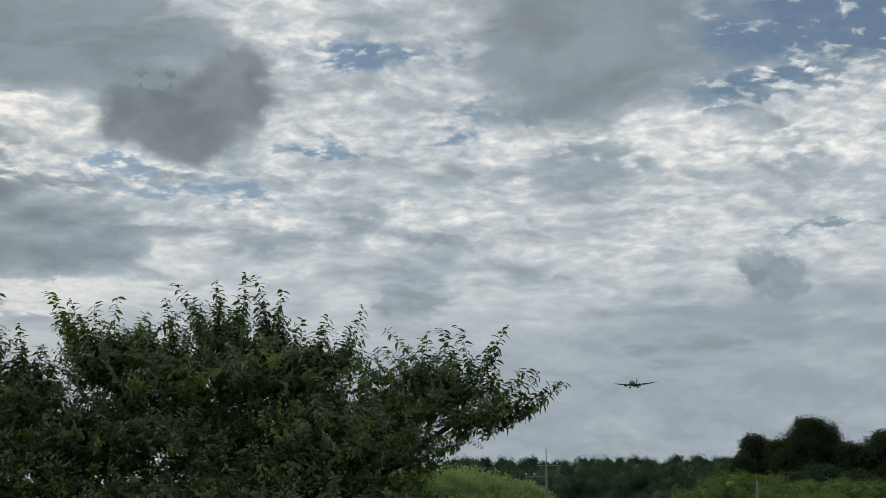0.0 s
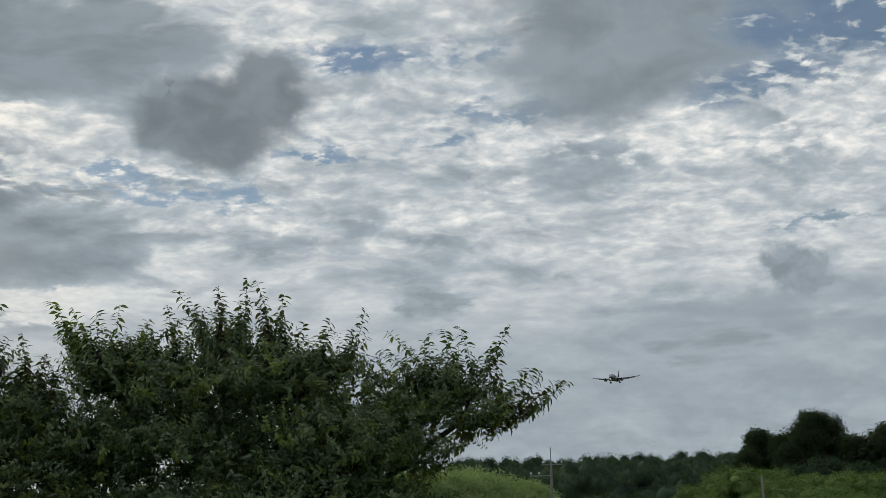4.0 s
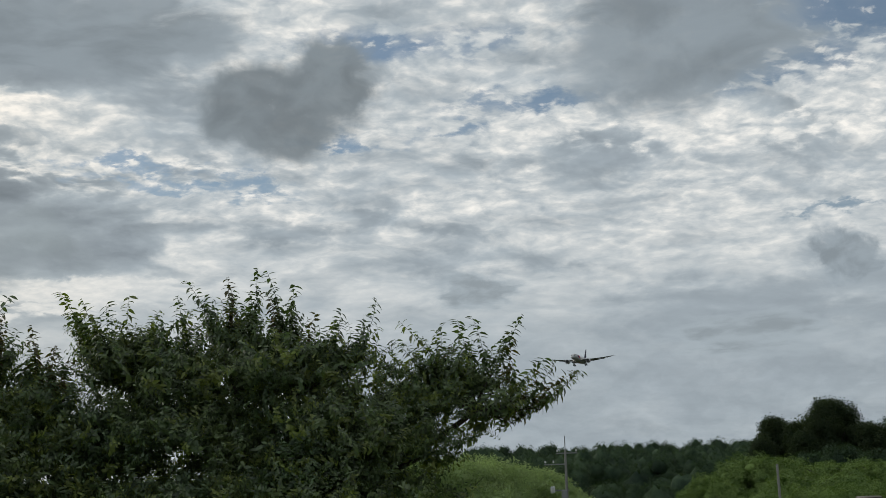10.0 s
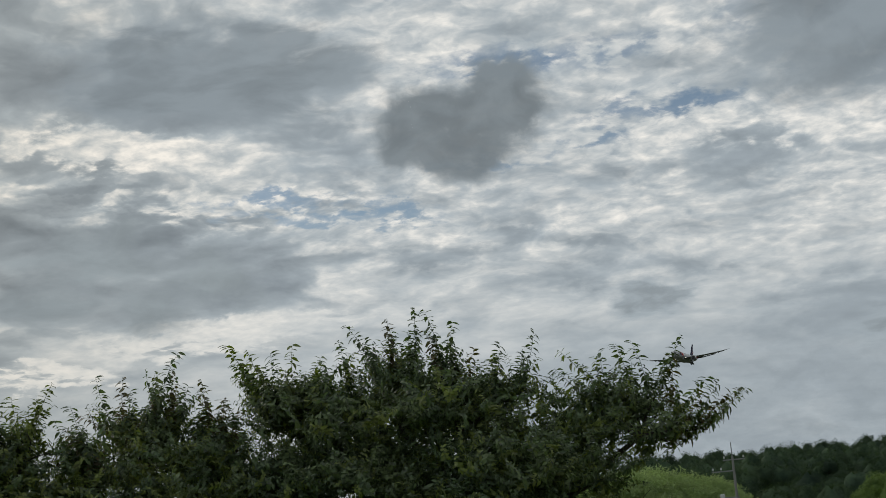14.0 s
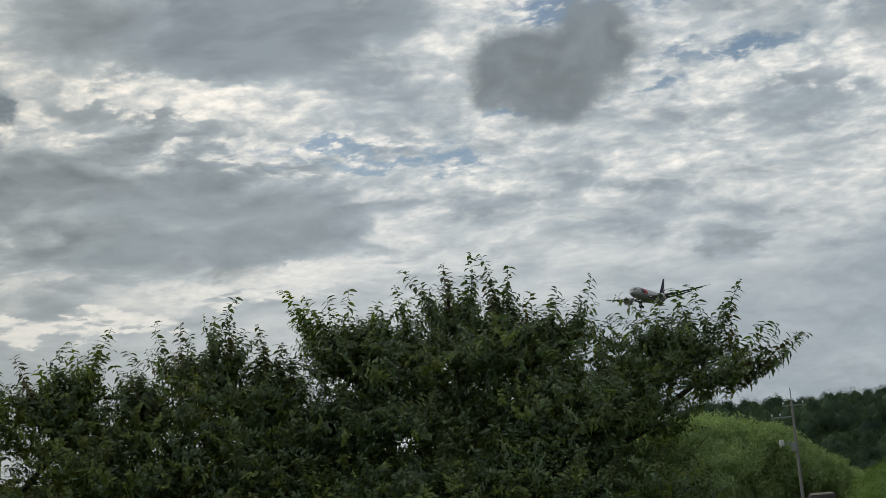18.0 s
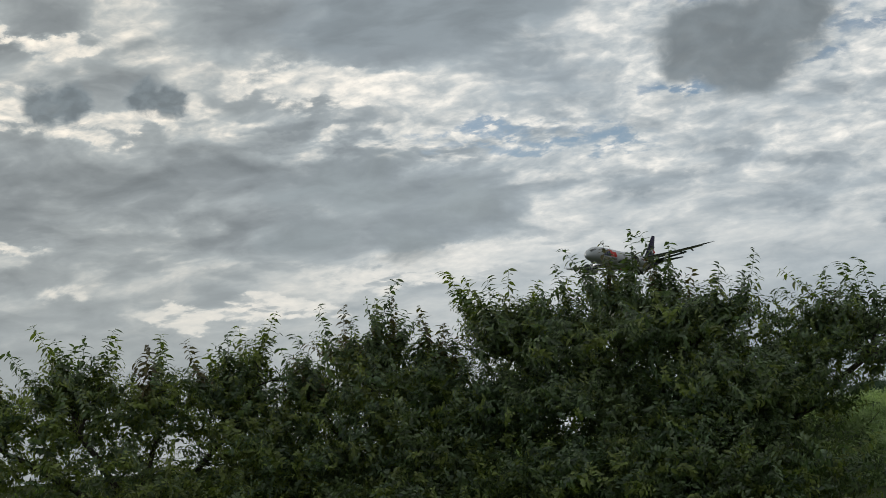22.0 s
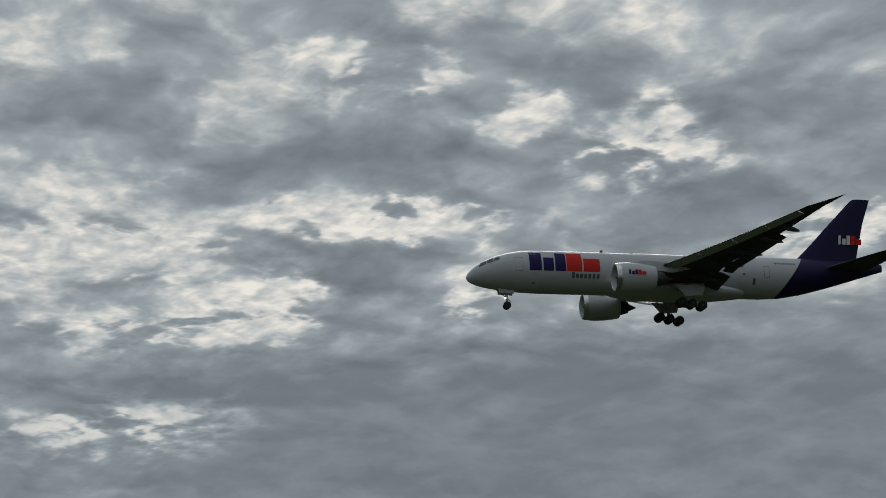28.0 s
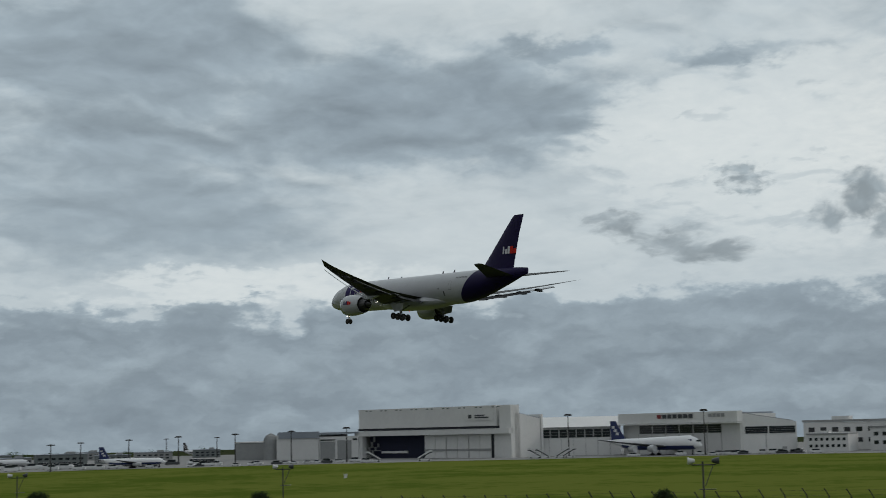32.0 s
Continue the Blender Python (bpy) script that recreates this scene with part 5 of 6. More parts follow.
def lamp_stand(az, d, top):
    ob = thing("approach_light_stand", "grey stand with two round lamps on a crossbar", "light stand", at(az, d, 0), -az, group="approach light stands")
    low = height(*at(az, d)[:2])
    part("pole", Geo().tube([(0, 0, low), (0, 0, top - 0.1)], 0.07, 8), M_DARKMETAL, ob)
    part("crossbar", Geo().tube([(-0.85, 0, top - 0.35), (0.95, 0, top - 0.35)], 0.05, 6), M_DARKMETAL, ob)
    part("brace", Geo().tube([(0.75, 0, top - 0.4), (0.15, 0, top - 1.9)], 0.035, 6), M_DARKMETAL, ob)
    part("platform", Geo().box((0.3, 0, top - 2.15), (1.2, 0.4, 0.05)), M_DARKMETAL, ob)
    for x, mat in ((-0.85, M_VEHICLE), (0.95, M_VEHICLE_DARK)):
        lean = -1 if x < 0 else 1
        part("lamp_head", Geo().spin([(-0.30 * lean, 0.06), (-0.24 * lean, 0.15), (0.10 * lean, 0.24), (0.26 * lean, 0.29), (0.27 * lean, 0.24), (0.12 * lean, 0.04)], (x, 0, top - 0.05), "x", 14, True), mat, ob, "bell-shaped lamp head", smooth=30)
        part("bracket", Geo().tube([(x, 0, top - 0.35), (x, 0, top - 0.15)], 0.05, 6), M_DARKMETAL, ob)
    return ob


lamp_stand(-130.5, 170, 1.6 - 170 * math.tan(radians(1.24)))
lamp_stand(-114.4, 112, 1.6 - 112 * math.tan(radians(1.36)))
lamp_stand(-140.35, 190, 1.6 - 190 * math.tan(radians(1.30)))
solo("runway_marker", Geo().box((0, 0, 0.8), (1.2, 0.2, 1.6), 0, 0.03), M_VEHICLE, "small white marker board in the grass", "sign", at(-128.1, 560, AIR), 128)
# ---- low drifting clouds: soft grey patches under the deck, each turning slowly about the viewer ----
def cloud_material(name, colour, seed, ragged, lobes, grain, soft):
    mat = bpy.data.materials.new(name)
    mat.use_nodes = True
    tree = mat.node_tree
    tree.nodes.clear()
    n = Nodes(tree)
    where = n.add("ShaderNodeTexCoord").outputs["UV"]
    centred = n.v("MULTIPLY", n.v("SUBTRACT", where, (0.5, 0.5, 0.0)), (2.0, 2.0, 0.0))
    placed = n.v("ADD", centred, (seed * 3.7, seed * 1.9, seed))
    bend = n.v("SUBTRACT", n.noise(placed, 1.6, 2.0, 0.5, colour=True), (0.5, 0.5, 0.5))
    puffed = n.v("ADD", placed, n.v("SCALE", bend, s=0.45))
    puffs = n.noise(puffed, grain, 6.0, 0.55)
    edge = n.v("LENGTH", centred)
    # a cloud is a union of round lobes (x, y, rx, ry in half widths) with a puffy rim
    body = None
    for x, y, rx, ry in lobes:
        off = n.v("LENGTH", n.v("DIVIDE", n.v("SUBTRACT", n.v("ADD", centred, n.v("SCALE", bend, s=0.34)), (x, y, 0.0)), (rx, ry, 1.0)))
        one = n.m("SUBTRACT", 1.0, n.m("POWER", off, 1.5))
        body = one if body is None else n.m("SMOOTH_MAX", body, one, 0.25)
    field = n.m("ADD", body, n.m("MULTIPLY", n.m("SUBTRACT", puffs, 0.5), 2.6 * ragged))
    alpha = n.m("MULTIPLY", n.m("MULTIPLY", n.span(field, 0.02, soft), 0.96), n.span(edge, 1.2, 0.95))
    shade = n.mix(n.span(n.noise(puffed, 2.4, 5.0, 0.52), 0.32, 0.68), tuple(c * 0.88 for c in colour), tuple(c * 1.16 for c in colour))
    shade = n.mix(n.span(field, 0.70, 0.20), shade, tuple(c * 1.25 for c in colour))
    glowing = n.add("ShaderNodeEmission")
    n.put(glowing.inputs["Color"], shade)
    clear = n.add("ShaderNodeBsdfTransparent")
    blend = n.add("ShaderNodeMixShader")
    n.put(blend.inputs[0], alpha)
    n.put(blend.inputs[1], clear.outputs[0])
    n.put(blend.inputs[2], glowing.outputs[0])
    n.put(n.add("ShaderNodeOutputMaterial").inputs["Surface"], blend.outputs[0])
    return mat


def low_cloud(el, wide, tall, colour, seed, ragged=0.9, lobes=((0.0, 0.0, 0.9, 0.9),), grain=2.0, soft=0.6, radius=4300.0):
    """A patch of a large sphere round the viewer, centred on azimuth 0."""
    nx, ny = 14, 8
    verts, faces, uvs = [], [], []
    for j in range(ny + 1):
        for i in range(nx + 1):
            a, e = radians(wide * (i / nx - 0.5) * 2), radians(el + tall * (j / ny - 0.5) * 2)
            verts.append((radius * math.sin(a) * math.cos(e), radius * math.cos(a) * math.cos(e), radius * math.sin(e)))
            uvs.append((i / nx, j / ny))
    for j in range(ny):
        for i in range(nx):
            k = j * (nx + 1) + i
            faces.append((k, k + 1, k + nx + 2, k + nx + 1))
    me = bpy.data.meshes.new("low_cloud")
    me.from_pydata(verts, [], faces)
    layer = me.uv_layers.new(name="UVMap")
    for loop in me.loops:
        layer.data[loop.index].uv = uvs[loop.vertex_index]
    me.shade_smooth()
    ob = new("low_cloud", me)
    me.materials.append(cloud_material("low_cloud_%d" % seed, colour, seed, ragged, lobes, grain, soft))
    ob.location = (0, 0, 1.6)
    return tagged(ob, "dark grey ragged low cloud drifting under the deck", "cloud", group="low clouds")


# object, turn at the start (minus the azimuth), degrees a second
CLOUDS = [
    (low_cloud(15.1, 4.6, 3.4, (0.180, 0.212, 0.234), 1, 0.5, ((-0.50, -0.05, 0.42, 0.56), (0.36, 0.20, 0.58, 0.62), (-0.05, -0.32, 0.62, 0.46), (0.0, 0.02, 0.55, 0.55), (-0.30, 0.12, 0.35, 0.40)), grain=2.4), 10.0, 0.353),
    (low_cloud(14.75, 1.7, 1.2, (0.172, 0.206, 0.228), 11, 0.5, ((-0.3, -0.05, 0.6, 0.85), (0.3, 0.0, 0.6, 0.8))), 31.2, 0.066),
    (low_cloud(14.8, 1.55, 1.05, (0.172, 0.206, 0.228), 12, 0.5, ((-0.25, 0.05, 0.6, 0.85), (0.35, -0.1, 0.6, 0.7))), 27.4, 0.066),
    (low_cloud(17.8, 8.0, 4.8, (0.225, 0.265, 0.295), 2, 0.6), -5.6, 0.36),
    (low_cloud(7.5, 2.4, 1.0, (0.290, 0.338, 0.372), 3, 0.6), 1.5, 0.21),
    (low_cloud(8.2, 2.0, 1.5, (0.250, 0.295, 0.330), 4, 0.6), -12.6, 0.215),
    (low_cloud(5.4, 4.2, 1.2, (0.290, 0.338, 0.372), 5, 0.6), -9.3, 0.17),
    (low_cloud(7.3, 4.2, 1.9, (0.28, 0.330, 0.355), 13, 1.0, ((-0.40, 0.25, 0.42, 0.40), (0.10, -0.05, 0.42, 0.45), (0.50, -0.35, 0.45, 0.40)), grain=3.2, soft=1.05), 115.7, 0.0),
    (low_cloud(8.2, 2.8, 2.3, (0.265, 0.315, 0.340), 14, 1.0, ((0.0, 0.15, 0.55, 0.60), (0.35, -0.35, 0.45, 0.45), (-0.45, -0.2, 0.35, 0.30)), grain=3.0, soft=1.05), 108.0, 0.0),
    (low_cloud(9.3, 1.5, 0.9, (0.30, 0.356, 0.382), 15, 1.0, grain=2.6, soft=1.05), 112.4, 0.0),
    (low_cloud(9.3, 1.0, 1.0, (0.30, 0.350, 0.375), 16, 0.8, grain=2.0, soft=1.0), 94.2, 0.0),
    (low_cloud(9.9, 6.5, 3.0, (0.265, 0.308, 0.332), 17, 0.75, ((-0.35, 0.25, 0.65, 0.60), (0.35, -0.10, 0.50, 0.55), (0.0, -0.45, 0.40, 0.40), (-0.6, -0.3, 0.4, 0.4)), grain=2.8, soft=1.1), 20.6, 0.19),
    (low_cloud(17.6, 8.0, 2.8, (0.225, 0.265, 0.295), 8, 0.65), 15.5, 0.02),
]


# ---- foliage ----
def leaf_arrays(length, width, fold, droop):
    """One leaf: a long pointed blade folded along its rib and bent down, root at the origin, lying along x."""
    l, w = length, width / 2
    pts = np.array([(0, 0, 0), (l * 0.30, w * 0.85, fold - droop * 0.12), (l * 0.32, 0, -droop * 0.16), (l * 0.30, -w * 0.85, fold - droop * 0.12),
                    (l * 0.62, w * 0.75, fold - droop * 0.5), (l * 0.64, 0, -droop * 0.56), (l * 0.62, -w * 0.75, fold - droop * 0.5), (l, 0, -droop * 1.35)])
    return pts, [(0, 2, 1), (0, 3, 2), (1, 2, 5, 4), (2, 3, 6, 5), (4, 5, 7), (5, 6, 7)]


def spray(rng, leaves, long, leaf_long, curve, twist=3.1416, taper=0.40):
    """A leafy shoot along z: a curved stem and two ranks of drooping leaves, in numpy."""
    verts, faces = [], []
    stem = [np.array((curve * (t ** 2) * long, 0.02 * math.sin(5 * t), t * long)) for t in np.linspace(0, 1, 4)]
    count = 0
    for i in range(len(stem) - 1):
        r0, r1 = 0.005 * (1 - i / 4), 0.005 * (1 - (i + 1) / 4)
        ring = [stem[i] + (r0, 0, 0), stem[i] + (-r0 * 0.5, r0, 0), stem[i] + (-r0 * 0.5, -r0, 0), stem[i + 1] + (r1, 0, 0), stem[i + 1] + (-r1 * 0.5, r1, 0), stem[i + 1] + (-r1 * 0.5, -r1, 0)]
        verts += ring
        faces += [tuple(count + k for k in f) for f in ((0, 1, 4, 3), (1, 2, 5, 4), (2, 0, 3, 5))]
        count += 6
    for k in range(leaves):
        t = 0.10 + 0.90 * (k + rng.random() * 0.5) / leaves
        root = np.array((curve * t * t * long, 0.02 * math.sin(5 * t), min(t, 1.0) * long))
        size = leaf_long * (0.75 + 0.4 * rng.random()) * (1.08 - taper * t * t)
        pts, fs = leaf_arrays(size, size * (0.42 + 0.12 * rng.random()), size * 0.05, size * (0.10 + 0.22 * rng.random()))
        yaw = twist * k + 1.57 + rng.gauss(0, 0.5)
        lift = rng.uniform(-0.80, 0.05) + 0.55 * t * t
        rot = Euler((rng.gauss(0, 0.30), -lift, yaw)).to_matrix()
        pts = pts @ np.array(rot).T + root
        verts += list(pts)
        faces += [tuple(count + q for q in f) for f in fs]
        count += len(pts)
    return np.array(verts), faces


def gathered(pieces):
    """Many placed copies of a few shapes as one mesh: pieces are (verts, faces, matrices)."""
    all_v, loops, total = [], [], []
    base = 0
    for verts, faces, mats in pieces:
        flat = np.array([i for f in faces for i in f])
        sizes = np.array([len(f) for f in faces])
        for m in mats:
            a = np.array(m)
            all_v.append(verts @ a[:3, :3].T + a[:3, 3])
            loops.append(flat + base)
            total.append(sizes)
            base += len(verts)
    v = np.concatenate(all_v)
    lo, sz = np.concatenate(loops), np.concatenate(total)
    me = bpy.data.meshes.new("foliage")
    me.vertices.add(len(v))
    me.vertices.foreach_set("co", v.astype(np.float32).ravel())
    me.loops.add(len(lo))
    me.loops.foreach_set("vertex_index", lo.astype(np.int32))
    me.polygons.add(len(sz))
    me.polygons.foreach_set("loop_start", np.concatenate(([0], np.cumsum(sz)[:-1])).astype(np.int32))
    me.update(calc_edges=True)
    me.shade_smooth()
    return me


RNG = random.Random(11)
SPRAYS = [spray(RNG, RNG.randint(16, 20), RNG.uniform(0.38, 0.50), 0.096, RNG.uniform(-0.15, 0.45)) for _ in range(9)]
# long leading shoots that stand clear of the crown
SPRAYS += [spray(RNG, RNG.randint(34, 39), RNG.uniform(0.56, 0.68), 0.108, RNG.uniform(0.0, 0.35), 2.4, 0.20) for _ in range(4)]
SHORT = 9


def aim(direction, spin, scale, where):
    """A matrix that points z along direction."""
    q = Vector(direction).normalized().to_track_quat("Z", "Y").to_matrix().to_4x4()
    return Matrix.Translation(where) @ q @ Matrix.Rotation(spin, 4, "Z") @ Matrix.Scale(scale, 4)


def curve_points(a, b, sag, rng, k=6, jitter=0.05):
    a, b = Vector(a), Vector(b)
    side = Vector((rng.uniform(-1, 1), rng.uniform(-1, 1), 0)) * jitter * (b - a).length
    return [a.lerp(b, t) + Vector((0, 0, sag * math.sin(math.pi * t))) + side * math.sin(math.pi * t) + Vector((rng.uniform(-1, 1), rng.uniform(-1, 1), rng.uniform(-1, 1))) * 0.012 for t in
            (i / (k - 1) for i in range(k))]


SPRAY_MESHES = {}
for sort, leaf_mat in (("old", M_LEAF), ("young", M_LEAF_YOUNG), ("bronze", M_LEAF_BRONZE)):
    SPRAY_MESHES[sort] = []
    for v, f in SPRAYS:
        me = gathered([(v, f, [np.eye(4)])])
        me.name = "leaf_spray"
        me.materials.append(leaf_mat)
        SPRAY_MESHES[sort].append(me)


def cherry_tree(label, root, nodes, outline, fill, seed, young=0.15, bronze=0.0, singles=90, around=11):
    """root: the trunk's foot; nodes: where main limbs divide; outline: (azimuth, elevation) of the shoot tips round the crown; fill: (x, y, z, rx, ry, rz, shoots) masses of layered leaves inside."""
    rng = random.Random(seed)
    ob = thing("cherry_tree", label, "tree", root, group="cherry trees behind the log fence")
    root = Vector(root)
    fork = root + Vector((rng.uniform(-0.1, 0.1), rng.uniform(-0.1, 0.1), 0.95))
    g = Geo().tube([p - root for p in curve_points(root - Vector((0, 0, 0.3)), fork, 0, rng)], [0.15, 0.13, 0.12, 0.115, 0.11, 0.105], 10)
    part("trunk", g, M_BARK, ob, smooth=60)
    stores = {"old": [[] for _ in SPRAYS], "young": [[] for _ in SPRAYS], "bronze": [[] for _ in SPRAYS]}
    picked = []

    def shoot(p, way, scale, out=False, leader=False):
        k = rng.randrange(SHORT, len(SPRAYS)) if leader else rng.randrange(SHORT)
        m = aim(way, rng.uniform(0, 6.28), scale, p - root)
        luck = rng.random()
        sort = "old"
        if out and luck < bronze:
            sort = "bronze"
        elif luck < young + (0.15 if out else 0.0) + 0.5 * max(0.0, noise.noise(p * 1.3 + Vector((seed, 0, 0))) - 0.12):
            sort = "young"
        if out and len(picked) < singles:
            picked.append((k, m, sort))
        else:
            stores[sort][k].append(m)

    stations = []
    for x, y, z in nodes:
        start = fork + Vector((rng.uniform(-0.05, 0.05), rng.uniform(-0.05, 0.05), rng.uniform(-0.2, 0.0)))
        pts = curve_points(start, (x, y, z), 0.08, rng, 7)
        stations.append((Vector((x, y, z)), part("limb", Geo().tube([p - root for p in pts], [0.052, 0.046, 0.041, 0.037, 0.033, 0.030, 0.027], 8), M_BARK, ob, smooth=60)))
    for az, el, *sparse in outline:
        full = sparse[0] if sparse else 1.0
        peak = Vector(spot(az, el + 0.3, rng.uniform(15.55, 16.25)))
        node, limb = min(stations, key=lambda s: (s[0] - peak).length + 0.6 * max(0.0, s[0].z - peak.z))
        way = (peak - node).normalized() * 0.8 + Vector((0, 0, 0.35))
        way.normalize()
        end = peak - way * 0.54
        pts = curve_points(node, end, rng.uniform(-0.04, 0.06), rng, 8)
        g = Geo().tube([p - root for p in pts], [max(0.006, 0.026 * (1 - i / 8.2)) for i in range(8)], 6)
        part("branch", g, M_BARK, limb, smooth=60)
        shoot(end, way + Vector((rng.gauss(0, 0.08), rng.gauss(0, 0.08), 0)), 0.98, True, True)
        if full > 0.5:
            shoot(end - way * 0.14, way + Vector((rng.gauss(0, 0.16), rng.gauss(0, 0.2), 0)), 0.88, True, True)
        for k in range(3 if full > 0.5 else 2):
            shoot(end - way * (0.02 + 0.15 * k) + Vector((rng.gauss(0, 0.04), rng.gauss(0, 0.06), 0)), way + Vector((rng.gauss(0, 0.22), rng.gauss(0, 0.22), 0.1)), rng.uniform(0.7, 0.95), k == 0)
        span = (end - node).length
        # side shoots rise from the outer half of the branch
        for k in range(int(around * full)):
            s = 7 - 4.6 * rng.random() ** 1.7
            p = pts[min(6, int(s))].lerp(pts[min(7, int(s) + 1)], s % 1)
            side = Vector((rng.gauss(0, 0.55), rng.gauss(0, 0.55), rng.uniform(0.0, 0.7)))
            shoot(p, way * 0.8 + side, rng.uniform(0.62, 0.92), k < 2)
        # twigs that carry leaves between the branches
        for k in range(3 if full > 0.6 else 1):
            s = rng.uniform(2.5, 6.5)
            p = pts[int(s)].lerp(pts[int(s) + 1], s % 1)
            q = p + (Vector((rng.gauss(0, 0.7), rng.gauss(0, 0.6), rng.uniform(-0.1, 0.5)))).normalized() * min(0.5, span * 0.45)
            tw = curve_points(p, q, 0.03, rng, 4)
            part("twig", Geo().tube([w - root for w in tw], [0.009, 0.007, 0.006, 0.004], 5, caps=False), M_BARK, limb)
            for w in tw[1:]:
                for _ in range(2 if full > 0.6 else 1):
                    shoot(w, (q - p).normalized() * 0.6 + Vector((rng.gauss(0, 0.5), rng.gauss(0, 0.5), rng.uniform(0.0, 0.7))), rng.uniform(0.58, 0.86))
    # the body of the crown: flat tiers of leaves with dark hollows between them
    for x, y, z, rx, ry, rz, count in fill:
        tiers = max(4, int(count / 34))
        for _ in range(tiers):
            d = Vector((rng.gauss(0, 1), rng.gauss(0, 1), rng.gauss(0, 1)))
            d = d.normalized() * rng.random() ** 0.4
            c = Vector((x + d.x * rx, y + d.y * ry, z + d.z * rz))
            wide = rng.uniform(0.34, 0.62)
            lean = Vector((rng.gauss(0, 0.18), rng.gauss(0, 0.18), 0))
            for k in range(int(0.85 * count / tiers)):
                a, q = rng.uniform(0, 6.2832), math.sqrt(rng.random()) * wide
                off = Vector((q * math.cos(a), q * math.sin(a), 0))
                off.z = off.dot(lean) - 0.45 * q * q + rng.gauss(0, 0.045)
                shoot(c + off, Vector((math.cos(a), math.sin(a), 0)) * 0.75 + Vector((rng.gauss(0, 0.4), rng.gauss(0, 0.4), rng.uniform(0.0, 0.55))), rng.uniform(0.50, 0.82))
        for k in range(int(0.32 * count)):
            d = Vector((rng.gauss(0, 1), rng.gauss(0, 1), rng.gauss(0, 1)))
            d = d.normalized() * rng.random() ** 0.42
            shoot(Vector((x + d.x * rx * 1.1, y + d.y * ry, z + d.z * rz * 1.15)), d * 0.6 + Vector((rng.gauss(0, 0.5), rng.gauss(0, 0.5), rng.uniform(0.0, 0.8))), rng.uniform(0.55, 0.88))
    for name, sort, mat, text in (("crown", "old", M_LEAF, "dark green pointed leaves"), ("young_leaves", "young", M_LEAF_YOUNG, "yellow-green young leaves"), ("bronze_leaves", "bronze", M_LEAF_BRONZE, "reddish-brown young leaves")):
        pieces = [(SPRAYS[k][0], SPRAYS[k][1], stores[sort][k]) for k in range(len(SPRAYS)) if stores[sort][k]]
        if pieces:
            tagged(part(name, gathered(pieces), mat, ob, text), kind="stuff")
    for k, m, sort in picked:
        s = new("leaf_spray", SPRAY_MESHES[sort][k])
        s.parent = ob
        s.matrix_basis = m
    return ob


def spot(az, el, d):
    x, y, _ = at(az, d)
    return x, y, 1.6 + d * math.tan(radians(el))


def mass(az, el, d, rx, ry, rz, count):
    return (*spot(az, el, d), rx, ry, rz, count)


cherry_tree("broad cherry tree with dense dark green leaves and spreading limbs", at(-5.2, 16.2, 0.3),
            [spot(-1.4, 1.0, 15.9), spot(0.6, 2.6, 15.9), spot(-3.6, 2.0, 16.2), spot(-6.4, 3.4, 16.0), spot(-8.6, 3.6, 15.9), spot(-10.8, 3.4, 16.1), spot(-12.6, 4.2, 15.8)],
            [(-15.0, 7.0), (-14.4, 6.6), (-14.7, 5.9), (-13.7, 6.5), (-13.0, 6.7), (-12.0, 6.3), (-11.1, 6.5), (-10.5, 6.9), (-9.9, 7.5), (-9.0, 7.5), (-8.4, 7.0), (-7.8, 7.6), (-7.1, 7.6), (-6.4, 7.2), (-5.8, 6.1), (-5.2, 5.7),
             (-4.6, 5.9), (-4.2, 6.0), (-3.5, 5.6), (-2.9, 6.2), (-2.1, 5.2), (-1.6, 5.8), (-0.8, 5.3, 0.33), (-0.2, 5.1, 0.33), (0.3, 5.7, 0.33), (1.2, 5.6, 0.33), (2.1, 5.9, 0.33), (2.5, 4.8, 0.33), (3.1, 4.3, 0.33), (3.7, 3.8, 0.33), (4.3, 3.7, 0.33), (4.7, 3.5, 0.33), (3.7, 2.8, 0.33), (3.2, 3.1, 0.33), (0.9, 2.9, 0.33), (-13.2, 5.0)],
            [mass(-8.6, 4.3, 16, 1.25, 0.9, 0.40, 520), mass(-10.2, 2.9, 16.0, 0.8, 0.6, 0.32, 300), mass(-4.6, 3.3, 16, 0.9, 0.8, 0.30, 300), mass(-1.2, 3.7, 15.9, 0.55, 0.5, 0.24, 120), mass(-11.9, 4.2, 15.9, 0.6, 0.6, 0.30, 230), mass(-8.4, 1.7, 15.9, 1.7, 1.2, 0.36, 1000),
             mass(-3.6, 1.2, 15.8, 0.9, 0.9, 0.36, 460), mass(-13.4, 2.4, 16, 0.6, 0.6, 0.42, 320), mass(-0.9, 2.6, 15.9, 0.5, 0.5, 0.30, 110), mass(-9.0, -0.9, 15.6, 2.0, 1.3, 0.5, 1500), mass(-4.4, -1.5, 15.3, 1.1, 1.1, 0.5, 800), mass(-9.0, -3.2, 15.4, 2.1, 1.3, 0.4, 800), mass(-3.4, -3.4, 15.2, 0.9, 0.9, 0.36, 400)],
            3, bronze=0.10, singles=130)
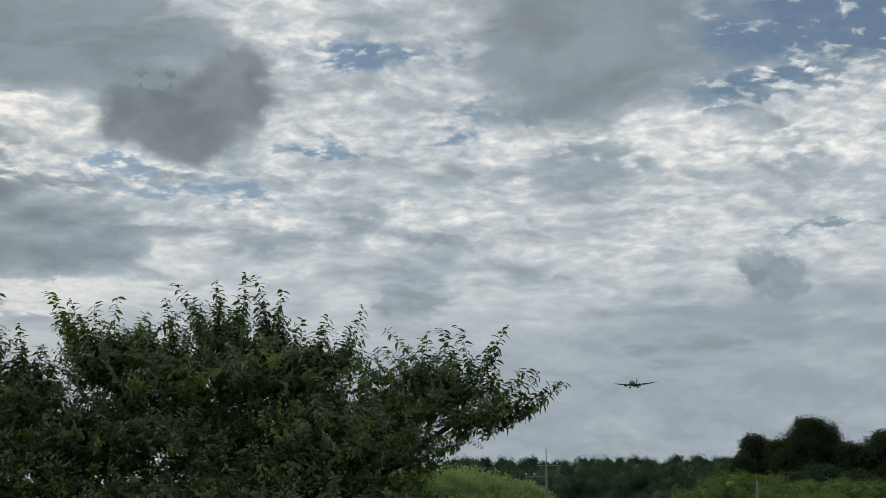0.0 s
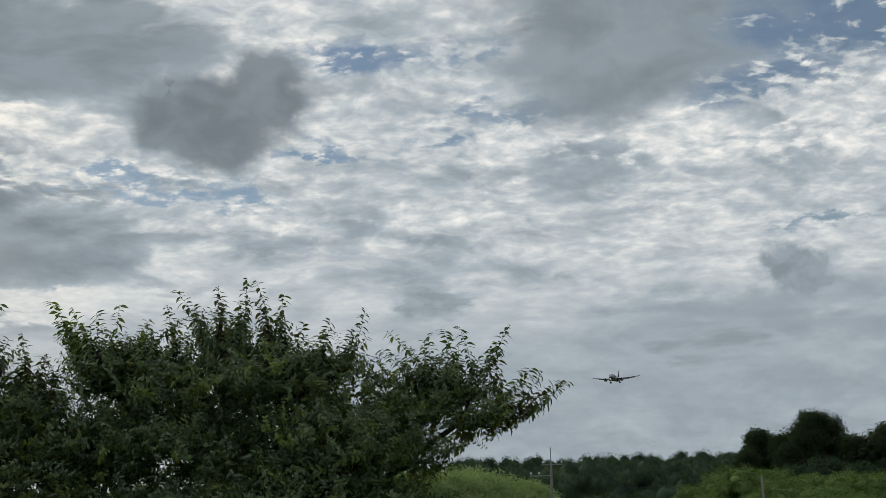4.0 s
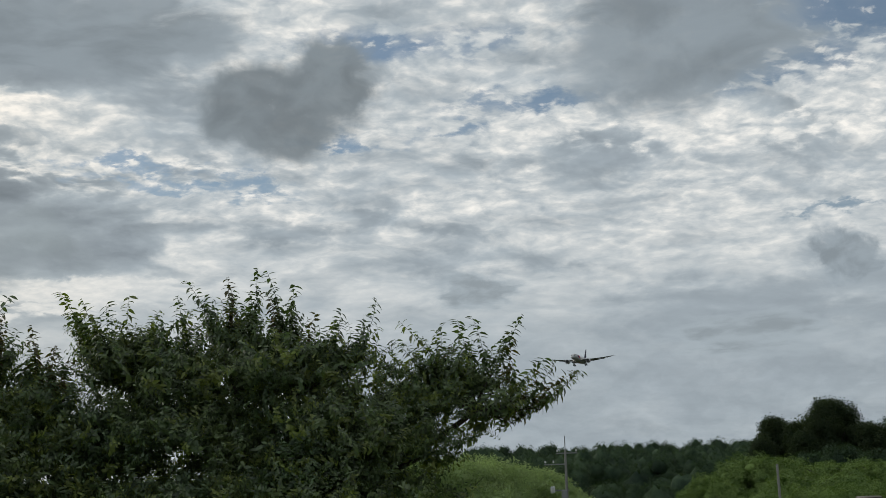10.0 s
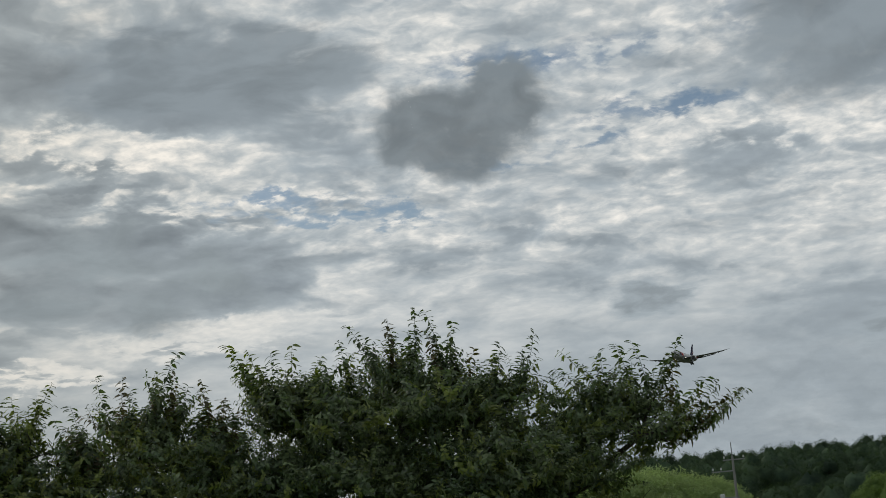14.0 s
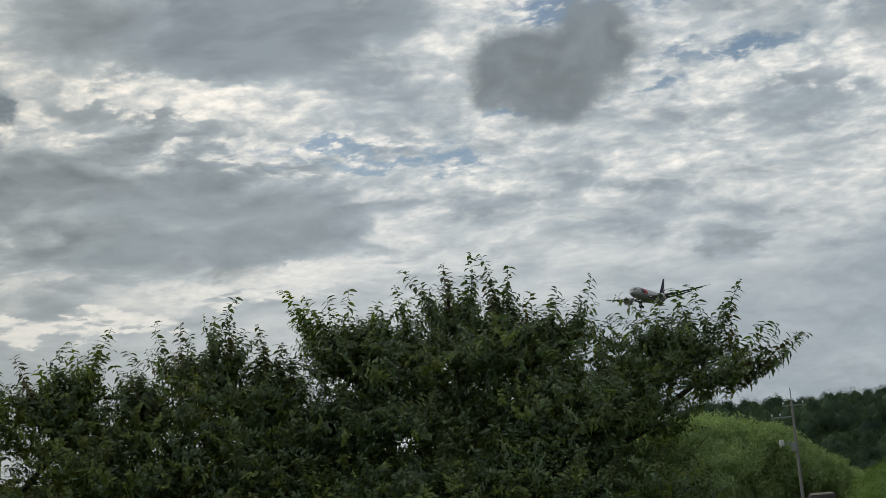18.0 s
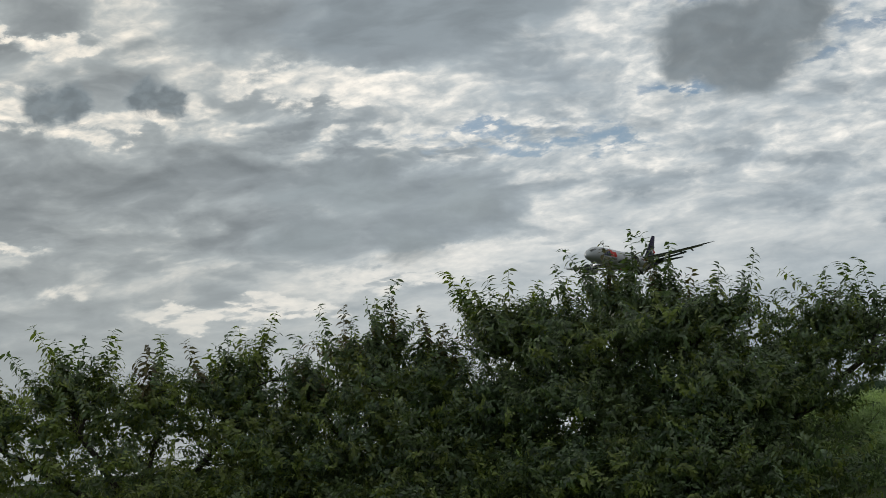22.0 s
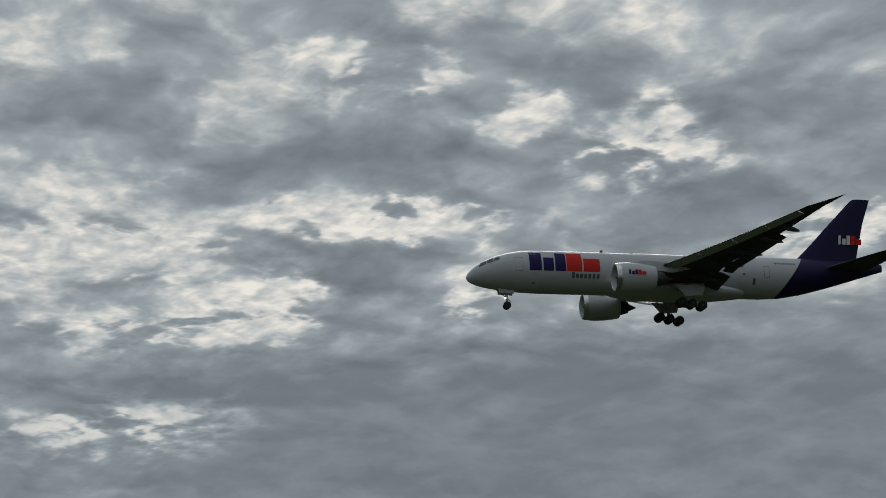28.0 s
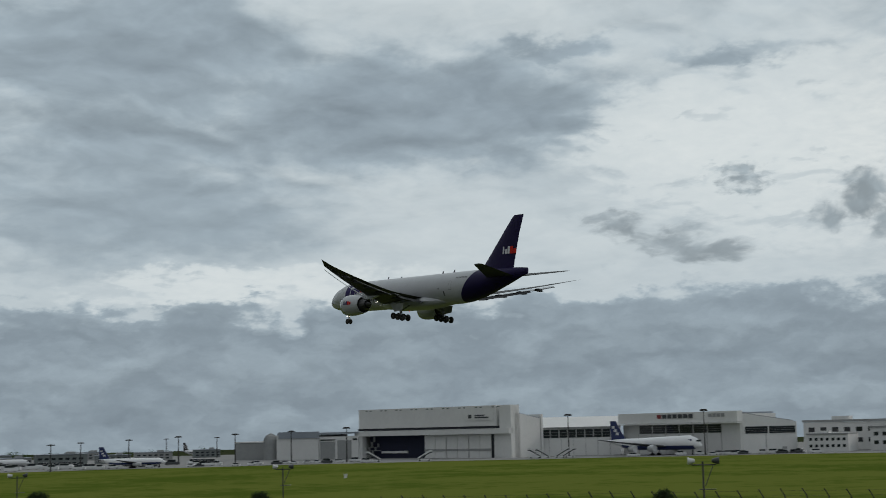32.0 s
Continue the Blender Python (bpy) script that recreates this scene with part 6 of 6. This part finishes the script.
cherry_tree("leafy cherry tree with upright reddish leading shoots", at(-18.6, 16.4, 0.3),
            [spot(-16.4, 2.2, 15.9), spot(-18.3, 3.0, 16.2), spot(-20.3, 2.4, 15.8)],
            [(-21.7, 4.5), (-21.6, 3.7), (-21.0, 5.1), (-20.2, 5.9), (-19.5, 5.8), (-18.9, 5.5), (-18.3, 5.9), (-17.7, 6.9), (-17.2, 6.2), (-16.8, 5.6), (-16.3, 5.0), (-15.9, 5.6), (-15.4, 4.7), (-15.0, 4.9), (-14.4, 4.4)],
            [mass(-18.3, 3.0, 16, 0.85, 0.8, 0.32, 340), mass(-15.4, 2.5, 16, 0.6, 0.7, 0.30, 260), mass(-18.0, 0.8, 15.9, 1.25, 1.1, 0.38, 700), mass(-18.0, -1.5, 15.7, 1.4, 1.2, 0.45, 900), mass(-18.0, -3.4, 15.5, 1.5, 1.2, 0.35, 600)],
            4, young=0.34, bronze=0.40, singles=80)
cherry_tree("spreading cherry tree with open airy branches", at(-28.0, 16.2, 0.3),
            [spot(-23.8, 2.3, 15.9), spot(-26.6, 2.2, 16.2), spot(-29.6, 2.6, 15.9), spot(-32.2, 2.0, 15.8)],
            [(-34.1, 5.1, 0.7), (-34.6, 4.2, 0.7), (-34.3, 3.6, 0.7), (-33.2, 4.4, 0.7), (-32.4, 4.7, 0.7), (-31.5, 5.4, 0.7), (-30.5, 6.2, 0.7), (-29.8, 5.4, 0.7), (-29.2, 5.6, 0.7), (-28.4, 5.7, 0.7), (-27.6, 5.2, 0.7), (-27.0, 5.3, 0.7), (-26.5, 5.5, 0.7), (-25.8, 5.1, 0.7), (-25.2, 5.2, 0.7), (-24.4, 5.0, 0.7), (-23.7, 5.4, 0.7), (-23.0, 5.4, 0.7),
             (-22.1, 6.1, 0.7), (-22.5, 5.0, 0.7), (-22.2, 4.1, 0.7), (-22.8, 3.6, 0.7)],
            [mass(-30.6, 3.0, 16, 0.8, 0.7, 0.26, 170), mass(-25.4, 2.9, 16, 0.9, 0.7, 0.26, 210), mass(-23.2, 1.5, 15.9, 0.6, 0.7, 0.3, 200), mass(-28.0, 0.9, 15.9, 1.5, 1.0, 0.36, 420), mass(-21.8, 0.5, 15.9, 0.6, 0.7, 0.36, 260), mass(-27.6, -1.3, 15.7, 1.9, 1.2, 0.42, 1000), mass(-27.6, -3.2, 15.5, 2.1, 1.2, 0.35, 700)],
            6, young=0.46, bronze=0.15, singles=100, around=12)
cherry_tree("small low cherry tree at the end of the row", at(-37.0, 15.8, 0.2),
            [spot(-35.2, 0.8, 15.6), spot(-38.4, 0.4, 15.8)],
            [(-33.7, 2.7), (-35.0, 3.2), (-35.6, 3.1), (-36.2, 3.6), (-36.8, 3.2), (-37.5, 3.4), (-38.3, 2.6), (-39.2, 2.4), (-40.1, 2.0), (-41.0, 1.3)],
            [mass(-36.0, 1.0, 15.7, 0.8, 0.8, 0.28, 260), mass(-37.4, -0.6, 15.6, 1.1, 0.9, 0.4, 520), mass(-37.2, -2.6, 15.5, 1.3, 1.0, 0.4, 500)], 8, young=0.60, singles=50)


# ---- log fence ----
fence = thing("log_fence", "rustic dark log fence with pale sawn post tops", "fence")
posts = [at(-1.15, 7.75), at(4.68, 7.55), at(10.05, 7.45), at(15.3, 7.5)]
below = [2.35, 1.66, 1.47, 1.3]
for i, (x, y, _) in enumerate(posts):
    foot = height(x, y)
    top = 1.6 - math.hypot(x, y) * math.tan(radians(below[i]))
    p = part("post", Geo().spin([(foot - 0.3, 0.07), (0.8, 0.069), (top - 0.02, 0.067), (top - 0.006, 0.063)], (x, y, 0), "z", 16, True), M_LOG, fence, smooth=40)
    part("post_top", Geo().spin([(top - 0.006, 0.061), (top, 0.055)], (x, y, 0), "z", 16, True), M_LOG_END, p, "pale sawn top")
order = [0, 1, 2, 3]
for a, b in zip(order, order[1:]):
    for drop in (0.125, 0.46):
        pa, pb = [Vector((posts[k][0], posts[k][1], 1.6 - math.hypot(*posts[k][:2]) * math.tan(radians(below[k])) - drop)) for k in (a, b)]
        pts = [pa.lerp(pb, t) + Vector((0, 0, 0.004 * math.sin(9 * t))) for t in (0, 0.2, 0.4, 0.6, 0.8, 1)]
        part("rail", Geo().tube(pts, [0.040, 0.037, 0.038, 0.036, 0.038, 0.040], 12), M_LOG, fence, smooth=60)


# ---- thickets and woods ----
def clump_shape(rng, leaves, size, wide=0.32, tilt=0.4):
    """A tuft of broad leaf flakes, about one metre across before scaling."""
    verts, faces = [], []
    for _ in range(leaves):
        d = Vector((rng.gauss(0, 1), rng.gauss(0, 1), rng.gauss(0, 0.8))).normalized() * rng.random() ** 0.4 * 0.5
        q = Euler((rng.gauss(0, tilt), rng.gauss(0, tilt), rng.uniform(0, 6.28))).to_matrix()
        b = len(verts)
        for p in ((0, 0.5, 0), (wide, 0, 0.06), (0, -0.5, 0), (-wide, 0, 0.06)):
            verts.append(tuple(d + q @ Vector(p) * size))
        faces.append((b, b + 1, b + 2, b + 3))
    return np.array(verts), faces


def core_shape(rng):
    """A lumpy inner mass that the leaf tufts sit on, one metre in radius."""
    verts, faces = [], []
    for j in range(7):
        for i in range(10):
            a, b = 2 * math.pi * i / 10, math.pi * (j + 0.5) / 7
            k = rng.uniform(0.78, 1.1)
            verts.append((k * math.sin(b) * math.cos(a), k * math.sin(b) * math.sin(a), k * math.cos(b)))
    for j in range(6):
        for i in range(10):
            faces.append((j * 10 + i, (j + 1) * 10 + i, (j + 1) * 10 + (i + 1) % 10, j * 10 + (i + 1) % 10))
    return np.array(verts), faces


CORE = core_shape(RNG)
CLUMPS = [clump_shape(RNG, 46, 0.16) for _ in range(5)]
FEATHER = [clump_shape(RNG, 56, 0.26, 0.10, 0.9) for _ in range(5)]
COARSE = [clump_shape(RNG, 30, 0.17) for _ in range(4)]


def crown_mats(rng, centre, rx, ry, rz, count, scale):
    """Places for clumps over a bumpy dome."""
    mats = [[] for _ in range(5)]
    for _ in range(count):
        d = Vector((rng.gauss(0, 1), rng.gauss(0, 1), rng.gauss(0.25, 1))).normalized()
        lump = 1 + 0.22 * noise.noise(Vector((centre[0], centre[1], 0)) * 0.37 + d * 2.3)
        d = d * (0.62 + 0.38 * rng.random()) * lump
        p = (centre[0] + d.x * rx, centre[1] + d.y * ry, centre[2] + d.z * rz)
        mats[rng.randrange(5)].append(aim(d + Vector((rng.gauss(0, 0.25), rng.gauss(0, 0.25), 0.35)), rng.uniform(0, 6.28), scale * rng.uniform(0.6, 1.3), p))
    return mats


def core_mat(centre, rx, ry, rz):
    return Matrix.Translation(centre) @ Matrix.Rotation(centre[0] * 3.1, 4, "Z") @ Matrix.Diagonal((rx, ry, rz, 1))


def foliage_of(parts, shapes, cores=()):
    pieces = [(CORE[0], CORE[1], list(cores))] if cores else []
    for k in range(len(shapes)):
        mats = [m for group in parts for i, g in enumerate(group) for m in g if i % len(shapes) == k]
        if mats:
            pieces.append((shapes[k][0], shapes[k][1], mats))
    return gathered(pieces)


def shrub(name, label, az, d, top_el, rx, ry, rz, count, scale, mat, seed, category="shrub", group="", shapes=CLUMPS, lobes=15, sizes=(0.30, 0.52), spread=1.0):
    rng = random.Random(seed)
    x, y, _ = at(az, d)
    foot = height(x, y)
    top = 1.6 + d * math.tan(radians(top_el))
    ob = thing(name, label, category, (x, y, foot), 0, group)
    part("trunk", Geo().tube([(0, 0, -0.3), (0.05 * rx, 0, (top - foot) * 0.3), (0, 0.05 * ry, (top - foot) * 0.7)], [0.06 * rz + 0.05, 0.05 * rz + 0.03, 0.02 * rz + 0.02], 8), M_BARK, ob)
    for k in range(5):
        a = 1.257 * k + rng.random()
        part("limb", Geo().tube([(0, 0, (top - foot) * 0.25), (0.3 * rx * math.cos(a), 0.3 * ry * math.sin(a), (top - foot) * 0.5), (0.6 * rx * math.cos(a), 0.6 * ry * math.sin(a), (top - foot) * 0.7)], [0.03 * rz + 0.03, 0.02 * rz + 0.02, 0.012], 6), M_BARK, ob)
    groups, cores = [], []
    low = min(rz * 1.9, (top - foot) * 0.9)
    for k in range(lobes):
        a = 2.4 * k + rng.random()
        down = (k / (lobes - 1)) ** 1.2
        f = 0.0 if k == 0 else spread * (0.30 + 0.45 * min(1.0, 2.2 * down))
        size = rng.uniform(*sizes)
        c = (rx * f * math.cos(a), ry * f * math.sin(a), top - foot - rz * 0.42 * (0.6 + size) - low * 0.8 * down)
        cores.append(core_mat(c, rx * size * 0.5, ry * size * 0.5, rz * size * 0.42))
        groups.append(crown_mats(rng, c, rx * size, ry * size, rz * size * 0.85, int(count * size * 2.4 / lobes), scale))
    crown = part("crown", foliage_of(groups, shapes, cores), mat, ob)
    tagged(crown, "uneven crown of many small leaves", kind="stuff")
    return ob


for az, d, el, r, rz, s in ((-3.6, 122, 1.55, 9.0, 6.0, 31), (-0.9, 122, 1.40, 7.5, 5.5, 32), (0.9, 125, 1.22, 6.0, 5.0, 33), (2.3, 126, 0.75, 5.0, 4.5, 34), (3.5, 128, 0.05, 4.2, 4.0, 35), (-7.5, 120, 1.2, 10.0, 6.0, 36),
                             (-11.5, 120, 0.9, 10.0, 6.0, 37), (4.5, 130, -0.7, 3.4, 3.2, 38), (5.3, 132, -1.35, 2.6, 2.4, 39)):
    shrub("bamboo_thicket", "bright yellow-green feathery thicket of bamboo", az, d, el, r, r, rz, 2500, 1.35, M_BAMBOO, s, "thicket", "bamboo thickets", FEATHER, 30, (0.15, 0.40))
for az, d, el, r, rz, s in ((6.9, 96, -1.4, 1.5, 0.9, 48), (7.7, 95, -0.85, 1.6, 1.0, 49), (8.6, 94, -0.35, 1.7, 1.2, 50), (9.4, 95, 0.20, 2.0, 1.6, 51), (10.2, 93, 0.75, 2.2, 2.0, 52), (11.0, 93, 1.0, 2.6, 2.2, 53), (11.9, 92, 0.85, 2.2, 2.0, 54),
                            (12.8, 90, 0.5, 2.2, 1.9, 55), (13.8, 88, 0.55, 2.4, 2.0, 56), (14.8, 86, 0.6, 2.4, 2.0, 57), (15.8, 85, 0.6, 2.4, 2.0, 58), (9.9, 86, -0.25, 1.3, 1.0, 59), (12.2, 83, 0.0, 1.5, 1.2, 60), (14.2, 80, 0.0, 1.6, 1.3, 47)):
    shrub("vine_covered_shrub", "bright green shrub smothered in climbing vines", az, d, el, r, r, rz, 620, 0.62, M_KUDZU, s, "shrub", "vine-covered shrubs", CLUMPS, 24, (0.18, 0.46))
for az, d, el, r, rz, s in ((9.4, 175, 0.35, 3.2, 2.8, 71), (11.7, 165, 0.62, 3.0, 3.0, 72), (13.1, 160, 0.88, 2.8, 3.2, 73), (14.25, 155, 1.18, 3.2, 3.6, 74), (15.6, 150, 0.85, 3.2, 3.2, 75)):
    shrub("broadleaf_tree", "mid-green bushy broadleaf tree on the slope", az, d, el, r, r, rz, 900, 1.3, M_WOODS, s, "tree", "broadleaf trees on the slope", CLUMPS, 26, (0.18, 0.44))
for az, d, el, r, rz, count, s in ((13.85, 250, 2.95, 5.4, 5.6, 1500, 61), (11.75, 255, 2.30, 3.0, 4.2, 800, 62), (16.6, 245, 2.45, 5.0, 5.2, 1100, 63), (12.55, 252, 2.12, 2.4, 4.0, 500, 64), (12.9, 247, 1.75, 3.2, 3.6, 500, 65), (15.3, 246, 1.95, 3.2, 4.0, 500, 66), (11.3, 250, 1.5, 2.6, 3.2, 400, 67)):
    shrub("oak_tree", "dark dense broadleaf tree rising above the slope", az, d, el, r, r, rz, int(count * 1.5), 1.9, M_OAK, s, "tree", "dark trees above the slope", COARSE, 34, (0.19, 0.44), 0.95)

# woods on the far hill: too many to count
rng = random.Random(21)
groups, cores = [], []
for _ in range(760):
    az = rng.uniform(0, 20)
    d = 190 + 530 * rng.random() ** 0.8
    if d < 330 and az > 9.0:
        continue
    x, y, _ = at(az, d)
    h = height(x, y)
    r = rng.uniform(2.4, 5.6)
    tall = rng.uniform(4.5, 10.5) * (0.9 if d > 500 else 0.75)
    deep = r * rng.uniform(0.8, 1.4)
    cores.append(core_mat((x, y, h + tall - r), r * 0.74, r * 0.74, deep * 0.74))
    groups.append(crown_mats(rng, (x, y, h + tall - r), r, r, deep, 58, 1.9))
woods = new("far_woods", foliage_of(groups, COARSE, cores))
woods.data.materials.append(M_WOODS)
tagged(woods, "dark green mixed woods covering the far hillside", "woods", kind="stuff")

belt_of_trees()

# low vines and weeds on the near slope
rng = random.Random(22)
groups = []
for k in range(1150):
    near = k >= 800
    az, d = (rng.uniform(9.4, 17), rng.uniform(40, 57)) if near else (rng.uniform(4.6, 17), rng.uniform(44, 92))
    if not near and az > 9.2 and d < 68:
        continue
    x, y, _ = at(az, d)
    r = rng.uniform(0.25, 0.5) if near else 0.35 + 0.9 * rng.random() ** 2
    groups.append(crown_mats(rng, (x, y, height(x, y) + 0.05), r, r, r * 0.7, 9 if near else 14, 0.42))
weeds = new("slope_weeds", foliage_of(groups, CLUMPS))
weeds.data.materials.append(M_KUDZU)
tagged(weeds, "tangled green vines and weeds over the slope", "weeds", kind="stuff")


# ---- poles and small things down the slope ----
def utility_pole():
    ob = thing("utility_pole", "grey concrete utility pole with crossarms and a thin top rod", "pole", at(3.82, 110))
    foot = height(*at(3.82, 110)[:2])
    part("shaft", Geo().tube([(0, 0, foot), (0, 0, 4.0)], [0.14, 0.085], 12), M_CONCRETE, ob, smooth=40)
    part("top_rod", Geo().tube([(0, 0, 4.0), (0, 0, 5.0)], 0.035, 6), M_STEEL, ob, "thin steel rod")
    part("crossarm", Geo().box((-0.75, 0, 2.95), (1.7, 0.1, 0.09)), M_STEEL, ob)
    part("crossarm", Geo().box((-0.45, 0, 1.05), (1.3, 0.1, 0.09)), M_STEEL, ob)
    part("crossarm", Geo().box((0.1, 0, 3.75), (1.6, 0.1, 0.08)), M_STEEL, ob)
    for x in (-1.1, -0.95):
        part("insulator", Geo().spin([(0.85, 0.05), (0.95, 0.1), (1.3, 0.1), (1.35, 0.03)], (x, 0, 0), "z", 8, True), M_VEHICLE, ob, "white insulator")
    part("junction_box", Geo().box((-0.2, -0.2, 0.75), (0.4, 0.3, 0.6), 0, 0.03), M_STEEL, ob)
    for x, z in ((-1.5, 3.05), (-0.9, 3.05), (-0.6, 3.85), (0.8, 3.85)):
        part("insulator", Geo().spin([(z, 0.03), (z + 0.05, 0.07), (z + 0.18, 0.05)], (x, 0, 0), "z", 8, True), M_VEHICLE, ob, "white insulator")


utility_pole()
pipe = thing("marker_pole", "thin pale pole on a square white foot", "pole", at(11.85, 55, height(*at(11.85, 55)[:2])))
part("pole", Geo().tube([(0, 0, 0), (-0.05, 0, 1.98 - height(*at(11.85, 55)[:2]))], [0.055, 0.045], 10), M_CONCRETE, pipe)
part("foot", Geo().box((0, 0, 0.08), (0.2, 0.2, 0.36), 0, 0.02), M_VEHICLE, pipe, "white square foot")

soil = Geo()
rows_of = []
for d in (57.5, 59, 60.5, 62, 63.5, 65):
    rows_of.append([(*at(10.3 + 0.42 * i, d + 0.5 * math.sin(i * 1.7))[:2], height(*at(10.3 + 0.42 * i, d + 0.5 * math.sin(i * 1.7))[:2]) + 0.05) for i in range(12)])
soil.loft(rows_of, closed=False)
tagged(part("bare_field", soil, M_SOIL, None), "patch of bare reddish-brown soil on the slope", "field", kind="structure")

hut = thing("field_hut", "small grey tin hut with a dark roof", "hut", at(13.7, 52, -1.9), -14)
part("wall", Geo().box((0, 0, 1.0), (2.2, 1.8, 2.0), 0, 0.03), M_WALL_GREY, hut)
part("roof", Geo().plate([(-1.35, 1.98), (1.35, 2.02), (1.2, 2.16), (-1.2, 2.16)], 2.2, lambda a, b, c: (a, c, b)), M_VEHICLE_DARK, hut, "dark sloping roof")
part("window", Geo().box((0.3, -0.91, 1.75), (0.7, 0.04, 0.3)), M_GLASS, hut)
solo("white_tarpaulin", Geo().plate([(-1.2, 0.0), (1.2, 0.05), (1.0, 0.45), (0.2, 0.3), (-0.9, 0.5)], 1.4, lambda a, b, c: (a, c, b)), M_VEHICLE, "crumpled white tarpaulin lying on the grass", "tarpaulin",
            at(10.9, 46, height(*at(10.9, 46)[:2])), 10)


for az, d, el, r, rz, s in ((-139.6, 100, -1.95, 0.9, 0.9, 81), (-131.35, 104, -2.2, 0.7, 0.7, 82), (-115.9, 103, -2.45, 0.6, 0.6, 83)):
    shrub("roadside_bush", "dark ragged bush growing along the fence", az, d, el, r, r, rz, 170, 0.62, M_OAK, s, "bush", "bushes along the fence", FEATHER, 18, (0.15, 0.50))


for az, d, el, r, rz, s in ((-107.2, 640, -1.72, 6.0, 4.0, 84), (-106.3, 660, -1.6, 7.0, 4.6, 85)):
    shrub("airfield_tree", "dark rounded tree standing beside the apron", az, d, el, r, r, rz, 420, 2.0, M_OAK, s, "tree", "trees beside the apron", COARSE)


# ---- what moves ----
def motions():
    # the jet comes down a straight glide path at landing speed
    rows = []
    heading, crab, pitch, roll = radians(JET_TRACK), radians(JET_CRAB), JET_PITCH, JET_ROLL
    for i in range(33):
        s = i - 28.0
        along = JET_SPEED * s + 0.5 * JET_ACCEL * s * s
        nose = Vector((JET_X + along * math.cos(heading), JET_Y + along * math.sin(heading), JET_Z + JET_SINK * s + 0.5 * JET_FLARE * max(s, 0) ** 2))
        turn = pose(0, 0, 0, roll, -pitch, math.degrees(heading + crab))
        rows.append((float(i), Matrix.Translation(nose) @ turn @ Matrix.Translation(BASE - Vector((0, 0, -1.1)))))
    walk(jet, rows)
    for cloud, first, rate in CLOUDS:
        walk(cloud, [(0.0, pose(0, 0, 1.6, 0, 0, first)), (16.0, pose(0, 0, 1.6, 0, 0, first - 16 * rate)), (32.0, pose(0, 0, 1.6, 0, 0, first - 32 * rate))])


motions()
